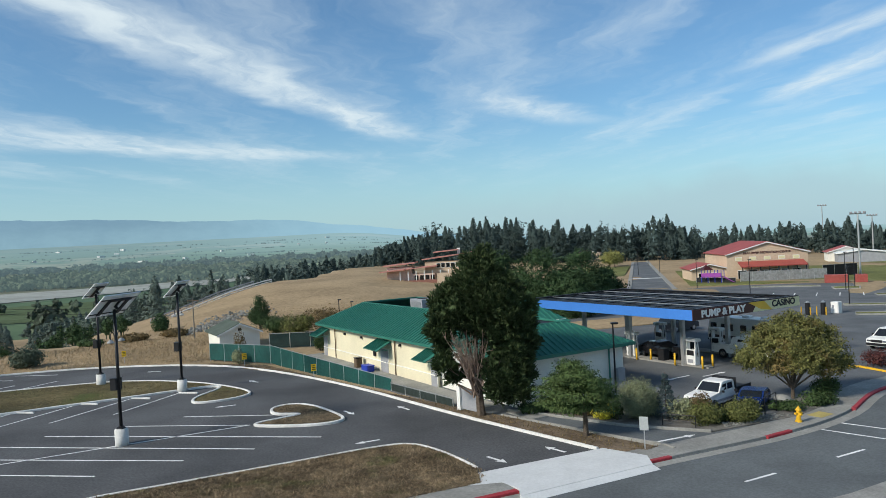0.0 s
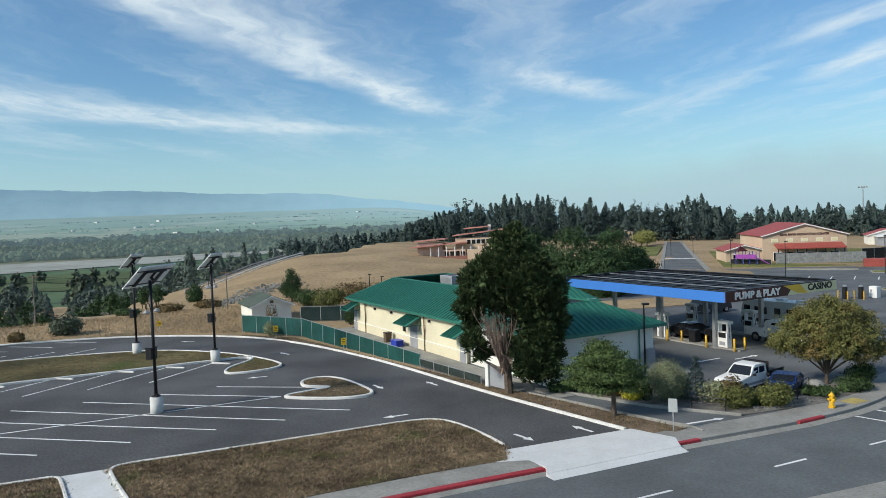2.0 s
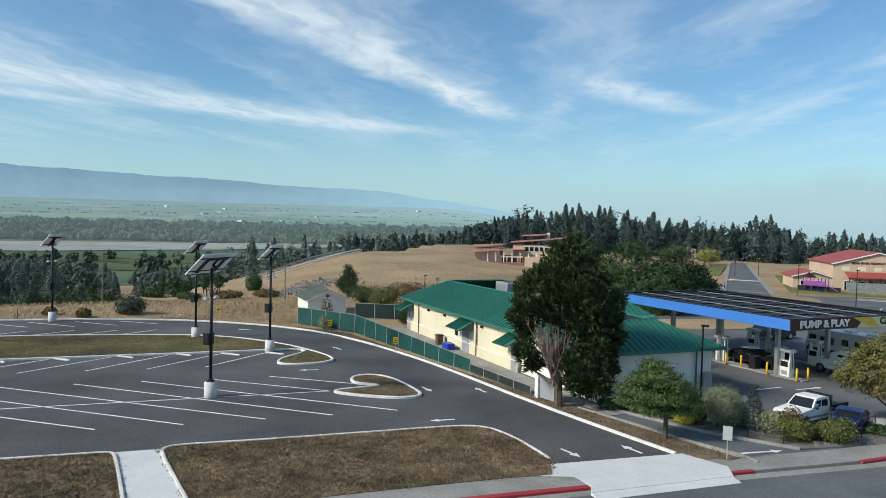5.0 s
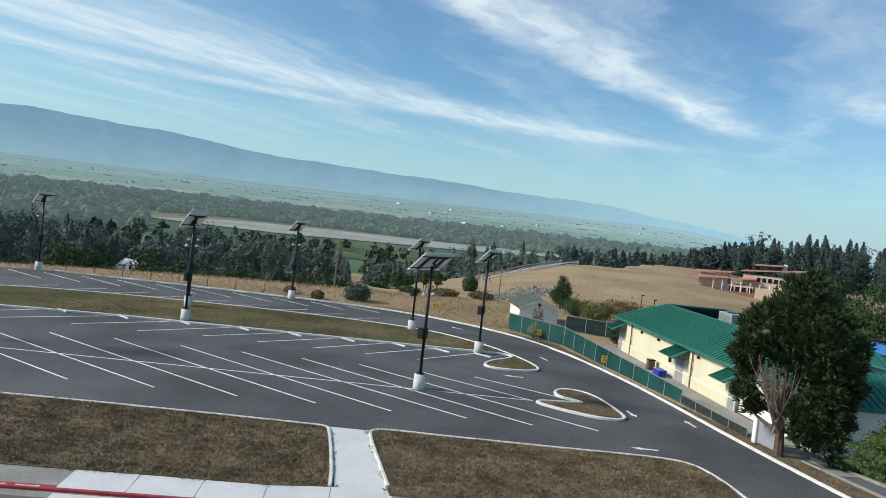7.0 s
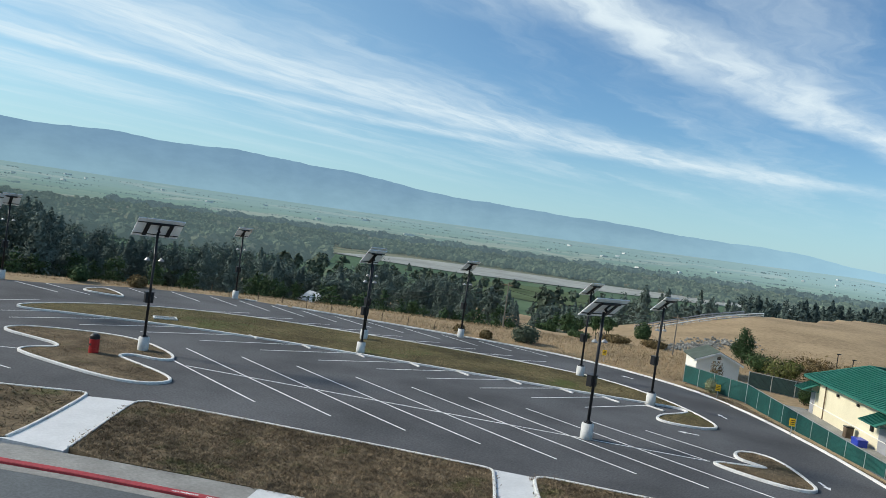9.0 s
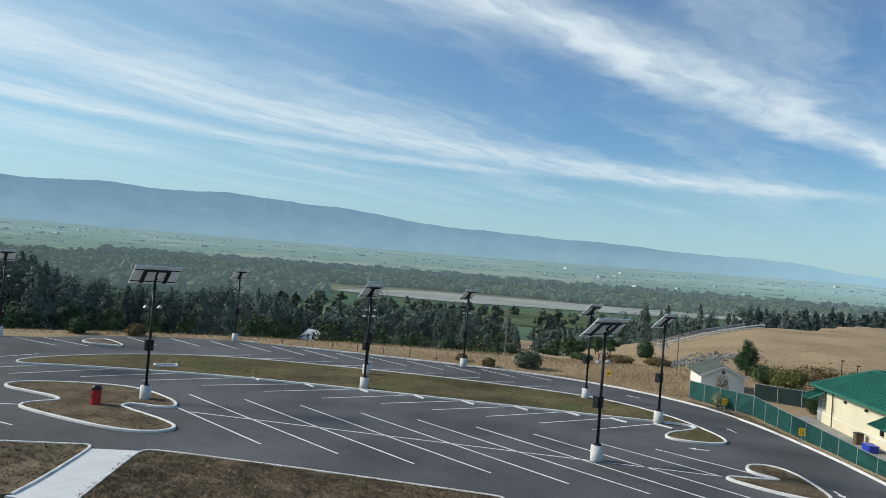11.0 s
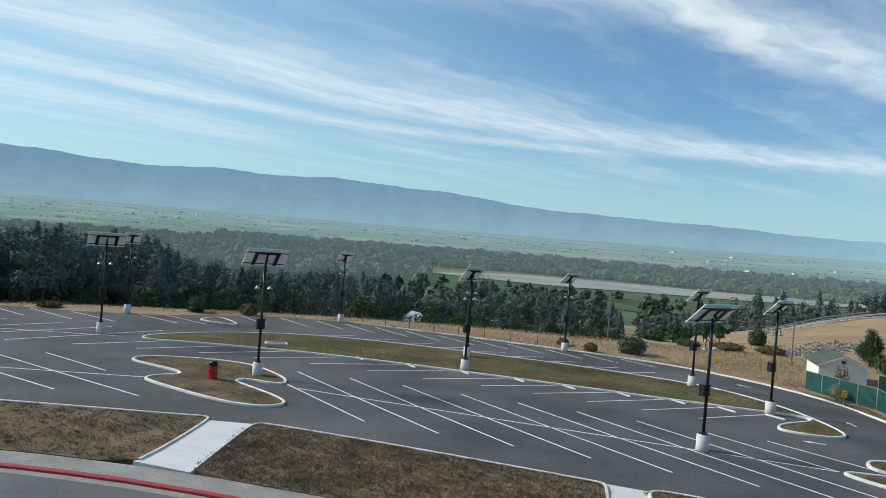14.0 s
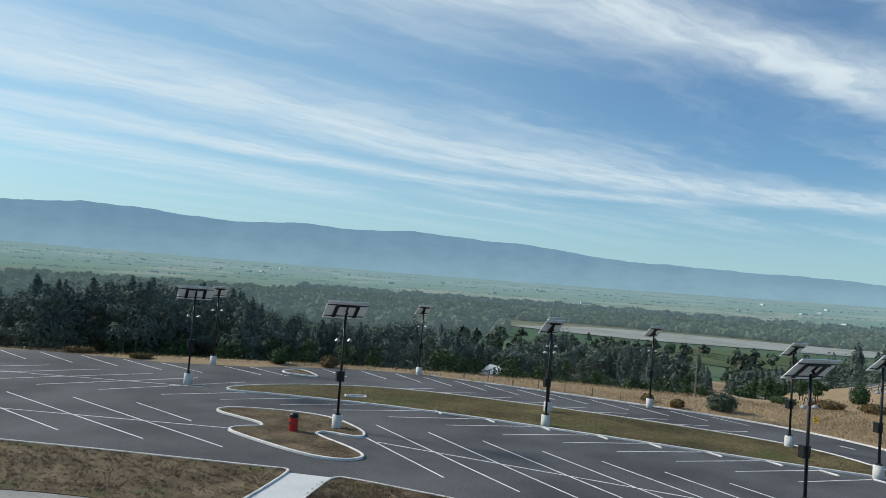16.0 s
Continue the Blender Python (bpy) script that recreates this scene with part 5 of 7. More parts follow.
wood("bushy_wood", place_wood(rng, 60, 16, 50, 420, 800, ([10, 50], [-2.6, -2.6]), 2.0, 0.55), WOODS, "scattered trees on the valley meadows", 56, 160, 1.5, 0.6, (1,))

# floodplain woods, thousands of crowns too far to tell apart; haze is painted on as emission from the leaves
FAR_WOODS = material("hazed_floodplain_leaves", (0.085, 0.108, 0.070), 1.0, vary=0.35, scale=0.006, fine=9, island=0.12, spec=0.0, other=(0.13, 0.125, 0.09), patch=0.10, haze_glow=(0.55, 0.80, 0.85, 0.105))
FAR_DARK = material("hazed_band_leaves", (0.060, 0.085, 0.062), 1.0, vary=0.25, scale=0.005, fine=9, island=0.12, spec=0.0, haze_glow=(0.55, 0.80, 0.92, 0.130))

FAR_HAZY = material("hazed_line_leaves", (0.055, 0.08, 0.062), 1.0, vary=0.25, scale=0.005, fine=9, island=0.1, spec=0.0, haze_glow=(0.55, 0.85, 0.98, 0.17))


def far_crowns(name, n, th0, th1, bands, size, mat, label, seed):
    """Crowns in loose groves: each a few leafy facets out from its middle, most turned to the camera's view."""
    rng = np.random.default_rng(seed)
    th = rng.uniform(th0, th1, n)
    pick = rng.integers(0, len(bands), n)
    b = np.array(bands)[pick]
    d = rng.uniform(b[:, 0], b[:, 1]) + b[:, 2] * np.sin(np.radians(th) * 9 + b[:, 0])
    grove = np.sin(th * 2.3 + d * 0.011) + np.sin(th * 5.1 - d * 0.017 + 1.0) + np.sin(th * 0.9 + d * 0.031)
    keep = grove + rng.normal(0, 0.8, n) > -0.5
    th, d, grove = th[keep], d[keep], grove[keep]
    x, y = -d * np.sin(np.radians(th)), d * np.cos(np.radians(th))
    s = size * rng.uniform(0.55, 1.2, len(d)) * (1 + 0.16 * grove)
    mid = np.stack([x, y, height(x, y) + s * 0.75], 1)
    out = []
    for i in range(9):
        way = unit(rng.normal(size=(len(d), 3)) + np.stack([-x / d, -y / d, np.full(len(d), 0.5)], 1) * 0.8)
        at = mid + way * s[:, None] * [0.75, 0.75, 0.62]
        q = leaves(rng, at, 0.6, 0.8, 0.0, way, 0.25)
        out.append(at[:, None] + (q - at[:, None]) * s[:, None, None])
    return tagged(cloud(name, np.concatenate(out), mat), label, "woods", kind="stuff")


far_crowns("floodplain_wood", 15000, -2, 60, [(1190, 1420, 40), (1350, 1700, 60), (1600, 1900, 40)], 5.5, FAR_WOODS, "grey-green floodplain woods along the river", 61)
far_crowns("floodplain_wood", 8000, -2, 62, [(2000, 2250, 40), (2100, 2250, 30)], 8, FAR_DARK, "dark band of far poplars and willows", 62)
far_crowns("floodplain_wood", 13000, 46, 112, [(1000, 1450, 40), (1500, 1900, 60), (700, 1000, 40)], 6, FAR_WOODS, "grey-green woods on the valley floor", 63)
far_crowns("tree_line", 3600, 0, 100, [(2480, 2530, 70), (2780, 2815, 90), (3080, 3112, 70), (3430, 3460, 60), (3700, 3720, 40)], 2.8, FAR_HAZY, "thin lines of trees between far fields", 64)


# river and meadows
def ribbon(name, near, far, mat, label, lift):
    """A sheet on the valley floor between two lines, each given as bearings and distances."""
    bm = bmesh.new()
    th = np.arange(near[0][0], near[0][-1] + 0.1, 0.5)
    rows = []
    for line in (near, far):
        d = np.interp(th, *line)
        rows.append([bm.verts.new((*polar(t, q), hz(*polar(t, q)) + lift)) for t, q in zip(th, d)])
    mids = []
    for f in (0.33, 0.67):
        d = np.interp(th, *near) * (1 - f) + np.interp(th, *far) * f
        mids.append([bm.verts.new((*polar(t, q), hz(*polar(t, q)) + lift)) for t, q in zip(th, d)])
    rows = [rows[0], *mids, rows[1]]
    for a, b in zip(rows, rows[1:]):
        for i in range(len(th) - 1):
            bm.faces.new((a[i], a[i + 1], b[i + 1], b[i]))
    return tagged(link(name, bm, mat), label, "river", kind="structure")


ribbon("water", ([3.5, 5, 7, 10, 14, 18, 24, 30, 36, 40, 43, 45.5, 47], [2450, 2200, 1600, 1250, 1120, 1000, 930, 900, 870, 890, 920, 945, 950]), ([3.5, 5, 7, 10, 14, 18, 24, 30, 36, 40, 43, 45.5, 47], [2650, 2450, 1800, 1420, 1280, 1180, 1150, 1150, 1160, 1120, 1040, 965, 952]), RIVER_WATER, "pale grey river with wide gravel bars", 0.9)
MEADOW = material("river_meadow", (0.105, 0.140, 0.080), 1.0, vary=0.2, scale=0.01, fine=10, spec=0.0)
ribbon("meadow", ([20, 30, 38], [600, 560, 620]), ([20, 30, 38], [760, 800, 740]), MEADOW, "bright green meadow by the river", 0.7)


# grass: short mown turf near by, tall dry grass on the field
def grass_in(rng, pts, n):
    """Points at random in a polygon."""
    p = np.array(pts)
    lo, hi = p.min(0), p.max(0)
    q = rng.uniform(lo, hi, (int(n * 2.6), 2))
    a, b = p, np.roll(p, -1, 0)
    x, y = q[:, :1], q[:, 1:]
    cross = ((a[:, 1] > y) != (b[:, 1] > y)) & (x < (b[:, 0] - a[:, 0]) * (y - a[:, 1]) / (b[:, 1] - a[:, 1] + 1e-12) + a[:, 0])
    return q[cross.sum(1) % 2 == 1][:n]


def blades(rng, q, z, h, w, lean):
    n = len(q)
    a = rng.uniform(0, 6.28, n)
    hh = h * rng.uniform(0.4, 1.4, n)
    base = np.column_stack([q, np.broadcast_to(z, n)])
    side = np.column_stack([np.cos(a) * w, np.sin(a) * w, np.zeros(n)])
    tip = base + np.column_stack([rng.normal(0, lean, n) * hh, rng.normal(0, lean, n) * hh, hh])
    return np.stack([base - side, base + side, tip + side * 0.3, tip - side * 0.3], 1)


rng = np.random.default_rng(91)
LAWNS = [(edge_r + [(-13.2, 27.4)] + back_between(0.2, -13.2)[::-1] + [(1.0, 34.7)], 34000), (edge_m + back_between(-16.0, -32.4)[::-1], 34000), (edge_l + [(-62.0, -12.0)] + back_between(-35.4, -70.0)[::-1], 22000)]


def tufted(rng, q, each, wide):
    """The points gathered in small tufts."""
    c = q[:max(1, len(q) // each)]
    return np.repeat(c, each, 0) + rng.normal(0, wide, (len(c) * each, 2)) * [1.6, 0.8]


tagged(cloud("turf", np.concatenate([blades(rng, np.concatenate([grass_in(rng, p, n // 2), tufted(rng, grass_in(rng, p, n), 14, 0.12)]), 0.08, 0.075, 0.03, 0.9) for p, n in LAWNS]), LAWN_BLADE), "short dry mown turf with brown tufts", "grass", kind="stuff")
tagged(cloud("turf", blades(rng, grass_in(rng, MEDIAN, 30000), 0.09, 0.06, 0.035, 0.9), MEDIAN_BLADE), "patchy green and tan turf on the median", "grass", kind="stuff")
tagged(cloud("turf", np.concatenate([blades(rng, grass_in(rng, p, n), 0.09, 0.055, 0.03, 0.9) for (p, _), n in zip(ISLANDS[1:], (2500, 6000, 400))]), LAWN_BLADE), "short dry turf on the kerbed islands", "grass", kind="stuff")
field = []
for th0, th1, d0, d1, n in ((18, 62, 84, 112, 30000), (60, 90, 100, 116, 9000), (2, 26, 80, 135, 14000)):
    th, d = rng.uniform(th0, th1, n), rng.uniform(d0, d1, n)
    x, y = -d * np.sin(np.radians(th)), d * np.cos(np.radians(th))
    ok = d > np.interp(th, [0, 7, 13, 18, 22, 30, 41, 52, 60, 75, 83, 90], [90, 90, 90, 82, 85, 90, 94, 102, 102, 103, 111, 111])
    field.append(blades(rng, np.column_stack([x, y])[ok], height(x, y)[ok] - 0.05, 0.24, 0.035, 0.5))
tagged(cloud("dry_grass", np.concatenate(field), DRY_BLADE), "tall golden dry grass on the field", "grass", kind="stuff")
verge = [(7.2, 39.5), (4.3, 43.1), (0.1, 48.4), (-7.5, 59.1), (-16.2, 69.1), (-24.1, 75.3), (-25.6, 77.0), (-19.0, 73.9), (-5.6, 57.3), (0.4, 50.4), (2.6, 48.0), (8.0, 41.9), (10.6, 39.1), (9.9, 38.6)]
tagged(link("verge", prism(bmesh.new(), verge, -0.3, 0.055), SOIL), "strip of dry weeds and bare soil", "verge", kind="structure")
tagged(cloud("weeds", np.concatenate([blades(rng, grass_in(rng, verge, 9000), 0.05, 0.13, 0.03, 0.8)]), SCRUB), "dry weeds on the verge", "grass", kind="stuff")

# single bushes and trees on the field and hill
for x, y, r, h, mat, label, seed in ((-47.1, 81.5, 1.9, 2.4, WOODS, "grey-brown bush at the edge of the field", 71), (-46.9, 119.1, 1.6, 2.9, CYPRESS, "dark round bush on the dry slope", 72), (-55.0, 78.0, 0.8, 0.9, SCRUB, "dry weedy bush beside a lamp", 73),
                                     (-50.5, 77.5, 0.8, 1.0, SCRUB, "dry weedy bush at the field edge", 74), (-21.0, 99.5, 2.6, 2.8, OLIVE, "yellowish scrub behind the store", 75), (-17.5, 103.0, 3.2, 3.2, SCRUB, "brownish scrub on the slope", 76), (-24.5, 103.0, 2.4, 2.4, SHRUB, "green scrub on the slope", 77),
                                     (-13.0, 104.0, 2.6, 3.0, SCRUB, "brownish scrub behind the store", 78), (-40.0, 106.0, 2.0, 1.2, SCRUB, "low dry scrub in the dip", 79), (-45.0, 104.0, 2.2, 1.2, SCRUB, "low dry scrub in the dip", 80), (-50.0, 102.0, 2.0, 1.0, SHRUB, "low green scrub in the dip", 81),
                                     (-88.2, 52.5, 1.4, 1.5, SCRUB, "rust-brown bush beyond the car park", 82), (-92.0, 47.0, 1.5, 2.0, CYPRESS, "green bush beyond the car park", 83), (-104.5, 25.0, 2.0, 0.8, SCRUB, "straggling dry weeds at the car park edge", 84), (-98.5, 30.8, 1.6, 0.8, SCRUB, "straggling dry weeds at the car park edge", 85)):
    b = shrub(x, y, r, h, mat, label, seed, 2200, 0.17)
    b.location.z = hz(x, y) - 0.05
tree("cypress_tree", -27.9, 107.5, 0.8, [(0, 0, 1.6, 1.5, 1.5, 1.2), (0.2, 0, 2.9, 1.15, 1.15, 1.2), (0, 0, 4.0, 0.65, 0.65, 0.85), (-0.7, 0, 2.0, 0.9, 0.9, 0.9)], 9000, 0.12, 0.4, CYPRESS, "dark pointed cypress on the dry slope", 86, 0.18)
for x, y, h, r, seed in ((13.0, 108.0, 10.2, 5.2, 87), (19.5, 112.0, 9.6, 4.6, 88), (7.0, 112.0, 9.6, 5.0, 89), (23.6, 116.0, 6.6, 3.8, 90), (17.0, 103.0, 7.0, 4.2, 92)):
    tree("cypress_tree", x, y, 2.0, [(0, 0, h * 0.6, r * 0.75, r * 0.75, h * 0.32), (-r * 0.5, 0, h * 0.45, r * 0.55, r * 0.55, h * 0.28), (r * 0.5, 0.4, h * 0.42, r * 0.55, r * 0.5, h * 0.28), (0, -r * 0.4, h * 0.35, r * 0.6, r * 0.5, h * 0.24), (0.4, 0, h * 0.85, r * 0.4, r * 0.4, h * 0.14), (0, 0, h * 0.22, r * 0.7, r * 0.6, h * 0.18)],
         16000, 0.20, 0.45, CYPRESS, "dense dark green cypress behind the station", seed, 0.3, group="trees behind the station")
for x, y, h, seed in ((50.5, 236.0, 5.4, 93), (54.0, 244.0, 5.2, 94)):
    tree("small_tree", x, y, 1.2, [(0, 0, h * 0.6, 2.6, 2.6, h * 0.36), (1.2, 0, h * 0.5, 1.8, 1.8, h * 0.3)], 4000, 0.2, 0.6, DULL_LIME, "small yellow-green street tree", seed, 0.2)
bm = bmesh.new()
rng = np.random.default_rng(95)
for i in range(420):
    f, g = rng.uniform(0, 1), rng.normal(0, 0.5)
    x, y = -39.5 + 3.5 * f + g * 4.0 * (0.4 + f), 108.0 + 22.0 * f + rng.normal(0, 2.0)
    s = rng.uniform(0.18, 0.5)
    box(bm, (x, y, hz(x, y) + s * 0.15), (s, s * rng.uniform(0.6, 1.2), s * 0.7), turn=Euler(rng.uniform(0, 3, 3)).to_matrix().to_4x4())
tagged(link("rubble", bm, STONE), "grey rock rubble spilled down the slope", "rubble", kind="stuff")


# ---- filling station forecourt ----
STATION_TURN = math.degrees(math.atan2(-0.858, 0.514))


def pump(s, r):
    x, y = at_canopy(s, r)
    p = thing("fuel_pump", x, y, 0.12, STATION_TURN, "white fuel pump with dark display and black hoses", "fuel pump", "fuel pumps")
    part("cabinet", box(bmesh.new(), (0, 0, 0.62), (1.0, 0.55, 1.24), 0.03), WHITE, p)
    for y in (-0.29, 0.29):
        part("display", box(bmesh.new(), (0, y, 1.0), (0.72, 0.03, 0.42), 0.01), BLACK, p, "dark display panel")
        part("price_panel", box(bmesh.new(), (0, y, 0.32), (0.55, 0.03, 0.3), 0.01), GREY, p)
    for x in (-0.44, 0.44):
        part("upright", box(bmesh.new(), (x, 0, 1.6), (0.10, 0.4, 0.75), 0.01), WHITE, p)
        bm = bmesh.new()
        pts = [(x * 1.25, -0.1, 1.9), (x * 1.5, -0.15, 1.3), (x * 1.45, -0.1, 0.7), (x * 1.2, -0.05, 1.0)]
        for a, b in zip(pts, pts[1:]):
            rod(bm, a, b, 0.025, sides=6)
        part("hose", bm, RUBBER, p)
    part("header", box(bmesh.new(), (0, 0, 2.05), (1.25, 0.7, 0.24), 0.04), WHITE, p)


def bollard(s, r):
    x, y = at_canopy(s, r)
    b = thing("bollard", x, y, 0.0, 0, "yellow painted steel bollard", "bollard", "bollards at the pumps")
    bm = rod(bmesh.new(), (0, 0, -0.1), (0, 0, 1.0), 0.085, sides=12)
    rod(bm, (0, 0, 1.0), (0, 0, 1.05), 0.085, 0.03, 12)
    part("post", bm, YELLOW, b, smooth=True)


for r0 in (4.0, 10.6):
    q = [at_canopy(s, r) for s, r in ((-1.9, r0 - 0.6), (-1.9, r0 + 0.6), (-15.4, r0 + 0.6), (-15.4, r0 - 0.6))]
    tagged(link("pump_island", prism(bmesh.new(), rounded(q, True, 1), -0.2, 0.12), CONCRETE), "raised concrete island under the pumps", "pump island", kind="structure")
for s, r in ((-3.7, 4.0), (-10.6, 4.0), (-6.6, 10.6), (-13.4, 10.6)):
    pump(s, r)
for s, r in ((-2.2, 3.4), (-2.2, 4.6), (-4.9, 3.2), (-9.3, 3.2), (-11.9, 3.3), (-8.0, 3.6)):
    bollard(s, r)


def wheel(parent, x, y, r, w):
    t = part("wheel", rod(bmesh.new(), (x, y - w / 2, r), (x, y + w / 2, r), r, sides=20), RUBBER, parent, "black rubber tyre")
    for e in (-1, 1):
        rim = part("rim", rod(bmesh.new(), (x, y + e * (w / 2 - 0.02), r), (x, y + e * (w / 2 + 0.012), r), r * 0.62, sides=16), CHROME, t)
        rim.matrix_parent_inverse = Matrix.Identity(4)


def shell(outline, half, tuck=0.0, top=1.0):
    """A body from a side outline; vertices above top are drawn in by tuck."""
    bm = side_prism(bmesh.new(), outline, -half, half)
    for v in bm.verts:
        if v.co.z > top:
            v.co.y *= 1 - tuck * min(1.0, (v.co.z - top) / 0.5)
    bmesh.ops.bevel(bm, geom=list(bm.edges), offset=0.035, segments=2, affect="EDGES", profile=0.6)
    return bm


def pane(pts, y, thick=0.02):
    return side_prism(bmesh.new(), pts, y - thick, y + thick)


def vehicle(name, x, y, turn, label, outline, half, tuck, top, mat, side_panes, wheels, r, front=None, back=None, z=0.0, category="car", extras=()):
    """A car that looks along +x; side_panes: outlines in x and z; front, back: windscreens as ((x, z), (x, z))."""
    c = thing(name, x, y, z, turn, label, category)
    part("body", shell(outline, half, tuck, top), mat, c)
    for pts in side_panes:
        m = sum(p[1] for p in pts) / len(pts)
        at = half * (1 - tuck * min(1.0, max(0.0, m - top) / 0.5))
        for e in (-1, 1):
            g = part("window", pane(pts, e * (at + 0.004)), GLASS_DARK, c, "dark window glass")
    for scr in (front, back):
        if scr:
            (xa, za), (xb, zb) = scr
            wa, wb = half * (1 - tuck * min(1.0, max(0.0, za - top) / 0.5)) - 0.1, half * (1 - tuck * min(1.0, max(0.0, zb - top) / 0.5)) - 0.12
            bm = bmesh.new()
            n = Vector((-(zb - za), 0, xb - xa)).normalized() * 0.02
            if n.z < 0:
                n = -n
            v = [bm.verts.new(Vector(p) + n) for p in ((xa, -wa, za), (xa, wa, za), (xb, wb, zb), (xb, -wb, zb))]
            bm.faces.new(v)
            low = [bm.verts.new(Vector(p) - n) for p in ((xa, -wa, za), (xa, wa, za), (xb, wb, zb), (xb, -wb, zb))]
            bm.faces.new(low[::-1])
            for i in range(4):
                bm.faces.new((v[i], low[i], low[(i + 1) % 4], v[(i + 1) % 4]))
            part("windscreen", bm, GLASS_DARK, c)
    for wx in wheels:
        for e in (-1, 1):
            wheel(c, wx, e * (half - 0.10), r, 0.24)
    fx = max(p[0] for p in outline)
    for e in (-1, 1):
        part("headlight", box(bmesh.new(), (fx - 0.03, e * half * 0.72, top * 0.72), (0.10, 0.32, 0.16), 0.02), CHROME, c)
        part("mirror", box(bmesh.new(), (front[0][0] - 0.25 if front else 0.6, e * (half + 0.12), top + 0.12), (0.12, 0.2, 0.16), 0.02), BLACK, c)
    part("bumper", box(bmesh.new(), (fx + 0.02, 0, 0.5), (0.14, half * 1.9, 0.2), 0.03), BLACK, c)
    part("grille", box(bmesh.new(), (fx + 0.005, 0, top * 0.72), (0.05, half * 1.05, 0.22), 0.01), BLACK, c)
    for nm, bm, m in extras:
        part(nm, bm, m, c)
    return c


PICKUP = [(3.1, 0.42), (3.1, 0.92), (2.95, 1.08), (1.45, 1.20), (0.85, 1.80), (0.60, 1.88), (-0.62, 1.88), (-0.82, 1.80), (-0.85, 0.42)]
PICKUP_PANES = ([(1.20, 1.27), (0.80, 1.70), (0.36, 1.72), (0.36, 1.27)], [(0.20, 1.27), (0.20, 1.72), (-0.45, 1.72), (-0.55, 1.27)])


def flatbed():
    bm = box(bmesh.new(), (-2.0, 0, 0.98), (2.2, 1.95, 0.14), 0.02)
    box(bm, (-2.0, 0.93, 1.12), (2.2, 0.06, 0.22))
    box(bm, (-2.0, -0.93, 1.12), (2.2, 0.06, 0.22))
    box(bm, (-0.95, 0, 1.5), (0.08, 1.9, 0.9))
    box(bm, (-2.0, 0, 0.72), (2.2, 0.9, 0.3))
    return bm


STATION_V = math.degrees(math.atan2(0.514, 0.858))
white_truck = vehicle("pickup_truck", 17.0, 48.0, 220, "white crew cab pickup with black flatbed", PICKUP, 0.98, 0.16, 1.15, WHITE, PICKUP_PANES, (2.15, -1.9), 0.40, ((1.42, 1.22), (0.88, 1.78)), None, category="pickup truck",
        extras=[("flatbed", flatbed(), BLACK), ("side_moulding", box(box(bmesh.new(), (1.1, 0.985, 0.66), (3.3, 0.03, 0.16), 0.01), (1.1, -0.985, 0.66), (3.3, 0.03, 0.16), 0.01), GREY), ("roof_rack", box(bmesh.new(), (-0.5, 0, 1.92), (0.12, 1.5, 0.06)), BLACK)])
white_truck.scale = (0.86,) * 3      # shrunk to fit its size in the camera's view
BED = [(2.9, 0.42), (2.9, 0.92), (2.72, 1.08), (1.55, 1.18), (0.85, 1.80), (0.55, 1.88), (-0.95, 1.88), (-1.12, 1.80), (-1.15, 1.15), (-3.0, 1.15), (-3.0, 0.45)]
px, py = 25.3, 63.5
vehicle("pickup_truck", px, py, STATION_TURN, "white pickup with long cargo bed", BED, 0.98, 0.16, 1.15, WHITE, PICKUP_PANES, (1.95, -2.0), 0.40, ((1.52, 1.18), (0.88, 1.78)), None, category="pickup truck")
SEDAN = [(2.3, 0.30), (2.32, 0.62), (2.2, 0.74), (1.15, 0.90), (0.35, 1.38), (-0.2, 1.44), (-0.95, 1.40), (-1.75, 1.0), (-2.3, 0.95), (-2.35, 0.35)]
SEDAN_PANES = ([(0.95, 0.95), (0.36, 1.30), (-0.15, 1.35), (-0.15, 0.95)], [(-0.24, 0.95), (-0.24, 1.35), (-0.9, 1.30), (-1.45, 0.97)])
sx, sy = 18.7, 66.9
vehicle("sedan", sx, sy, STATION_TURN, "black sports coupe beside the pumps", SEDAN, 0.92, 0.22, 0.9, material("black_car_paint", (0.01, 0.01, 0.012), 0.15, vary=0.02, spec=0.6), SEDAN_PANES, (1.42, -1.4), 0.33, ((1.12, 0.92), (0.38, 1.36)), ((-1.7, 1.0), (-0.98, 1.37)))
vehicle("hatchback", 18.8, 46.9, 236, "small dark blue car behind the shrubs", [(1.7, 0.22), (1.72, 0.50), (1.6, 0.62), (0.8, 0.74), (0.2, 1.05), (-0.9, 1.07), (-1.5, 0.78), (-1.7, 0.28)], 0.76, 0.18, 0.95, material("blue_car_paint", (0.010, 0.030, 0.13), 0.2, vary=0.04, spec=0.6),
        ([(0.62, 0.78), (0.2, 1.00), (-0.3, 1.02), (-0.3, 0.78)], [(-0.4, 0.78), (-0.4, 1.02), (-0.82, 1.02), (-1.2, 0.80)]), (1.1, -1.1), 0.27, ((0.78, 0.76), (0.23, 1.03)), ((-1.47, 0.80), (-0.93, 1.05)))
SUV = [(2.25, 0.32), (2.27, 0.8), (2.15, 0.96), (1.2, 1.06), (0.55, 1.66), (0.3, 1.72), (-1.9, 1.70), (-2.2, 1.1), (-2.25, 0.38)]
SUV_PANES = ([(1.05, 1.1), (0.52, 1.58), (-0.1, 1.62), (-0.1, 1.1)], [(-0.2, 1.1), (-0.2, 1.62), (-1.0, 1.61), (-1.0, 1.1)], [(-1.1, 1.1), (-1.1, 1.61), (-1.8, 1.58), (-2.0, 1.12)])
ux, uy = 25.3, 83.2
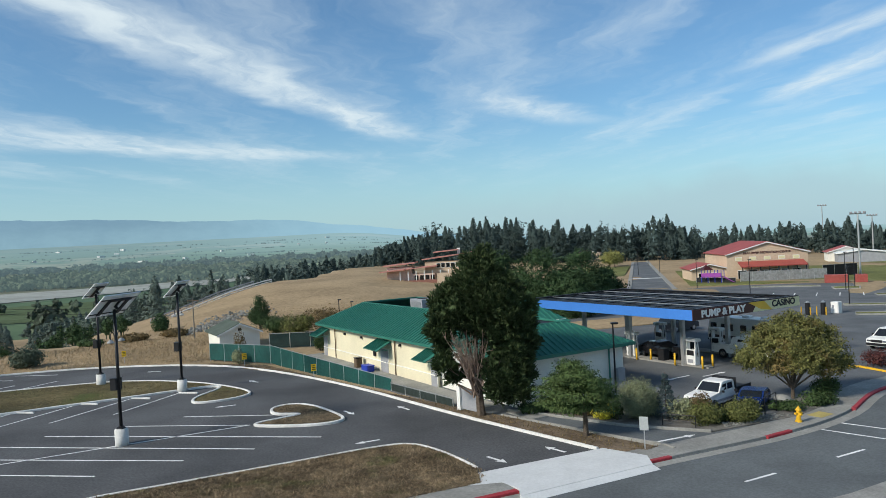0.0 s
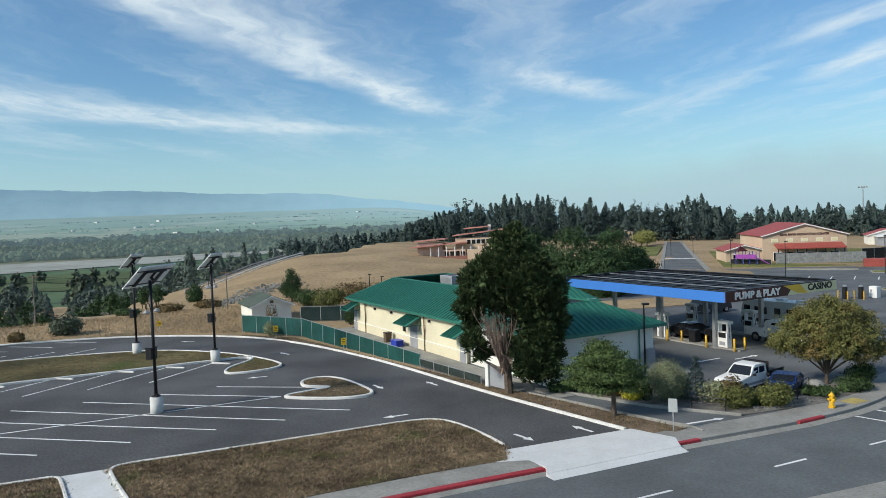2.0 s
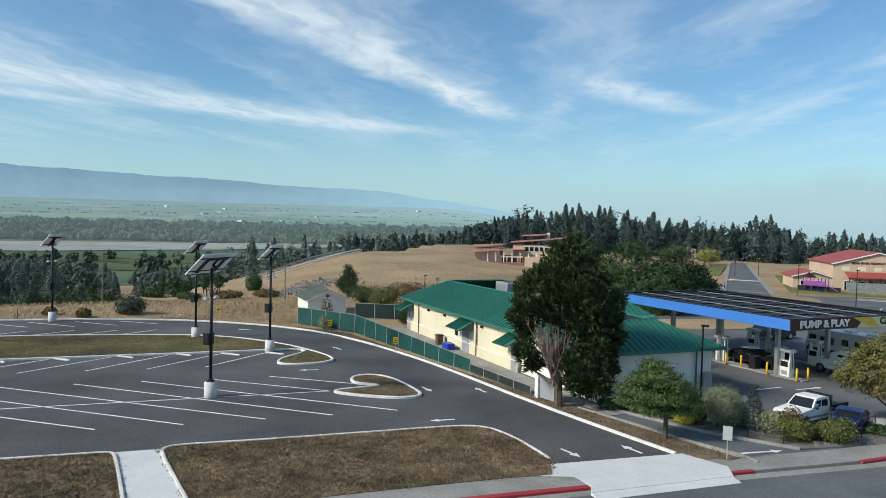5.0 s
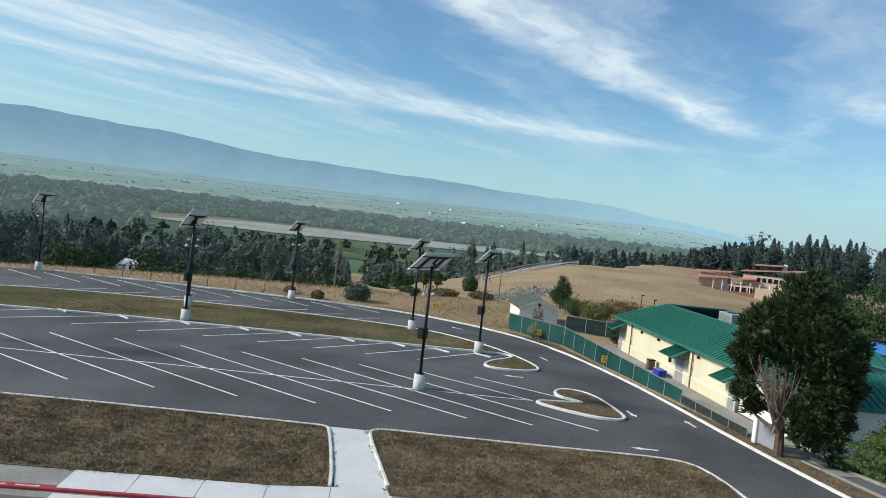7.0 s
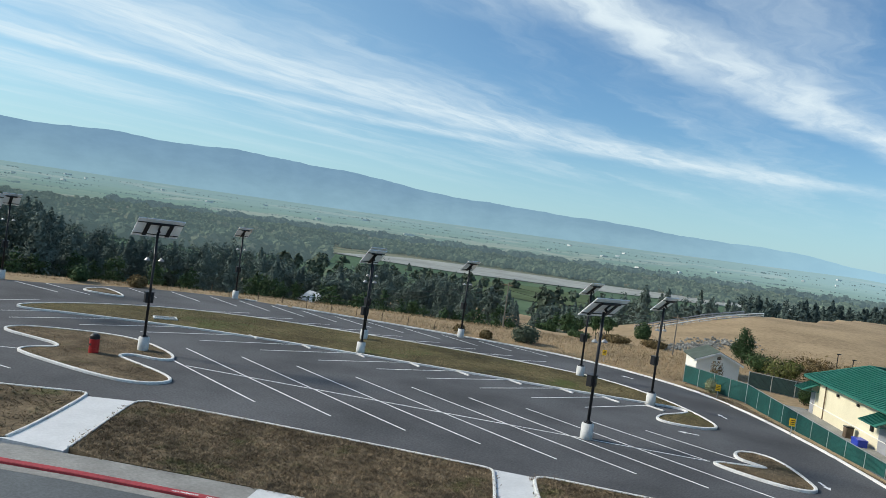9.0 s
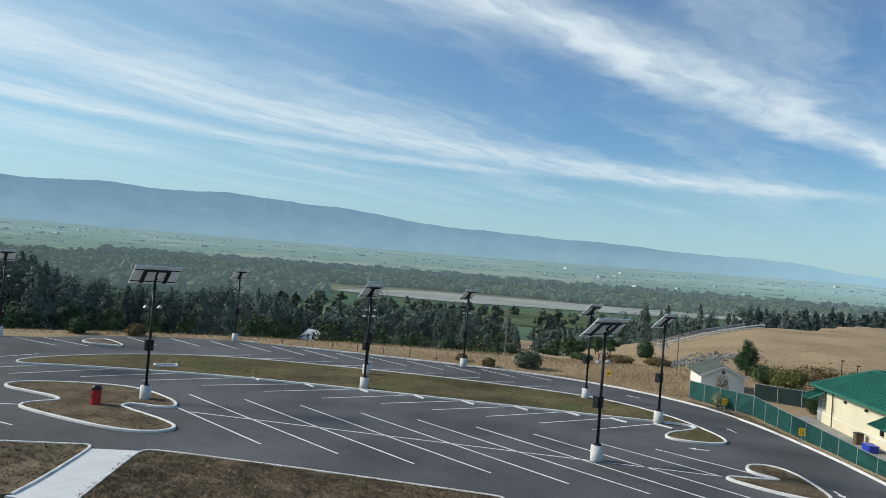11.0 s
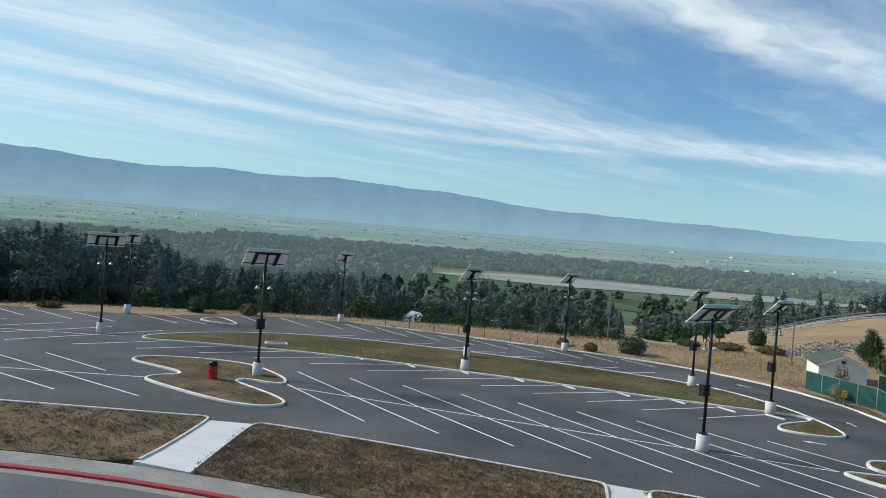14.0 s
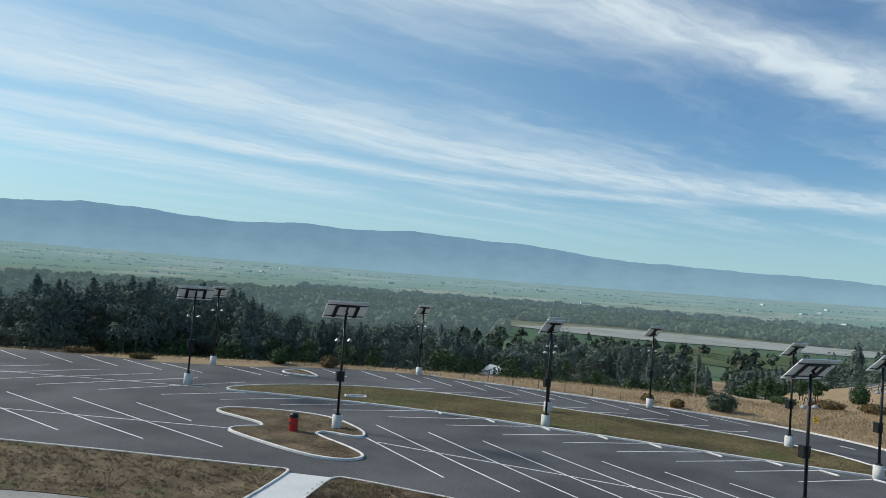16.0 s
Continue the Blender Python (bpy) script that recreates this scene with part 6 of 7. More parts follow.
vehicle("suv", ux, uy, STATION_V, "dark estate car beyond the pumps", SUV, 0.93, 0.16, 1.08, material("grey_car_paint", (0.03, 0.035, 0.045), 0.2, vary=0.03, spec=0.6), SUV_PANES, (1.4, -1.4), 0.36, ((1.17, 1.08), (0.58, 1.64)), ((-2.18, 1.12), (-1.93, 1.66)))
vehicle("suv", 38.6, 65.6, STATION_V + 180, "white SUV on the access road", SUV, 0.93, 0.16, 1.08, WHITE, SUV_PANES, (1.4, -1.4), 0.36, ((1.17, 1.08), (0.58, 1.64)), ((-2.18, 1.12), (-1.93, 1.66)))

RV_OUT = [(4.1, 0.45), (4.25, 0.9), (4.2, 1.6), (3.95, 2.75), (3.75, 3.25), (-4.2, 3.3), (-4.3, 3.2), (-4.3, 0.5)]
rx, ry = 27.9, 71.1
RV_WHITE = material("motorhome_shell", (0.78, 0.75, 0.68), 0.4, vary=0.06, scale=0.6)
rv = vehicle("motorhome", rx, ry, STATION_TURN + 180, "beige and brown motorhome beside the pumps", RV_OUT, 1.22, 0.0, 5.0, RV_WHITE,
             ([(3.85, 1.5), (3.72, 2.6), (2.9, 2.6), (2.9, 1.5)], [(2.3, 1.7), (2.3, 2.5), (0.6, 2.5), (0.6, 1.7)], [(-0.4, 1.8), (-0.4, 2.5), (-1.2, 2.5), (-1.2, 1.8)], [(-2.0, 1.7), (-2.0, 2.5), (-3.4, 2.5), (-3.4, 1.7)]), (2.6, -2.2), 0.45, ((4.19, 1.62), (3.97, 2.7)), None, category="motorhome",
             extras=[("skirt", box(bmesh.new(), (0, 0, 0.9), (8.3, 2.48, 0.45), 0.02), material("motorhome_skirt", (0.07, 0.04, 0.03), 0.5, vary=0.05)), ("roof_unit", box(bmesh.new(), (-0.5, 0, 3.42), (1.0, 0.8, 0.26), 0.05), WHITE), ("roof_unit", box(bmesh.new(), (-3.0, 0, 3.4), (0.9, 0.7, 0.22), 0.05), WHITE)])

rv.scale = (0.82, 0.82, 0.80)


def litter_bin(x, y, z, turn, mat, label, w=0.6, h=1.0):
    b = thing("litter_bin", x, y, z, turn, label, "bin")
    part("body", box(bmesh.new(), (0, 0, h * 0.45), (w, w, h * 0.9), 0.03), mat, b)
    part("lid", box(bmesh.new(), (0, 0, h * 0.95), (w + 0.06, w + 0.06, h * 0.1), 0.02), BLACK, b)


for s, r in ((-7.0, 4.1), (-9.6, 10.4), (-6.6, 5.6)):
    x, y = at_canopy(s, r)
    litter_bin(x, y, 0.0, STATION_TURN, BLACK, "black square bin on the pump island", 0.7, 1.15)
x, y = on_store(-13.6, -0.75)
litter_bin(x, y, 0.03, STATION_TURN, BROWN_WOOD, "brown square bin against the store wall", 0.6, 0.95)
x, y = on_store(-10.9, -1.0)
tub = thing("storage_tub", x, y, 0.04, STATION_TURN, "blue plastic tub beside the store door", "tub")
bm = box(bmesh.new(), (0, 0, 0.27), (1.25, 0.75, 0.54), 0.05)
part("body", bm, BLUE_BIN, tub)
part("rim", box(bmesh.new(), (0, 0, 0.55), (1.32, 0.82, 0.06), 0.02), BLUE_BIN, tub)
tagged(link("store_walk", prism(bmesh.new(), [on_store(-25.5, -0.02), on_store(-25.5, -2.6), on_store(1.0, -2.6), on_store(8.5, -2.0), on_store(8.5, -0.02)], -0.2, 0.045), CONCRETE), "grey concrete walk along the store", "footpath", kind="structure")
tagged(link("store_walk", prism(bmesh.new(), [on_store(10.75, -1.0), on_store(13.4, -1.0), on_store(13.4, 11.4), on_store(-8, 11.8), on_store(-8, 9.75), on_store(10.75, 9.75)], -0.2, 0.05), CONCRETE), "grey concrete walk in front of the store", "footpath", kind="structure")
for a, turn in (((17.1, 57.0), STATION_V + 180), ((20.2, 57.7), STATION_V), ((12.0, 40.6), STATION_V - 8)):
    arrow(*a, turn, 2.6, lot, 0.012)
tagged(link("kerb", strip(bmesh.new(), rounded([(11.3, 38.6), (11.0, 39.5), (9.8, 40.5), (8.3, 42.0), (5.2, 45.5), (2.9, 47.8)], False), 0.16, -0.2, 0.12), CONCRETE), "grey concrete kerb of the side drive", "kerb", kind="structure")
tagged(link("side_drive", prism(bmesh.new(), [(11.4, 38.7), (12.3, 39.7), (14.0, 41.0), (9.8, 43.4), (5.2, 47.5), (2.4, 49.2), (1.4, 48.9), (2.9, 47.6), (5.4, 45.2), (8.4, 42.0), (9.9, 40.6), (11.1, 39.6)], -0.3, 0.010), ROAD), "dark asphalt side drive", "side drive", kind="structure")
BED_PTS = [(14.2, 41.4), (9.9, 43.6), (5.3, 47.6), (3.4, 49.0), (5.6, 49.6), (9.0, 48.4), (11.6, 46.9), (13.4, 45.6), (15.2, 44.6), (19.3, 44.7), (22.0, 48.0), (24.5, 50.2), (26.4, 50.6), (23.4, 46.4), (20.0, 43.7), (17.0, 42.5)]
tagged(link("planting_bed", prism(bmesh.new(), BED_PTS, -0.3, 0.07), GRAVEL), "gravel planting bed with shrubs", "planting bed", kind="structure")
tagged(link("kerb", strip(bmesh.new(), BED_PTS[:4][::-1], 0.16, -0.2, 0.16), CONCRETE), "grey concrete edge of the planting bed", "kerb", kind="structure")
rng = np.random.default_rng(8)
bm = bmesh.new()
for x, y in grass_in(rng, [(15.2, 42.0), (17.0, 42.7), (20.0, 44.0), (19.0, 44.5), (17.0, 44.3), (15.4, 42.9)], 420):
    s = rng.uniform(0.05, 0.12)
    box(bm, (x, y, 0.08), (s, s, s * 0.7), turn=Euler(rng.uniform(0, 3, 3)).to_matrix().to_4x4())
tagged(link("bed_stones", bm, STONE), "grey stones scattered over the gravel bed", "stones", kind="stuff")
rock = thing("boulder", 20.6, 46.7, 0.0, 0, "pale rounded boulder beside the tree", "boulder")
bm = bmesh.new()
bmesh.ops.create_icosphere(bm, subdivisions=2, radius=0.6)
for v in bm.verts:
    v.co *= 1 + 0.25 * noise.noise(v.co * 1.5)
    v.co.z = v.co.z * 0.7 + 0.3
part("stone", bm, CONCRETE, rock, smooth=True)


def railing(a, b, z, h, label):
    (ax, ay), (bx, by) = a, b
    r = thing("handrail", ax, ay, z, math.degrees(math.atan2(by - ay, bx - ax)), label, "handrail")
    d = math.hypot(bx - ax, by - ay)
    for x in (0.0, d):
        part("post", rod(bmesh.new(), (x, 0, 0), (x, 0, h), 0.03, sides=8), BLACK, r)
    for q in (h, h * 0.55):
        part("rail", rod(bmesh.new(), (0, 0, q), (d, 0, q), 0.025, sides=8), BLACK, r)


railing((18.4, 44.2), (19.6, 45.4), 0.0, 1.15, "black steel handrail at the steps")
railing((12.0, 43.2), (13.6, 42.2), 0.0, 0.75, "low black steel rail beside the bed")

# hydrant, signs, post lights
hyd = thing("fire_hydrant", 19.6, 42.5, 0.05, 20, "yellow fire hydrant on the pavement", "fire hydrant")
bm = rod(bmesh.new(), (0, 0, 0), (0, 0, 0.10), 0.19, sides=14)
rod(bm, (0, 0, 0.1), (0, 0, 0.68), 0.13, 0.12, 14)
rod(bm, (0, 0, 0.66), (0, 0, 0.72), 0.17, sides=14)
rod(bm, (0, 0, 0.72), (0, 0, 0.86), 0.14, 0.05, 14)
rod(bm, (0, 0, 0.86), (0, 0, 0.92), 0.03, sides=6)
part("barrel", bm, YELLOW, hyd, smooth=False)
for d in ((0.24, 0, 0.5), (-0.24, 0, 0.5), (0, -0.24, 0.45)):
    part("outlet", rod(bmesh.new(), (0, 0, d[2]), d, 0.07, sides=10), YELLOW, hyd)
tagged(link("yellow_pad", prism(bmesh.new(), [(21.2, 43.1), (22.3, 43.8), (21.8, 44.6), (20.7, 43.9)], -0.1, 0.058), material("faded_yellow", (0.45, 0.36, 0.12), 0.8, vary=0.2)), "yellow tactile pad on the pavement", "tactile pad", kind="structure")


def sign(name, x, y, turn, w, h, top, mat, label, post=GALV, bars=None):
    s = thing(name, x, y, 0.0, turn, label, "sign")
    part("post", box(bmesh.new(), (0, 0.03, top / 2), (0.06, 0.05, top)), post, s)
    board = part("board", box(bmesh.new(), (0, 0, top - h / 2), (w, 0.02, h), 0.006), mat, s)
    for i in range(bars or 0):
        part("text_bar", box(bmesh.new(), (0, -0.014, top - h * (i + 1) / (bars + 1)), (w * 0.7, 0.006, h * 0.09)), BLACK, board)


sign("road_sign", 9.8, 38.75, -14, 0.46, 0.72, 1.75, material("sign_back", (0.50, 0.52, 0.50), 0.5, 0.3, vary=0.08), "blank grey back of a small road sign")
YSIGN = material("yellow_sign_board", (0.80, 0.50, 0.02), 0.5, vary=0.08)
for x, y in ((-20.9, 73.7), (-12.3, 64.6), (-36.0, 80.6)):
    sign("warning_sign", x, y, 20, 0.45, 0.62, 1.35, YSIGN, "small yellow notice board on a post", bars=3)


def post_light(x, y, z, h, label, head=True):
    p = thing("post_light", x, y, z, 0, label, "street lamp")
    part("pole", rod(bmesh.new(), (0, 0, -0.1), (0, 0, h), 0.07, 0.055, 8), BLACK, p)
    part("head", box(bmesh.new(), (0.12, 0, h + 0.06), (0.5, 0.34, 0.14), 0.03), BLACK, p)


post_light(11.4, 52.6, 0.05, 4.9, "slim dark post light before the store")
post_light(-17.3, 113.8, hz(-17.3, 113.8), 3.0, "dark post light on the slope")
post_light(-15.4, 113.8, hz(-15.4, 113.8), 2.6, "dark post light on the slope")
gate = thing("gate", 0.3, 50.0, 0.0, -50, "grey side gate with a white pillar", "gate")
part("pillar", box(bmesh.new(), (0, 0, 0.8), (0.34, 0.34, 1.7), 0.02), WHITE, gate, "white painted pillar")
part("leaf", box(bmesh.new(), (0.95, 0, 0.85), (1.5, 0.06, 1.45), 0.01), GREY, gate)
part("frame", box(bmesh.new(), (0.95, -0.05, 1.55), (1.6, 0.08, 0.07)), GALV, gate)


# ---- green slatted fence and shed ----
def fence_run(name, a, b, h, label, mat, gap=2.4, fall=0.0, z=0.0):
    (ax, ay), (bx, by) = a, b
    d = math.hypot(bx - ax, by - ay)
    f = thing(name, ax, ay, z, math.degrees(math.atan2(by - ay, bx - ax)), label, "fence")
    f.matrix_world = f.matrix_world @ pose(0, 0, 0, 0, fall, 0)
    n = max(1, round(d / gap))
    w = d / n
    for i in range(n + 1):
        part("post", rod(bmesh.new(), (i * w, 0, -0.2), (i * w, 0, h + 0.06), 0.04, sides=8), GALV, f)
    part("top_rail", rod(bmesh.new(), (0, 0, h), (d, 0, h), 0.028, sides=6), GALV, f)
    for i in range(n):
        p = part("panel", box(bmesh.new(), ((i + 0.5) * w, 0, h * 0.5), (w - 0.1, 0.03, h - 0.1)), mat, f)
        bm = bmesh.new()
        m = int((w - 0.1) / 0.12)
        for j in range(m):
            box(bm, ((i * w + 0.1 + j * 0.12), -0.02, h * 0.5), (0.07, 0.02, h - 0.12))
        tagged(part("slats", bm, mat, p), kind="stuff")


fence_run("fence", (-26.2, 79.4), (-18.6, 75.0), 1.85, "chain-link fence with dark green privacy slats", GREEN_FENCE)
fence_run("fence", (-18.6, 75.0), (-5.0, 57.9), 1.85, "chain-link fence with dark green privacy slats", GREEN_FENCE, fall=2.3)
fence_run("fence", (-21.5, 86.6), (-11.8, 86.0), 1.7, "dark green slatted fence behind the store", material("dark_slats", (0.012, 0.035, 0.032), 0.6, vary=0.2))
fence_run("low_fence", (-5.0, 57.8), (-0.2, 50.9), 0.62, "low grey chain-link fence down the slope", material("mesh_grey", (0.035, 0.05, 0.045), 0.6, vary=0.3, scale=3))


def gable_house(name, x, y, z, turn, w, d, h, rise, wall, roof, label, category, over=0.35, windows=()):
    """A house with its ridge along local y; w across the gable."""
    g = thing(name, x, y, z, turn, label, category)
    bm = bmesh.new()
    a = [(0, -0.6), (w, -0.6), (w, h), (w / 2, h + rise), (0, h)]
    side_prism(bm, a, 0, d)
    part("wall", bm, wall, g)
    slope = rise / (w / 2)
    for e in (0, 1):
        bm = bmesh.new()
        lo, hi = (-over, h - slope * over), (w / 2, h + rise)
        pts = [(lo[0], lo[1] + 0.02), (hi[0], hi[1] + 0.02), (hi[0], hi[1] + 0.16), (lo[0], lo[1] + 0.16)]
        if e:
            pts = [(w - p[0], p[1]) for p in pts]
        side_prism(bm, pts, -over, d + over)
        part("roof", bm, roof, g)
    for e in (0, 1):
        bm = bmesh.new()
        pts = [(-over, h - slope * over - 0.12), (w / 2, h + rise - 0.12), (w / 2, h + rise + 0.1), (-over, h - slope * over + 0.1)]
        if e:
            pts = [(w - p[0], p[1]) for p in pts]
        side_prism(bm, pts, -over - 0.05, -over - 0.005)
        part("barge_board", bm, WHITE, g)
    for wx, wz, ww, wh in windows:
        win = part("window", box(bmesh.new(), (wx, -0.03, wz), (ww, 0.08, wh)), GLASS_DARK, g)
        part("frame", box(bmesh.new(), (wx, -0.01, wz), (ww + 0.14, 0.06, wh + 0.14)), WHITE, win)
    return g


SHED_ROOF = material("mossy_shingle", (0.075, 0.098, 0.078), 0.9, vary=0.25, scale=0.6, fine=8)
gable_house("shed", -27.6, 87.4, -0.1, 30, 4.8, 6.0, 1.9, 1.05, PALE, SHED_ROOF, "small white shed with mossy grey gable roof", "shed", windows=((2.4, 2.3, 0.4, 0.35),))


# ---- car park furniture ----
can = thing("litter_drum", -51.3, 28.0, 0.1, 0, "red steel drum with black dome lid", "bin")
bm = rod(bmesh.new(), (0, 0, 0), (0, 0, 1.0), 0.34, sides=20)
for z in (0.3, 0.65, 0.97):
    rod(bm, (0, 0, z - 0.025), (0, 0, z + 0.025), 0.36, sides=20)
part("drum", bm, RED_BARREL, can)
bm = rod(bmesh.new(), (0, 0, 1.0), (0, 0, 1.22), 0.35, sides=20)
rod(bm, (0, 0, 1.22), (0, 0, 1.36), 0.35, 0.2, 20)
part("lid", bm, BLACK, can)
part("label_bar", box(bmesh.new(), (0.06, -0.345, 0.62), (0.3, 0.02, 0.14)), BLACK, can)
grate = thing("drain_inlet", -64.6, 42.0, 0.1, 62, "white concrete frame of a drain inlet", "drain")
bm = bmesh.new()
for c, s in (((0, 0.55, 0.06), (2.2, 0.16, 0.16)), ((0, -0.55, 0.06), (2.2, 0.16, 0.16)), ((1.02, 0, 0.06), (0.16, 0.94, 0.16)), ((-1.02, 0, 0.06), (0.16, 0.94, 0.16))):
    box(bm, c, s, 0.02)
part("frame", bm, KERB, grate)
bm = bmesh.new()
for i in range(9):
    box(bm, (-0.88 + 0.22 * i, 0, 0.03), (0.05, 0.94, 0.05))
part("grating", bm, BLACK, grate)


def kerb_words(text, s0, size):
    """Stencilled words on the street face of the red kerb."""
    pts, run = red, 0.0
    for a, b in zip(pts, pts[1:]):
        d = math.hypot(b[0] - a[0], b[1] - a[1])
        if run + d > s0:
            f = (s0 - run) / d
            x, y = a[0] + (b[0] - a[0]) * f, a[1] + (b[1] - a[1]) * f
            ang = math.atan2(b[1] - a[1], b[0] - a[0]) + math.pi
            break
        run += d
    ob = letters(text, size, PAINT, None, Matrix.Identity(4), 0.002)
    tagged(ob, "white stencilled words on the red kerb", "lettering")
    ob.matrix_world = pose(x + math.sin(ang) * 0.07, y - math.cos(ang) * 0.07, 0.064, 0, 0, math.degrees(ang))


kerb_words("FIRE LANE", 30.4, 0.19)
kerb_words("NO PARKING", 31.75, 0.19)
kerb_words("FIRE LANE", 9.3, 0.19)

# fence posts at the field edge, utility poles and wires
posts = [(-50.0 - 3.2 * i, 77.4 - 1.42 * i) for i in range(12)]
for x, y in posts:
    t = thing("fence_post", x, y, hz(x, y), 0, "weathered wooden fence post in dry grass", "fence post", "posts along the field")
    part("post", rod(bmesh.new(), (0, 0, -0.2), (0, 0, 1.05), 0.055, 0.05, 6), BROWN_WOOD, t)
UTIL = [(-57.3, 92.0, 6.6), (-35.3, 101.0, 5.6)]
for x, y, h in UTIL:
    t = thing("utility_pole", x, y, hz(x, y), 0, "weathered wooden utility pole with wires", "utility pole", "utility poles")
    part("pole", rod(bmesh.new(), (0, 0, -0.5), (0, 0, h), 0.10, 0.07, 8), material("weathered_pole", (0.20, 0.18, 0.15), 0.9, vary=0.2), t)
    part("crossarm", box(bmesh.new(), (0, 0, h - 0.4), (1.6, 0.1, 0.12)), BROWN_WOOD, t)


def wire(a, b, sag):
    c = bmesh.new()
    a, b = Vector(a), Vector(b)
    pts = [a.lerp(b, i / 12) - Vector((0, 0, sag * 4 * (i / 12) * (1 - i / 12))) for i in range(13)]
    for p, q in zip(pts, pts[1:]):
        rod(c, tuple(p), tuple(q), 0.022, sides=4)
    tagged(link("overhead_wire", c, RUBBER), "thin black overhead power line", "wire", "overhead wires")


for dz in (0.0, -0.7):
    wire((-57.3, 92.0, hz(-57.3, 92.0) + 6.2 + dz), (-35.3, 101.0, hz(-35.3, 101.0) + 5.2 + dz), 0.5)
    wire((-57.3, 92.0, hz(-57.3, 92.0) + 6.2 + dz), (-118.0, 75.0, -6.0 + dz), 0.8)

# white-roofed house among the pines
x, y = polar(46.6, 150.0)
gable_house("cottage", x, y, hz(x, y) + 0.4, 75, 4.5, 6.0, 2.2, 1.6, BROWN_WOOD, GALV, "small brown cottage with pale metal roof below the brink", "house")

# two long pale rails on posts up the shoulder of the slope
for k, (dx, mat) in enumerate(((0.0, GREY), (2.2, WHITE))):
    t = thing("guard_rail", -62.0 + dx, 152.0, hz(-62.0 + dx, 152.0), 0, "long low rail on posts up the slope", "guard rail", "rails on the slope")
    last = None
    for i in range(14):
        x, y = dx - 0.0 + 1.05 * i, 2.3 * i
        z = hz(-62.0 + x, 152.0 + y) - hz(-62.0 + dx, 152.0)
        part("post", rod(bmesh.new(), (x, y, z - 0.3), (x, y, z + 1.0), 0.09, sides=6), GREY, t)
        if last:
            bm = rod(bmesh.new(), last, (x, y, z + 1.0), 0.14, sides=6)
            rod(bm, (last[0], last[1], last[2] - 0.5), (x, y, z + 0.5), 0.10, sides=6)
            part("rail", bm, mat, t)
        last = (x, y, z + 1.0)

# ---- recreation centre, far car park and the road beyond ----
tagged(link("far_road", prism(bmesh.new(), [(30.9, 128.0), (38.2, 125.0), (42.5, 144.2), (64.4, 241.2), (69.4, 263.0), (65.2, 263.0), (60.4, 244.3), (35.7, 147.0)], -0.2, 0.03), OLD_ASPHALT), "straight grey road running to the trees", "road", kind="structure")
for line in ([(33.6, 140.0), (35.2, 147.0), (59.9, 244.3), (64.7, 263.0)], [(41.9, 139.0), (43.0, 144.2), (64.9, 241.2), (69.9, 263.0)]):
    tagged(link("kerb", strip(bmesh.new(), line, 0.9, -0.2, 0.14), CONCRETE), "pale concrete kerb of the far road", "kerb", kind="structure")
tagged(link("cross_walk", prism(bmesh.new(), [(42.6, 174.6), (49.6, 171.6), (50.1, 173.6), (43.1, 176.6)], -0.1, 0.05), NEW_CONCRETE), "pale concrete crossing of the far road", "crossing", kind="structure")
tagged(link("far_car_park", prism(bmesh.new(), [(44.0, 92.0), (90.0, 98.0), (130.0, 120.0), (112.0, 140.0), (74.0, 130.0), (66.0, 137.0), (54.0, 140.0), (46.0, 128.0), (40.0, 112.0)], -0.2, 0.02), OLD_ASPHALT), "grey far car park with pale islands", "car park", kind="structure")
GREEN_LAWN = material("green_lawn", (0.16, 0.17, 0.06), 0.95, vary=0.3, scale=0.1, fine=12, other=(0.26, 0.20, 0.09), patch=0.05, spec=0.1)
tagged(link("far_lawn", prism(bmesh.new(), [(47.0, 146.0), (66.0, 140.0), (75.0, 132.0), (150.0, 142.0), (150.0, 205.0), (92.0, 190.0), (72.0, 210.0), (64.0, 215.0)], -0.2, 0.0), GREEN_LAWN), "patchy green and tan lawn round the hall", "lawn", kind="structure")
tagged(link("far_lawn", prism(bmesh.new(), [(30.0, 132.0), (34.6, 140.0), (34.9, 155.0), (57.5, 238.0), (40.0, 240.0), (26.0, 160.0)], -0.2, 0.0), GREEN_LAWN), "patchy green lawn beside the far road", "lawn", kind="structure")
for pts in ([(63.0, 122.5), (66.5, 121.2), (68.6, 125.0), (64.6, 126.4)], [(62.5, 109.2), (70.0, 106.5), (71.0, 109.0), (63.4, 111.6)], [(52.0, 98.6), (60.0, 95.6), (60.6, 97.2), (52.6, 100.2)], [(48.0, 88.5), (60.0, 84.0), (60.6, 86.4), (49.0, 90.4)], [(54.0, 134.0), (64.0, 129.0), (64.4, 130.6), (54.6, 135.4)], [(71.0, 118.0), (82.0, 114.4), (82.6, 116.0), (71.6, 119.8)]):
    tagged(link("island", prism(bmesh.new(), pts, -0.1, 0.13), GREEN_LAWN), "kerbed planting island of the far car park", "island", kind="structure")
    tagged(link("kerb", strip(bmesh.new(), pts, 0.35, -0.1, 0.17, True), CONCRETE), "pale concrete kerb of a planting island", "kerb", kind="structure")
for i in range(9):
    stripe((74.0 + 3.2 * i, 120.5 + 1.2 * i), (76.6 + 3.2 * i, 115.4 + 1.2 * i), 0.14, 0.026)
    stripe((50.0 + 2.8 * i, 116.5 - 1.5 * i), (52.4 + 2.8 * i, 121.0 - 1.5 * i), 0.14, 0.026)

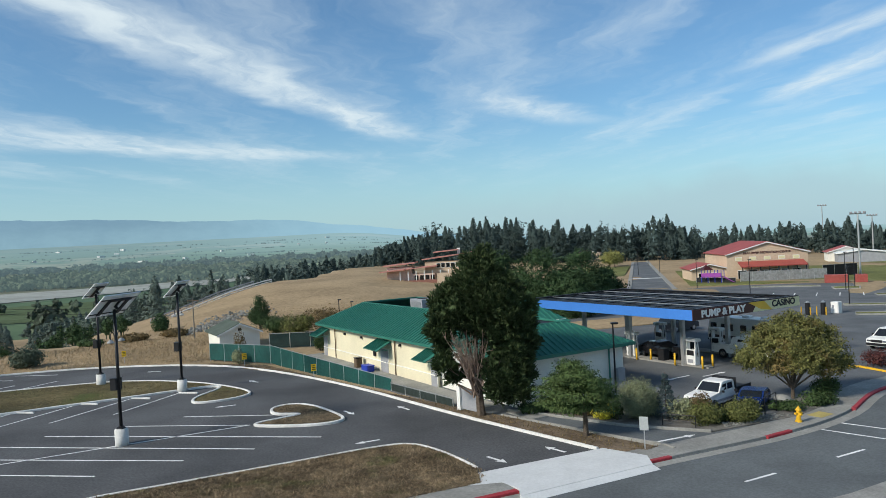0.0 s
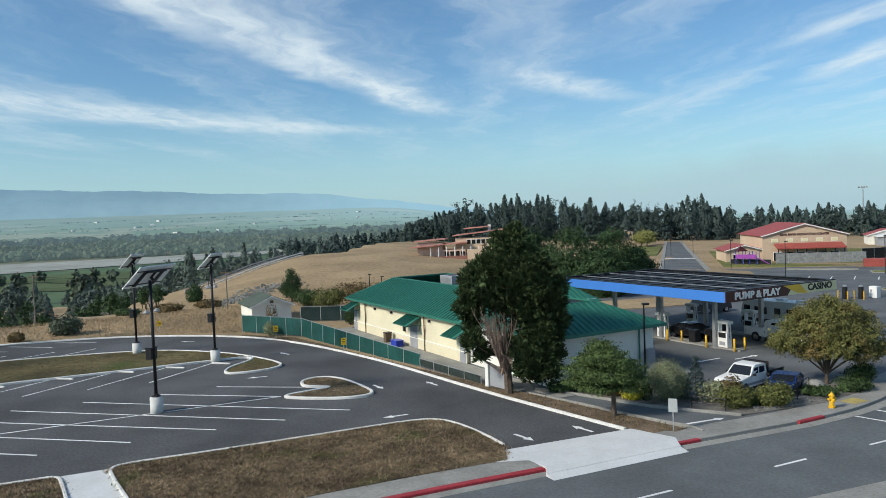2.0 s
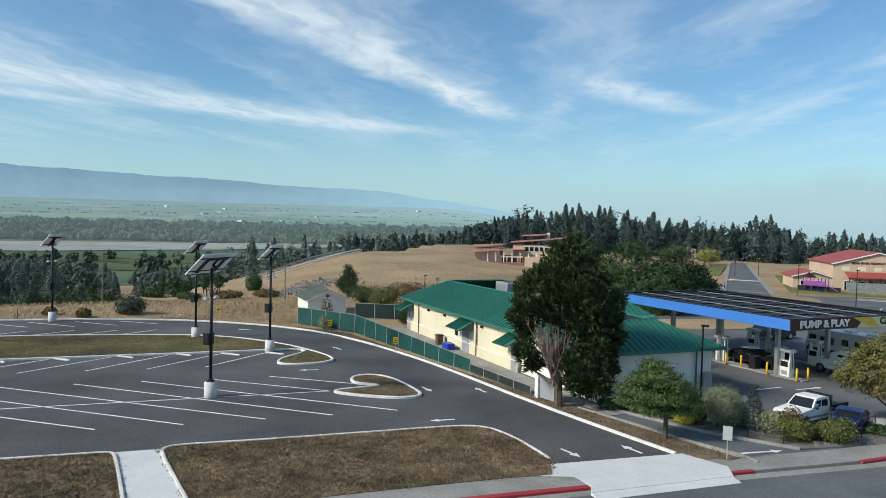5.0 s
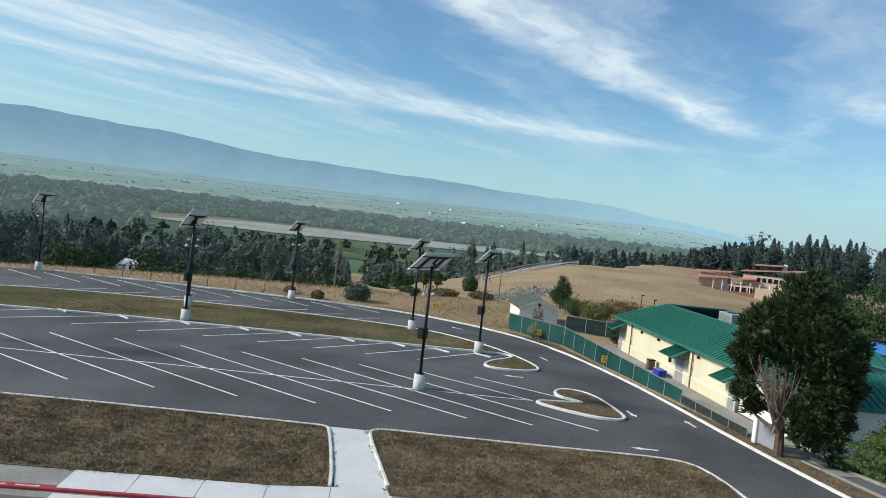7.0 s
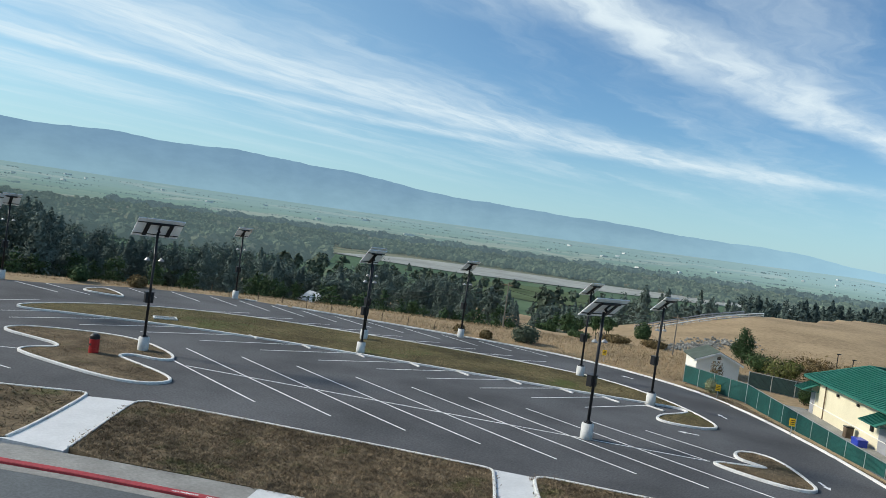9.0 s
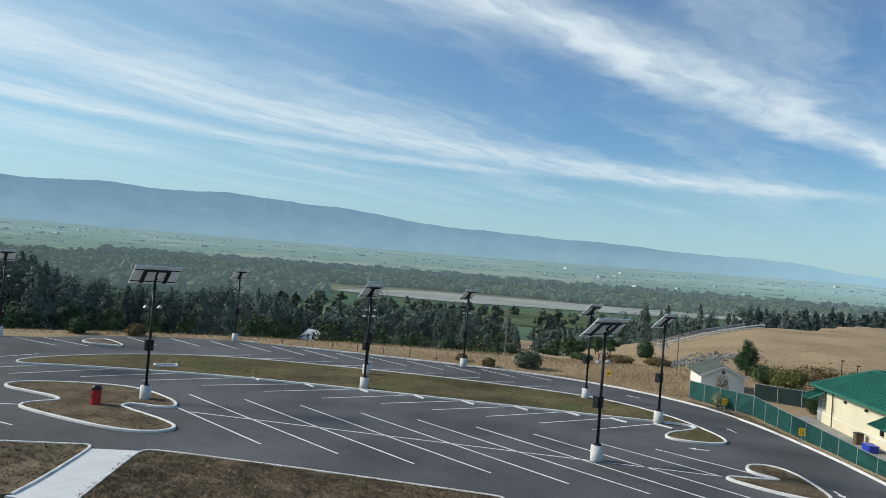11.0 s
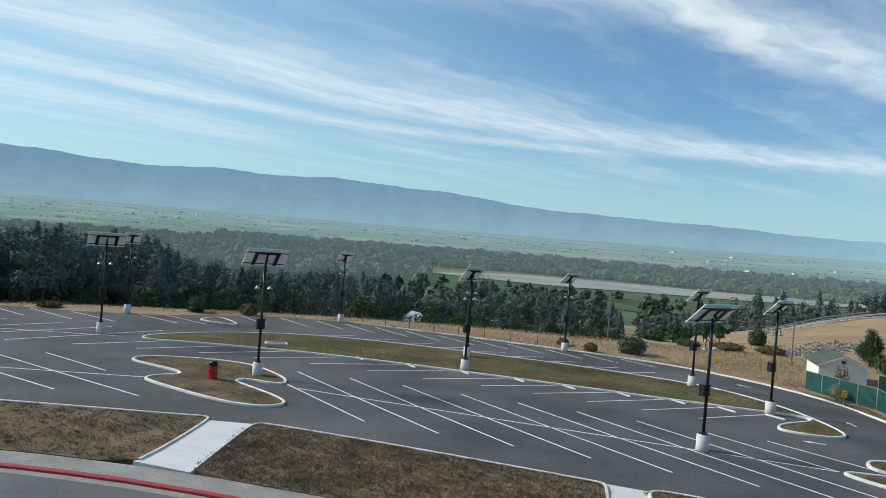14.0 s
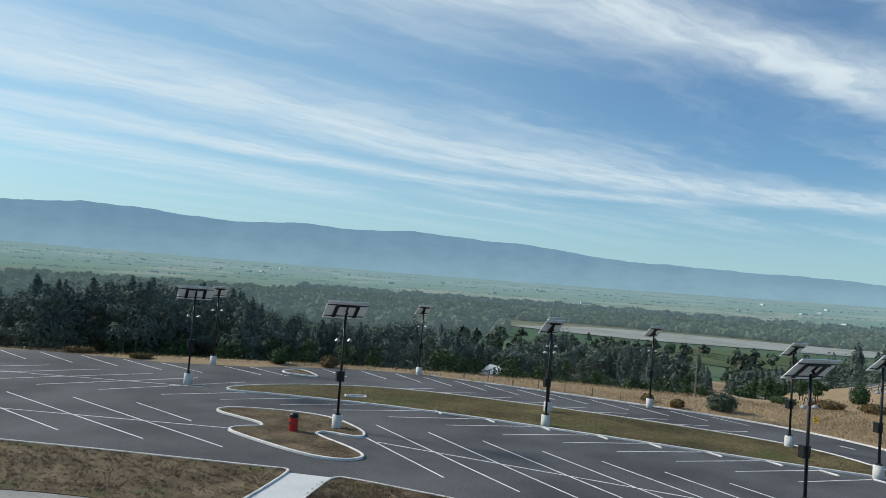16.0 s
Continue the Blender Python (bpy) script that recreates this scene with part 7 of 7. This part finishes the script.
REC = gable_house("recreation_centre", 58.4, 157.0, -0.7, -6, 16.4, 19.0, 5.9, 2.3, TAN, RED_ROOF, "tan recreation hall with red metal gable roof", "hall building", 0.4,
                  windows=[(2.4 + 2.9 * i, 4.9, 1.2, 0.6) for i in range(5)])
for o in REC.children:
    if o.name.startswith("window"):
        o.data.materials[0] = SIGN_CREAM
letters("BEAR RIVER RECREATION CENTER", 0.62, MAROON, REC, pose(8.2, -0.06, 6.05, 90, 0, 0))
bm = side_prism(bmesh.new(), [(2.2, 3.2), (15.4, 3.2), (15.4, 3.4), (2.2, 3.4)], -2.6, 0)
for v in bm.verts:
    v.co.z += 0.9 * (v.co.y + 2.6) / 2.6
part("porch_roof", bm, RED_ROOF, REC)
for i in range(8):
    part("porch_post", box(bmesh.new(), (2.5 + 1.8 * i, -2.4, 1.6), (0.2, 0.2, 3.3)), BLACK, REC)
for i in range(6):
    d = part("door", box(bmesh.new(), (3.0 + 2.2 * i, -0.04, 1.2), (1.6, 0.08, 2.4)), GLASS_DARK, REC)
    part("frame", box(bmesh.new(), (3.0 + 2.2 * i, -0.02, 1.25), (1.8, 0.06, 2.6)), WHITE, d)
annex = gable_house("annex", 51.4, 158.3, -0.5, -6, 7.2, 10.0, 2.9, 1.0, TAN, RED_ROOF, "low tan annex with red roof", "building", 0.5, windows=((2.0, 1.5, 1.2, 1.0), (4.6, 1.5, 1.2, 1.0)))
gable_house("clubhouse", 103.0, 203.0, 0.0, -20, 9.0, 8.0, 2.6, 1.4, PALE, RED_ROOF, "small white clubhouse with red roof", "building", 0.4, windows=((2.5, 1.5, 1.2, 1.0), (6.5, 1.5, 1.2, 1.0)))
gable_house("outbuilding", 102.0, 196.0, 0.0, -20, 12.0, 6.0, 2.4, 0.8, GREY, WHITE, "long grey outbuilding with pale roof", "building", 0.4)
gable_house("tan_house", 50.0, 292.0, 0.0, -10, 9.0, 8.0, 3.2, 1.2, TAN, RED_ROOF, "tan house with red roof under the conifers", "house", 0.5, windows=((2.5, 1.6, 1.2, 1.0), (6.5, 1.6, 1.2, 1.0)))
fence_run("mesh_fence", (58.0, 149.0), (74.0, 146.5), 2.0, "dark mesh fence before the hall", material("mesh_dark", (0.26, 0.27, 0.27), 0.7, vary=0.3, scale=2))
fence_run("mesh_fence", (50.5, 153.0), (56.5, 147.5), 1.0, "low dark wall by the playground", BLACK)
fence_run("mesh_fence", (75.0, 150.0), (83.0, 152.0), 2.4, "dark screened fence beside the hall", BLACK)
play = thing("playground_frame", 53.0, 150.4, 0.0, -40, "purple and blue playground climbing frame", "playground")
PURPLE = material("purple_plastic", (0.26, 0.05, 0.30), 0.5, vary=0.1)
for x in (-2.0, -0.7, 0.7, 2.0):
    for y in (-0.8, 0.8):
        part("post", rod(bmesh.new(), (x, y, -0.1), (x, y, 2.6), 0.07, sides=8), BLUE_BIN, play)
part("platform", box(bmesh.new(), (0, 0, 1.2), (4.2, 1.8, 0.12)), PURPLE, play)
part("guard", box(bmesh.new(), (0, -0.85, 1.65), (4.0, 0.06, 0.7)), PURPLE, play)
part("slide", box(bmesh.new(), (3.2, 0, 0.7), (2.4, 0.6, 0.1), turn=Matrix.Rotation(radians(28), 4, "Y")), PURPLE, play)
bm = bmesh.new()
bmesh.ops.create_cone(bm, cap_ends=True, segments=4, radius1=1.5, radius2=0.1, depth=1.0, matrix=Matrix.Translation((-1.3, 0, 3.1)))
part("canopy", bm, MAROON, play)
for i, (x, y, L) in enumerate(((70.2, 135.6, 3.8), (73.6, 133.6, 1.8))):
    c = thing("shipping_container", x, y, 0.02, -22, "red steel container at the car park edge", "container")
    part("body", box(bmesh.new(), (0, 0, 0.7), (L, 2.0, 1.4), 0.03), RED_ROOF, c)
    for k in range(int(L / 0.4)):
        part("rib", box(bmesh.new(), (-L / 2 + 0.2 + 0.4 * k, -1.02, 0.7), (0.14, 0.05, 1.2)), RED_ROOF, c)
for x, y, h in ((133.5, 266.0, 16.5), (84.1, 153.0, 12.4), (130.4, 229.5, 12.0)):
    t = thing("floodlight_mast", x, y, 0.0, -25, "tall pale floodlight mast at the sports field", "floodlight", "floodlight masts")
    part("mast", rod(bmesh.new(), (0, 0, -0.2), (0, 0, h), 0.26, 0.14, 10), GALV, t)
    part("lamp_bar", box(bmesh.new(), (0, 0, h), (3.0, 0.2, 0.25)), GALV, t)
    for e in (-1.2, -0.4, 0.4, 1.2):
        part("lamp_head", box(bmesh.new(), (e, -0.25, h + 0.25), (0.5, 0.3, 0.4), 0.05), GREY, t)
for x, y, h in ((64.1, 121.0, 6.0), (67.2, 124.0, 7.5), (53.2, 99.6, 5.0), (49.0, 122.0, 5.6), (46.5, 140.5, 5.2), (69.8, 157.0, 7.0), (47.5, 188.0, 6.0), (53.5, 190.0, 6.0), (62.0, 232.0, 6.5)):
    post_light(x, y, 0.02, h, "dark slim light pole of the far car park")
box_unit = thing("utility_cabinet", 47.2, 91.4, 0.0, STATION_TURN, "white steel utility cabinet on the verge", "cabinet")
part("body", box(bmesh.new(), (0, 0, 0.7), (1.0, 0.8, 1.4), 0.04), WHITE, box_unit)
part("door", box(bmesh.new(), (0, -0.42, 0.7), (0.8, 0.04, 1.2), 0.01), WHITE, box_unit)
part("notice", box(bmesh.new(), (-0.15, -0.45, 0.85), (0.25, 0.02, 0.35)), GREY, box_unit)
for x, y in ((43.6, 91.2), (45.2, 90.6)):
    v = thing("air_vacuum_unit", x, y, 0.0, STATION_TURN, "dark vacuum unit with yellow guard posts", "vacuum unit", "vacuum units")
    part("tank", rod(bmesh.new(), (0, 0, 0), (0, 0, 1.5), 0.3, sides=14), BLACK, v)
    part("cap", rod(bmesh.new(), (0, 0, 1.5), (0, 0, 1.7), 0.32, 0.1, 14), GALV, v)
    for e in (-0.6, 0.6):
        part("guard_post", rod(bmesh.new(), (e, -0.4, 0), (e, -0.4, 1.0), 0.07, sides=8), YELLOW, v)
tagged(link("yellow_kerb", strip(bmesh.new(), [(29.6, 58.4), (31.3, 57.4), (32.0, 55.0), (36.0, 56.4)], 0.2, -0.1, 0.14), YELLOW), "yellow-painted kerb of a planter", "kerb", kind="structure")
shrub(31.0, 62.0, 1.2, 1.8, SHRUB, "green shrub beside the access road", 44)
x, y = at_canopy(-24.5, 5.0)
for i, (dx, dy, r) in enumerate(((0, 0, 1.4), (2.4, 1.2, 1.1), (-2.0, 0.4, 1.2))):
    shrub(x + dx, y + dy, r, 1.5, OLIVE if i else SHRUB, "green shrub on the verge behind the pumps", 45 + i)
cone = thing("traffic_cone", 15.2, 77.5, 0.0, 0, "small orange traffic cone on asphalt", "traffic cone")
bm = rod(bmesh.new(), (0, 0, 0.03), (0, 0, 0.7), 0.16, 0.03, 12)
box(bm, (0, 0, 0.02), (0.42, 0.42, 0.04))
part("body", bm, material("orange_plastic", (0.75, 0.16, 0.02), 0.5, vary=0.05), cone)


# ---- low peach buildings on the hill ----
HILL_ROOF = material("faded_red_roof", (0.46, 0.21, 0.17), 0.7, vary=0.12, scale=0.4, fine=8)


def hill_house():
    b = thing("hill_building", -15.0, 176.0, 1.4, -4, "low peach building with red sloping roofs", "building")
    specs = [((3.0, 3.0, 2.2), (6.0, 6.0, 5.6), PEACH), ((8.5, 2.5, 1.6), (6.0, 5.0, 3.4), PEACH), ((15.0, 5.0, 2.6), (12.0, 7.0, 6.6), TAN), ((15.6, -0.2, 1.6), (7.0, 4.0, 3.4), TAN)]
    for c, s, m in specs:
        part("wall", box(bmesh.new(), (c[0], c[1], c[2] - 0.8), s), m, b)
    for x0, x1, y0, y1, z0, z1 in ((-0.8, 6.8, -0.8, 6.6, 4.5, 5.0), (4.5, 12.0, -1.0, 5.6, 3.6, 4.1), (8.4, 21.5, 0.8, 9.0, 5.6, 6.9), (11.0, 17.0, 2.0, 8.0, 7.2, 7.6), (-1.5, 4.5, -2.6, 0.4, 3.2, 3.6)):
        bm = bmesh.new()
        side_prism(bm, [(x0, z0), (x1, z1), (x1, z1 + 0.25), (x0, z0 + 0.25)], y0, y1)
        part("roof", bm, HILL_ROOF, b)
    for i in range(7):
        w = part("window", box(bmesh.new(), (12.2 + 1.15 * i, 1.44, 4.2), (0.85, 0.08, 1.0)), GLASS_DARK, b)
        part("frame", box(bmesh.new(), (12.2 + 1.15 * i, 1.47, 4.2), (1.0, 0.06, 1.15)), WHITE, w)
    for i in range(4):
        w = part("window", box(bmesh.new(), (7.0 + 1.3 * i, -0.05, 1.6), (0.9, 0.1, 1.1)), GLASS_DARK, b)
    part("balcony", box(bmesh.new(), (10.0, -1.2, 0.6), (14.0, 1.6, 1.0)), material("brick_red_wall", (0.26, 0.12, 0.09), 0.9, vary=0.15), b)
    for i in range(8):
        part("balcony_post", box(bmesh.new(), (3.4 + 1.9 * i, -1.9, 2.1), (0.18, 0.18, 2.4)), WHITE, b)
    part("chimney", box(bmesh.new(), (17.0, 5.0, 7.4), (0.7, 0.7, 1.4)), WHITE, b)


hill_house()

# far barns and sheds in the valley
rng = np.random.default_rng(33)
bm = bmesh.new()
for i in range(26):
    th, d = rng.uniform(8, 88), rng.uniform(2500, 3900)
    x, y = polar(th, d)
    box(bm, (x, y, hz(x, y) + 3), (rng.uniform(10, 40), 10, 6), turn=Matrix.Rotation(rng.uniform(0, 3.1), 4, "Z"))
tagged(link("far_barns", bm, material("far_barn_white", (0.6, 0.62, 0.6), 0.8, vary=0.1, scale=0.01)), "tiny pale barns scattered over the valley", "barns", kind="stuff")
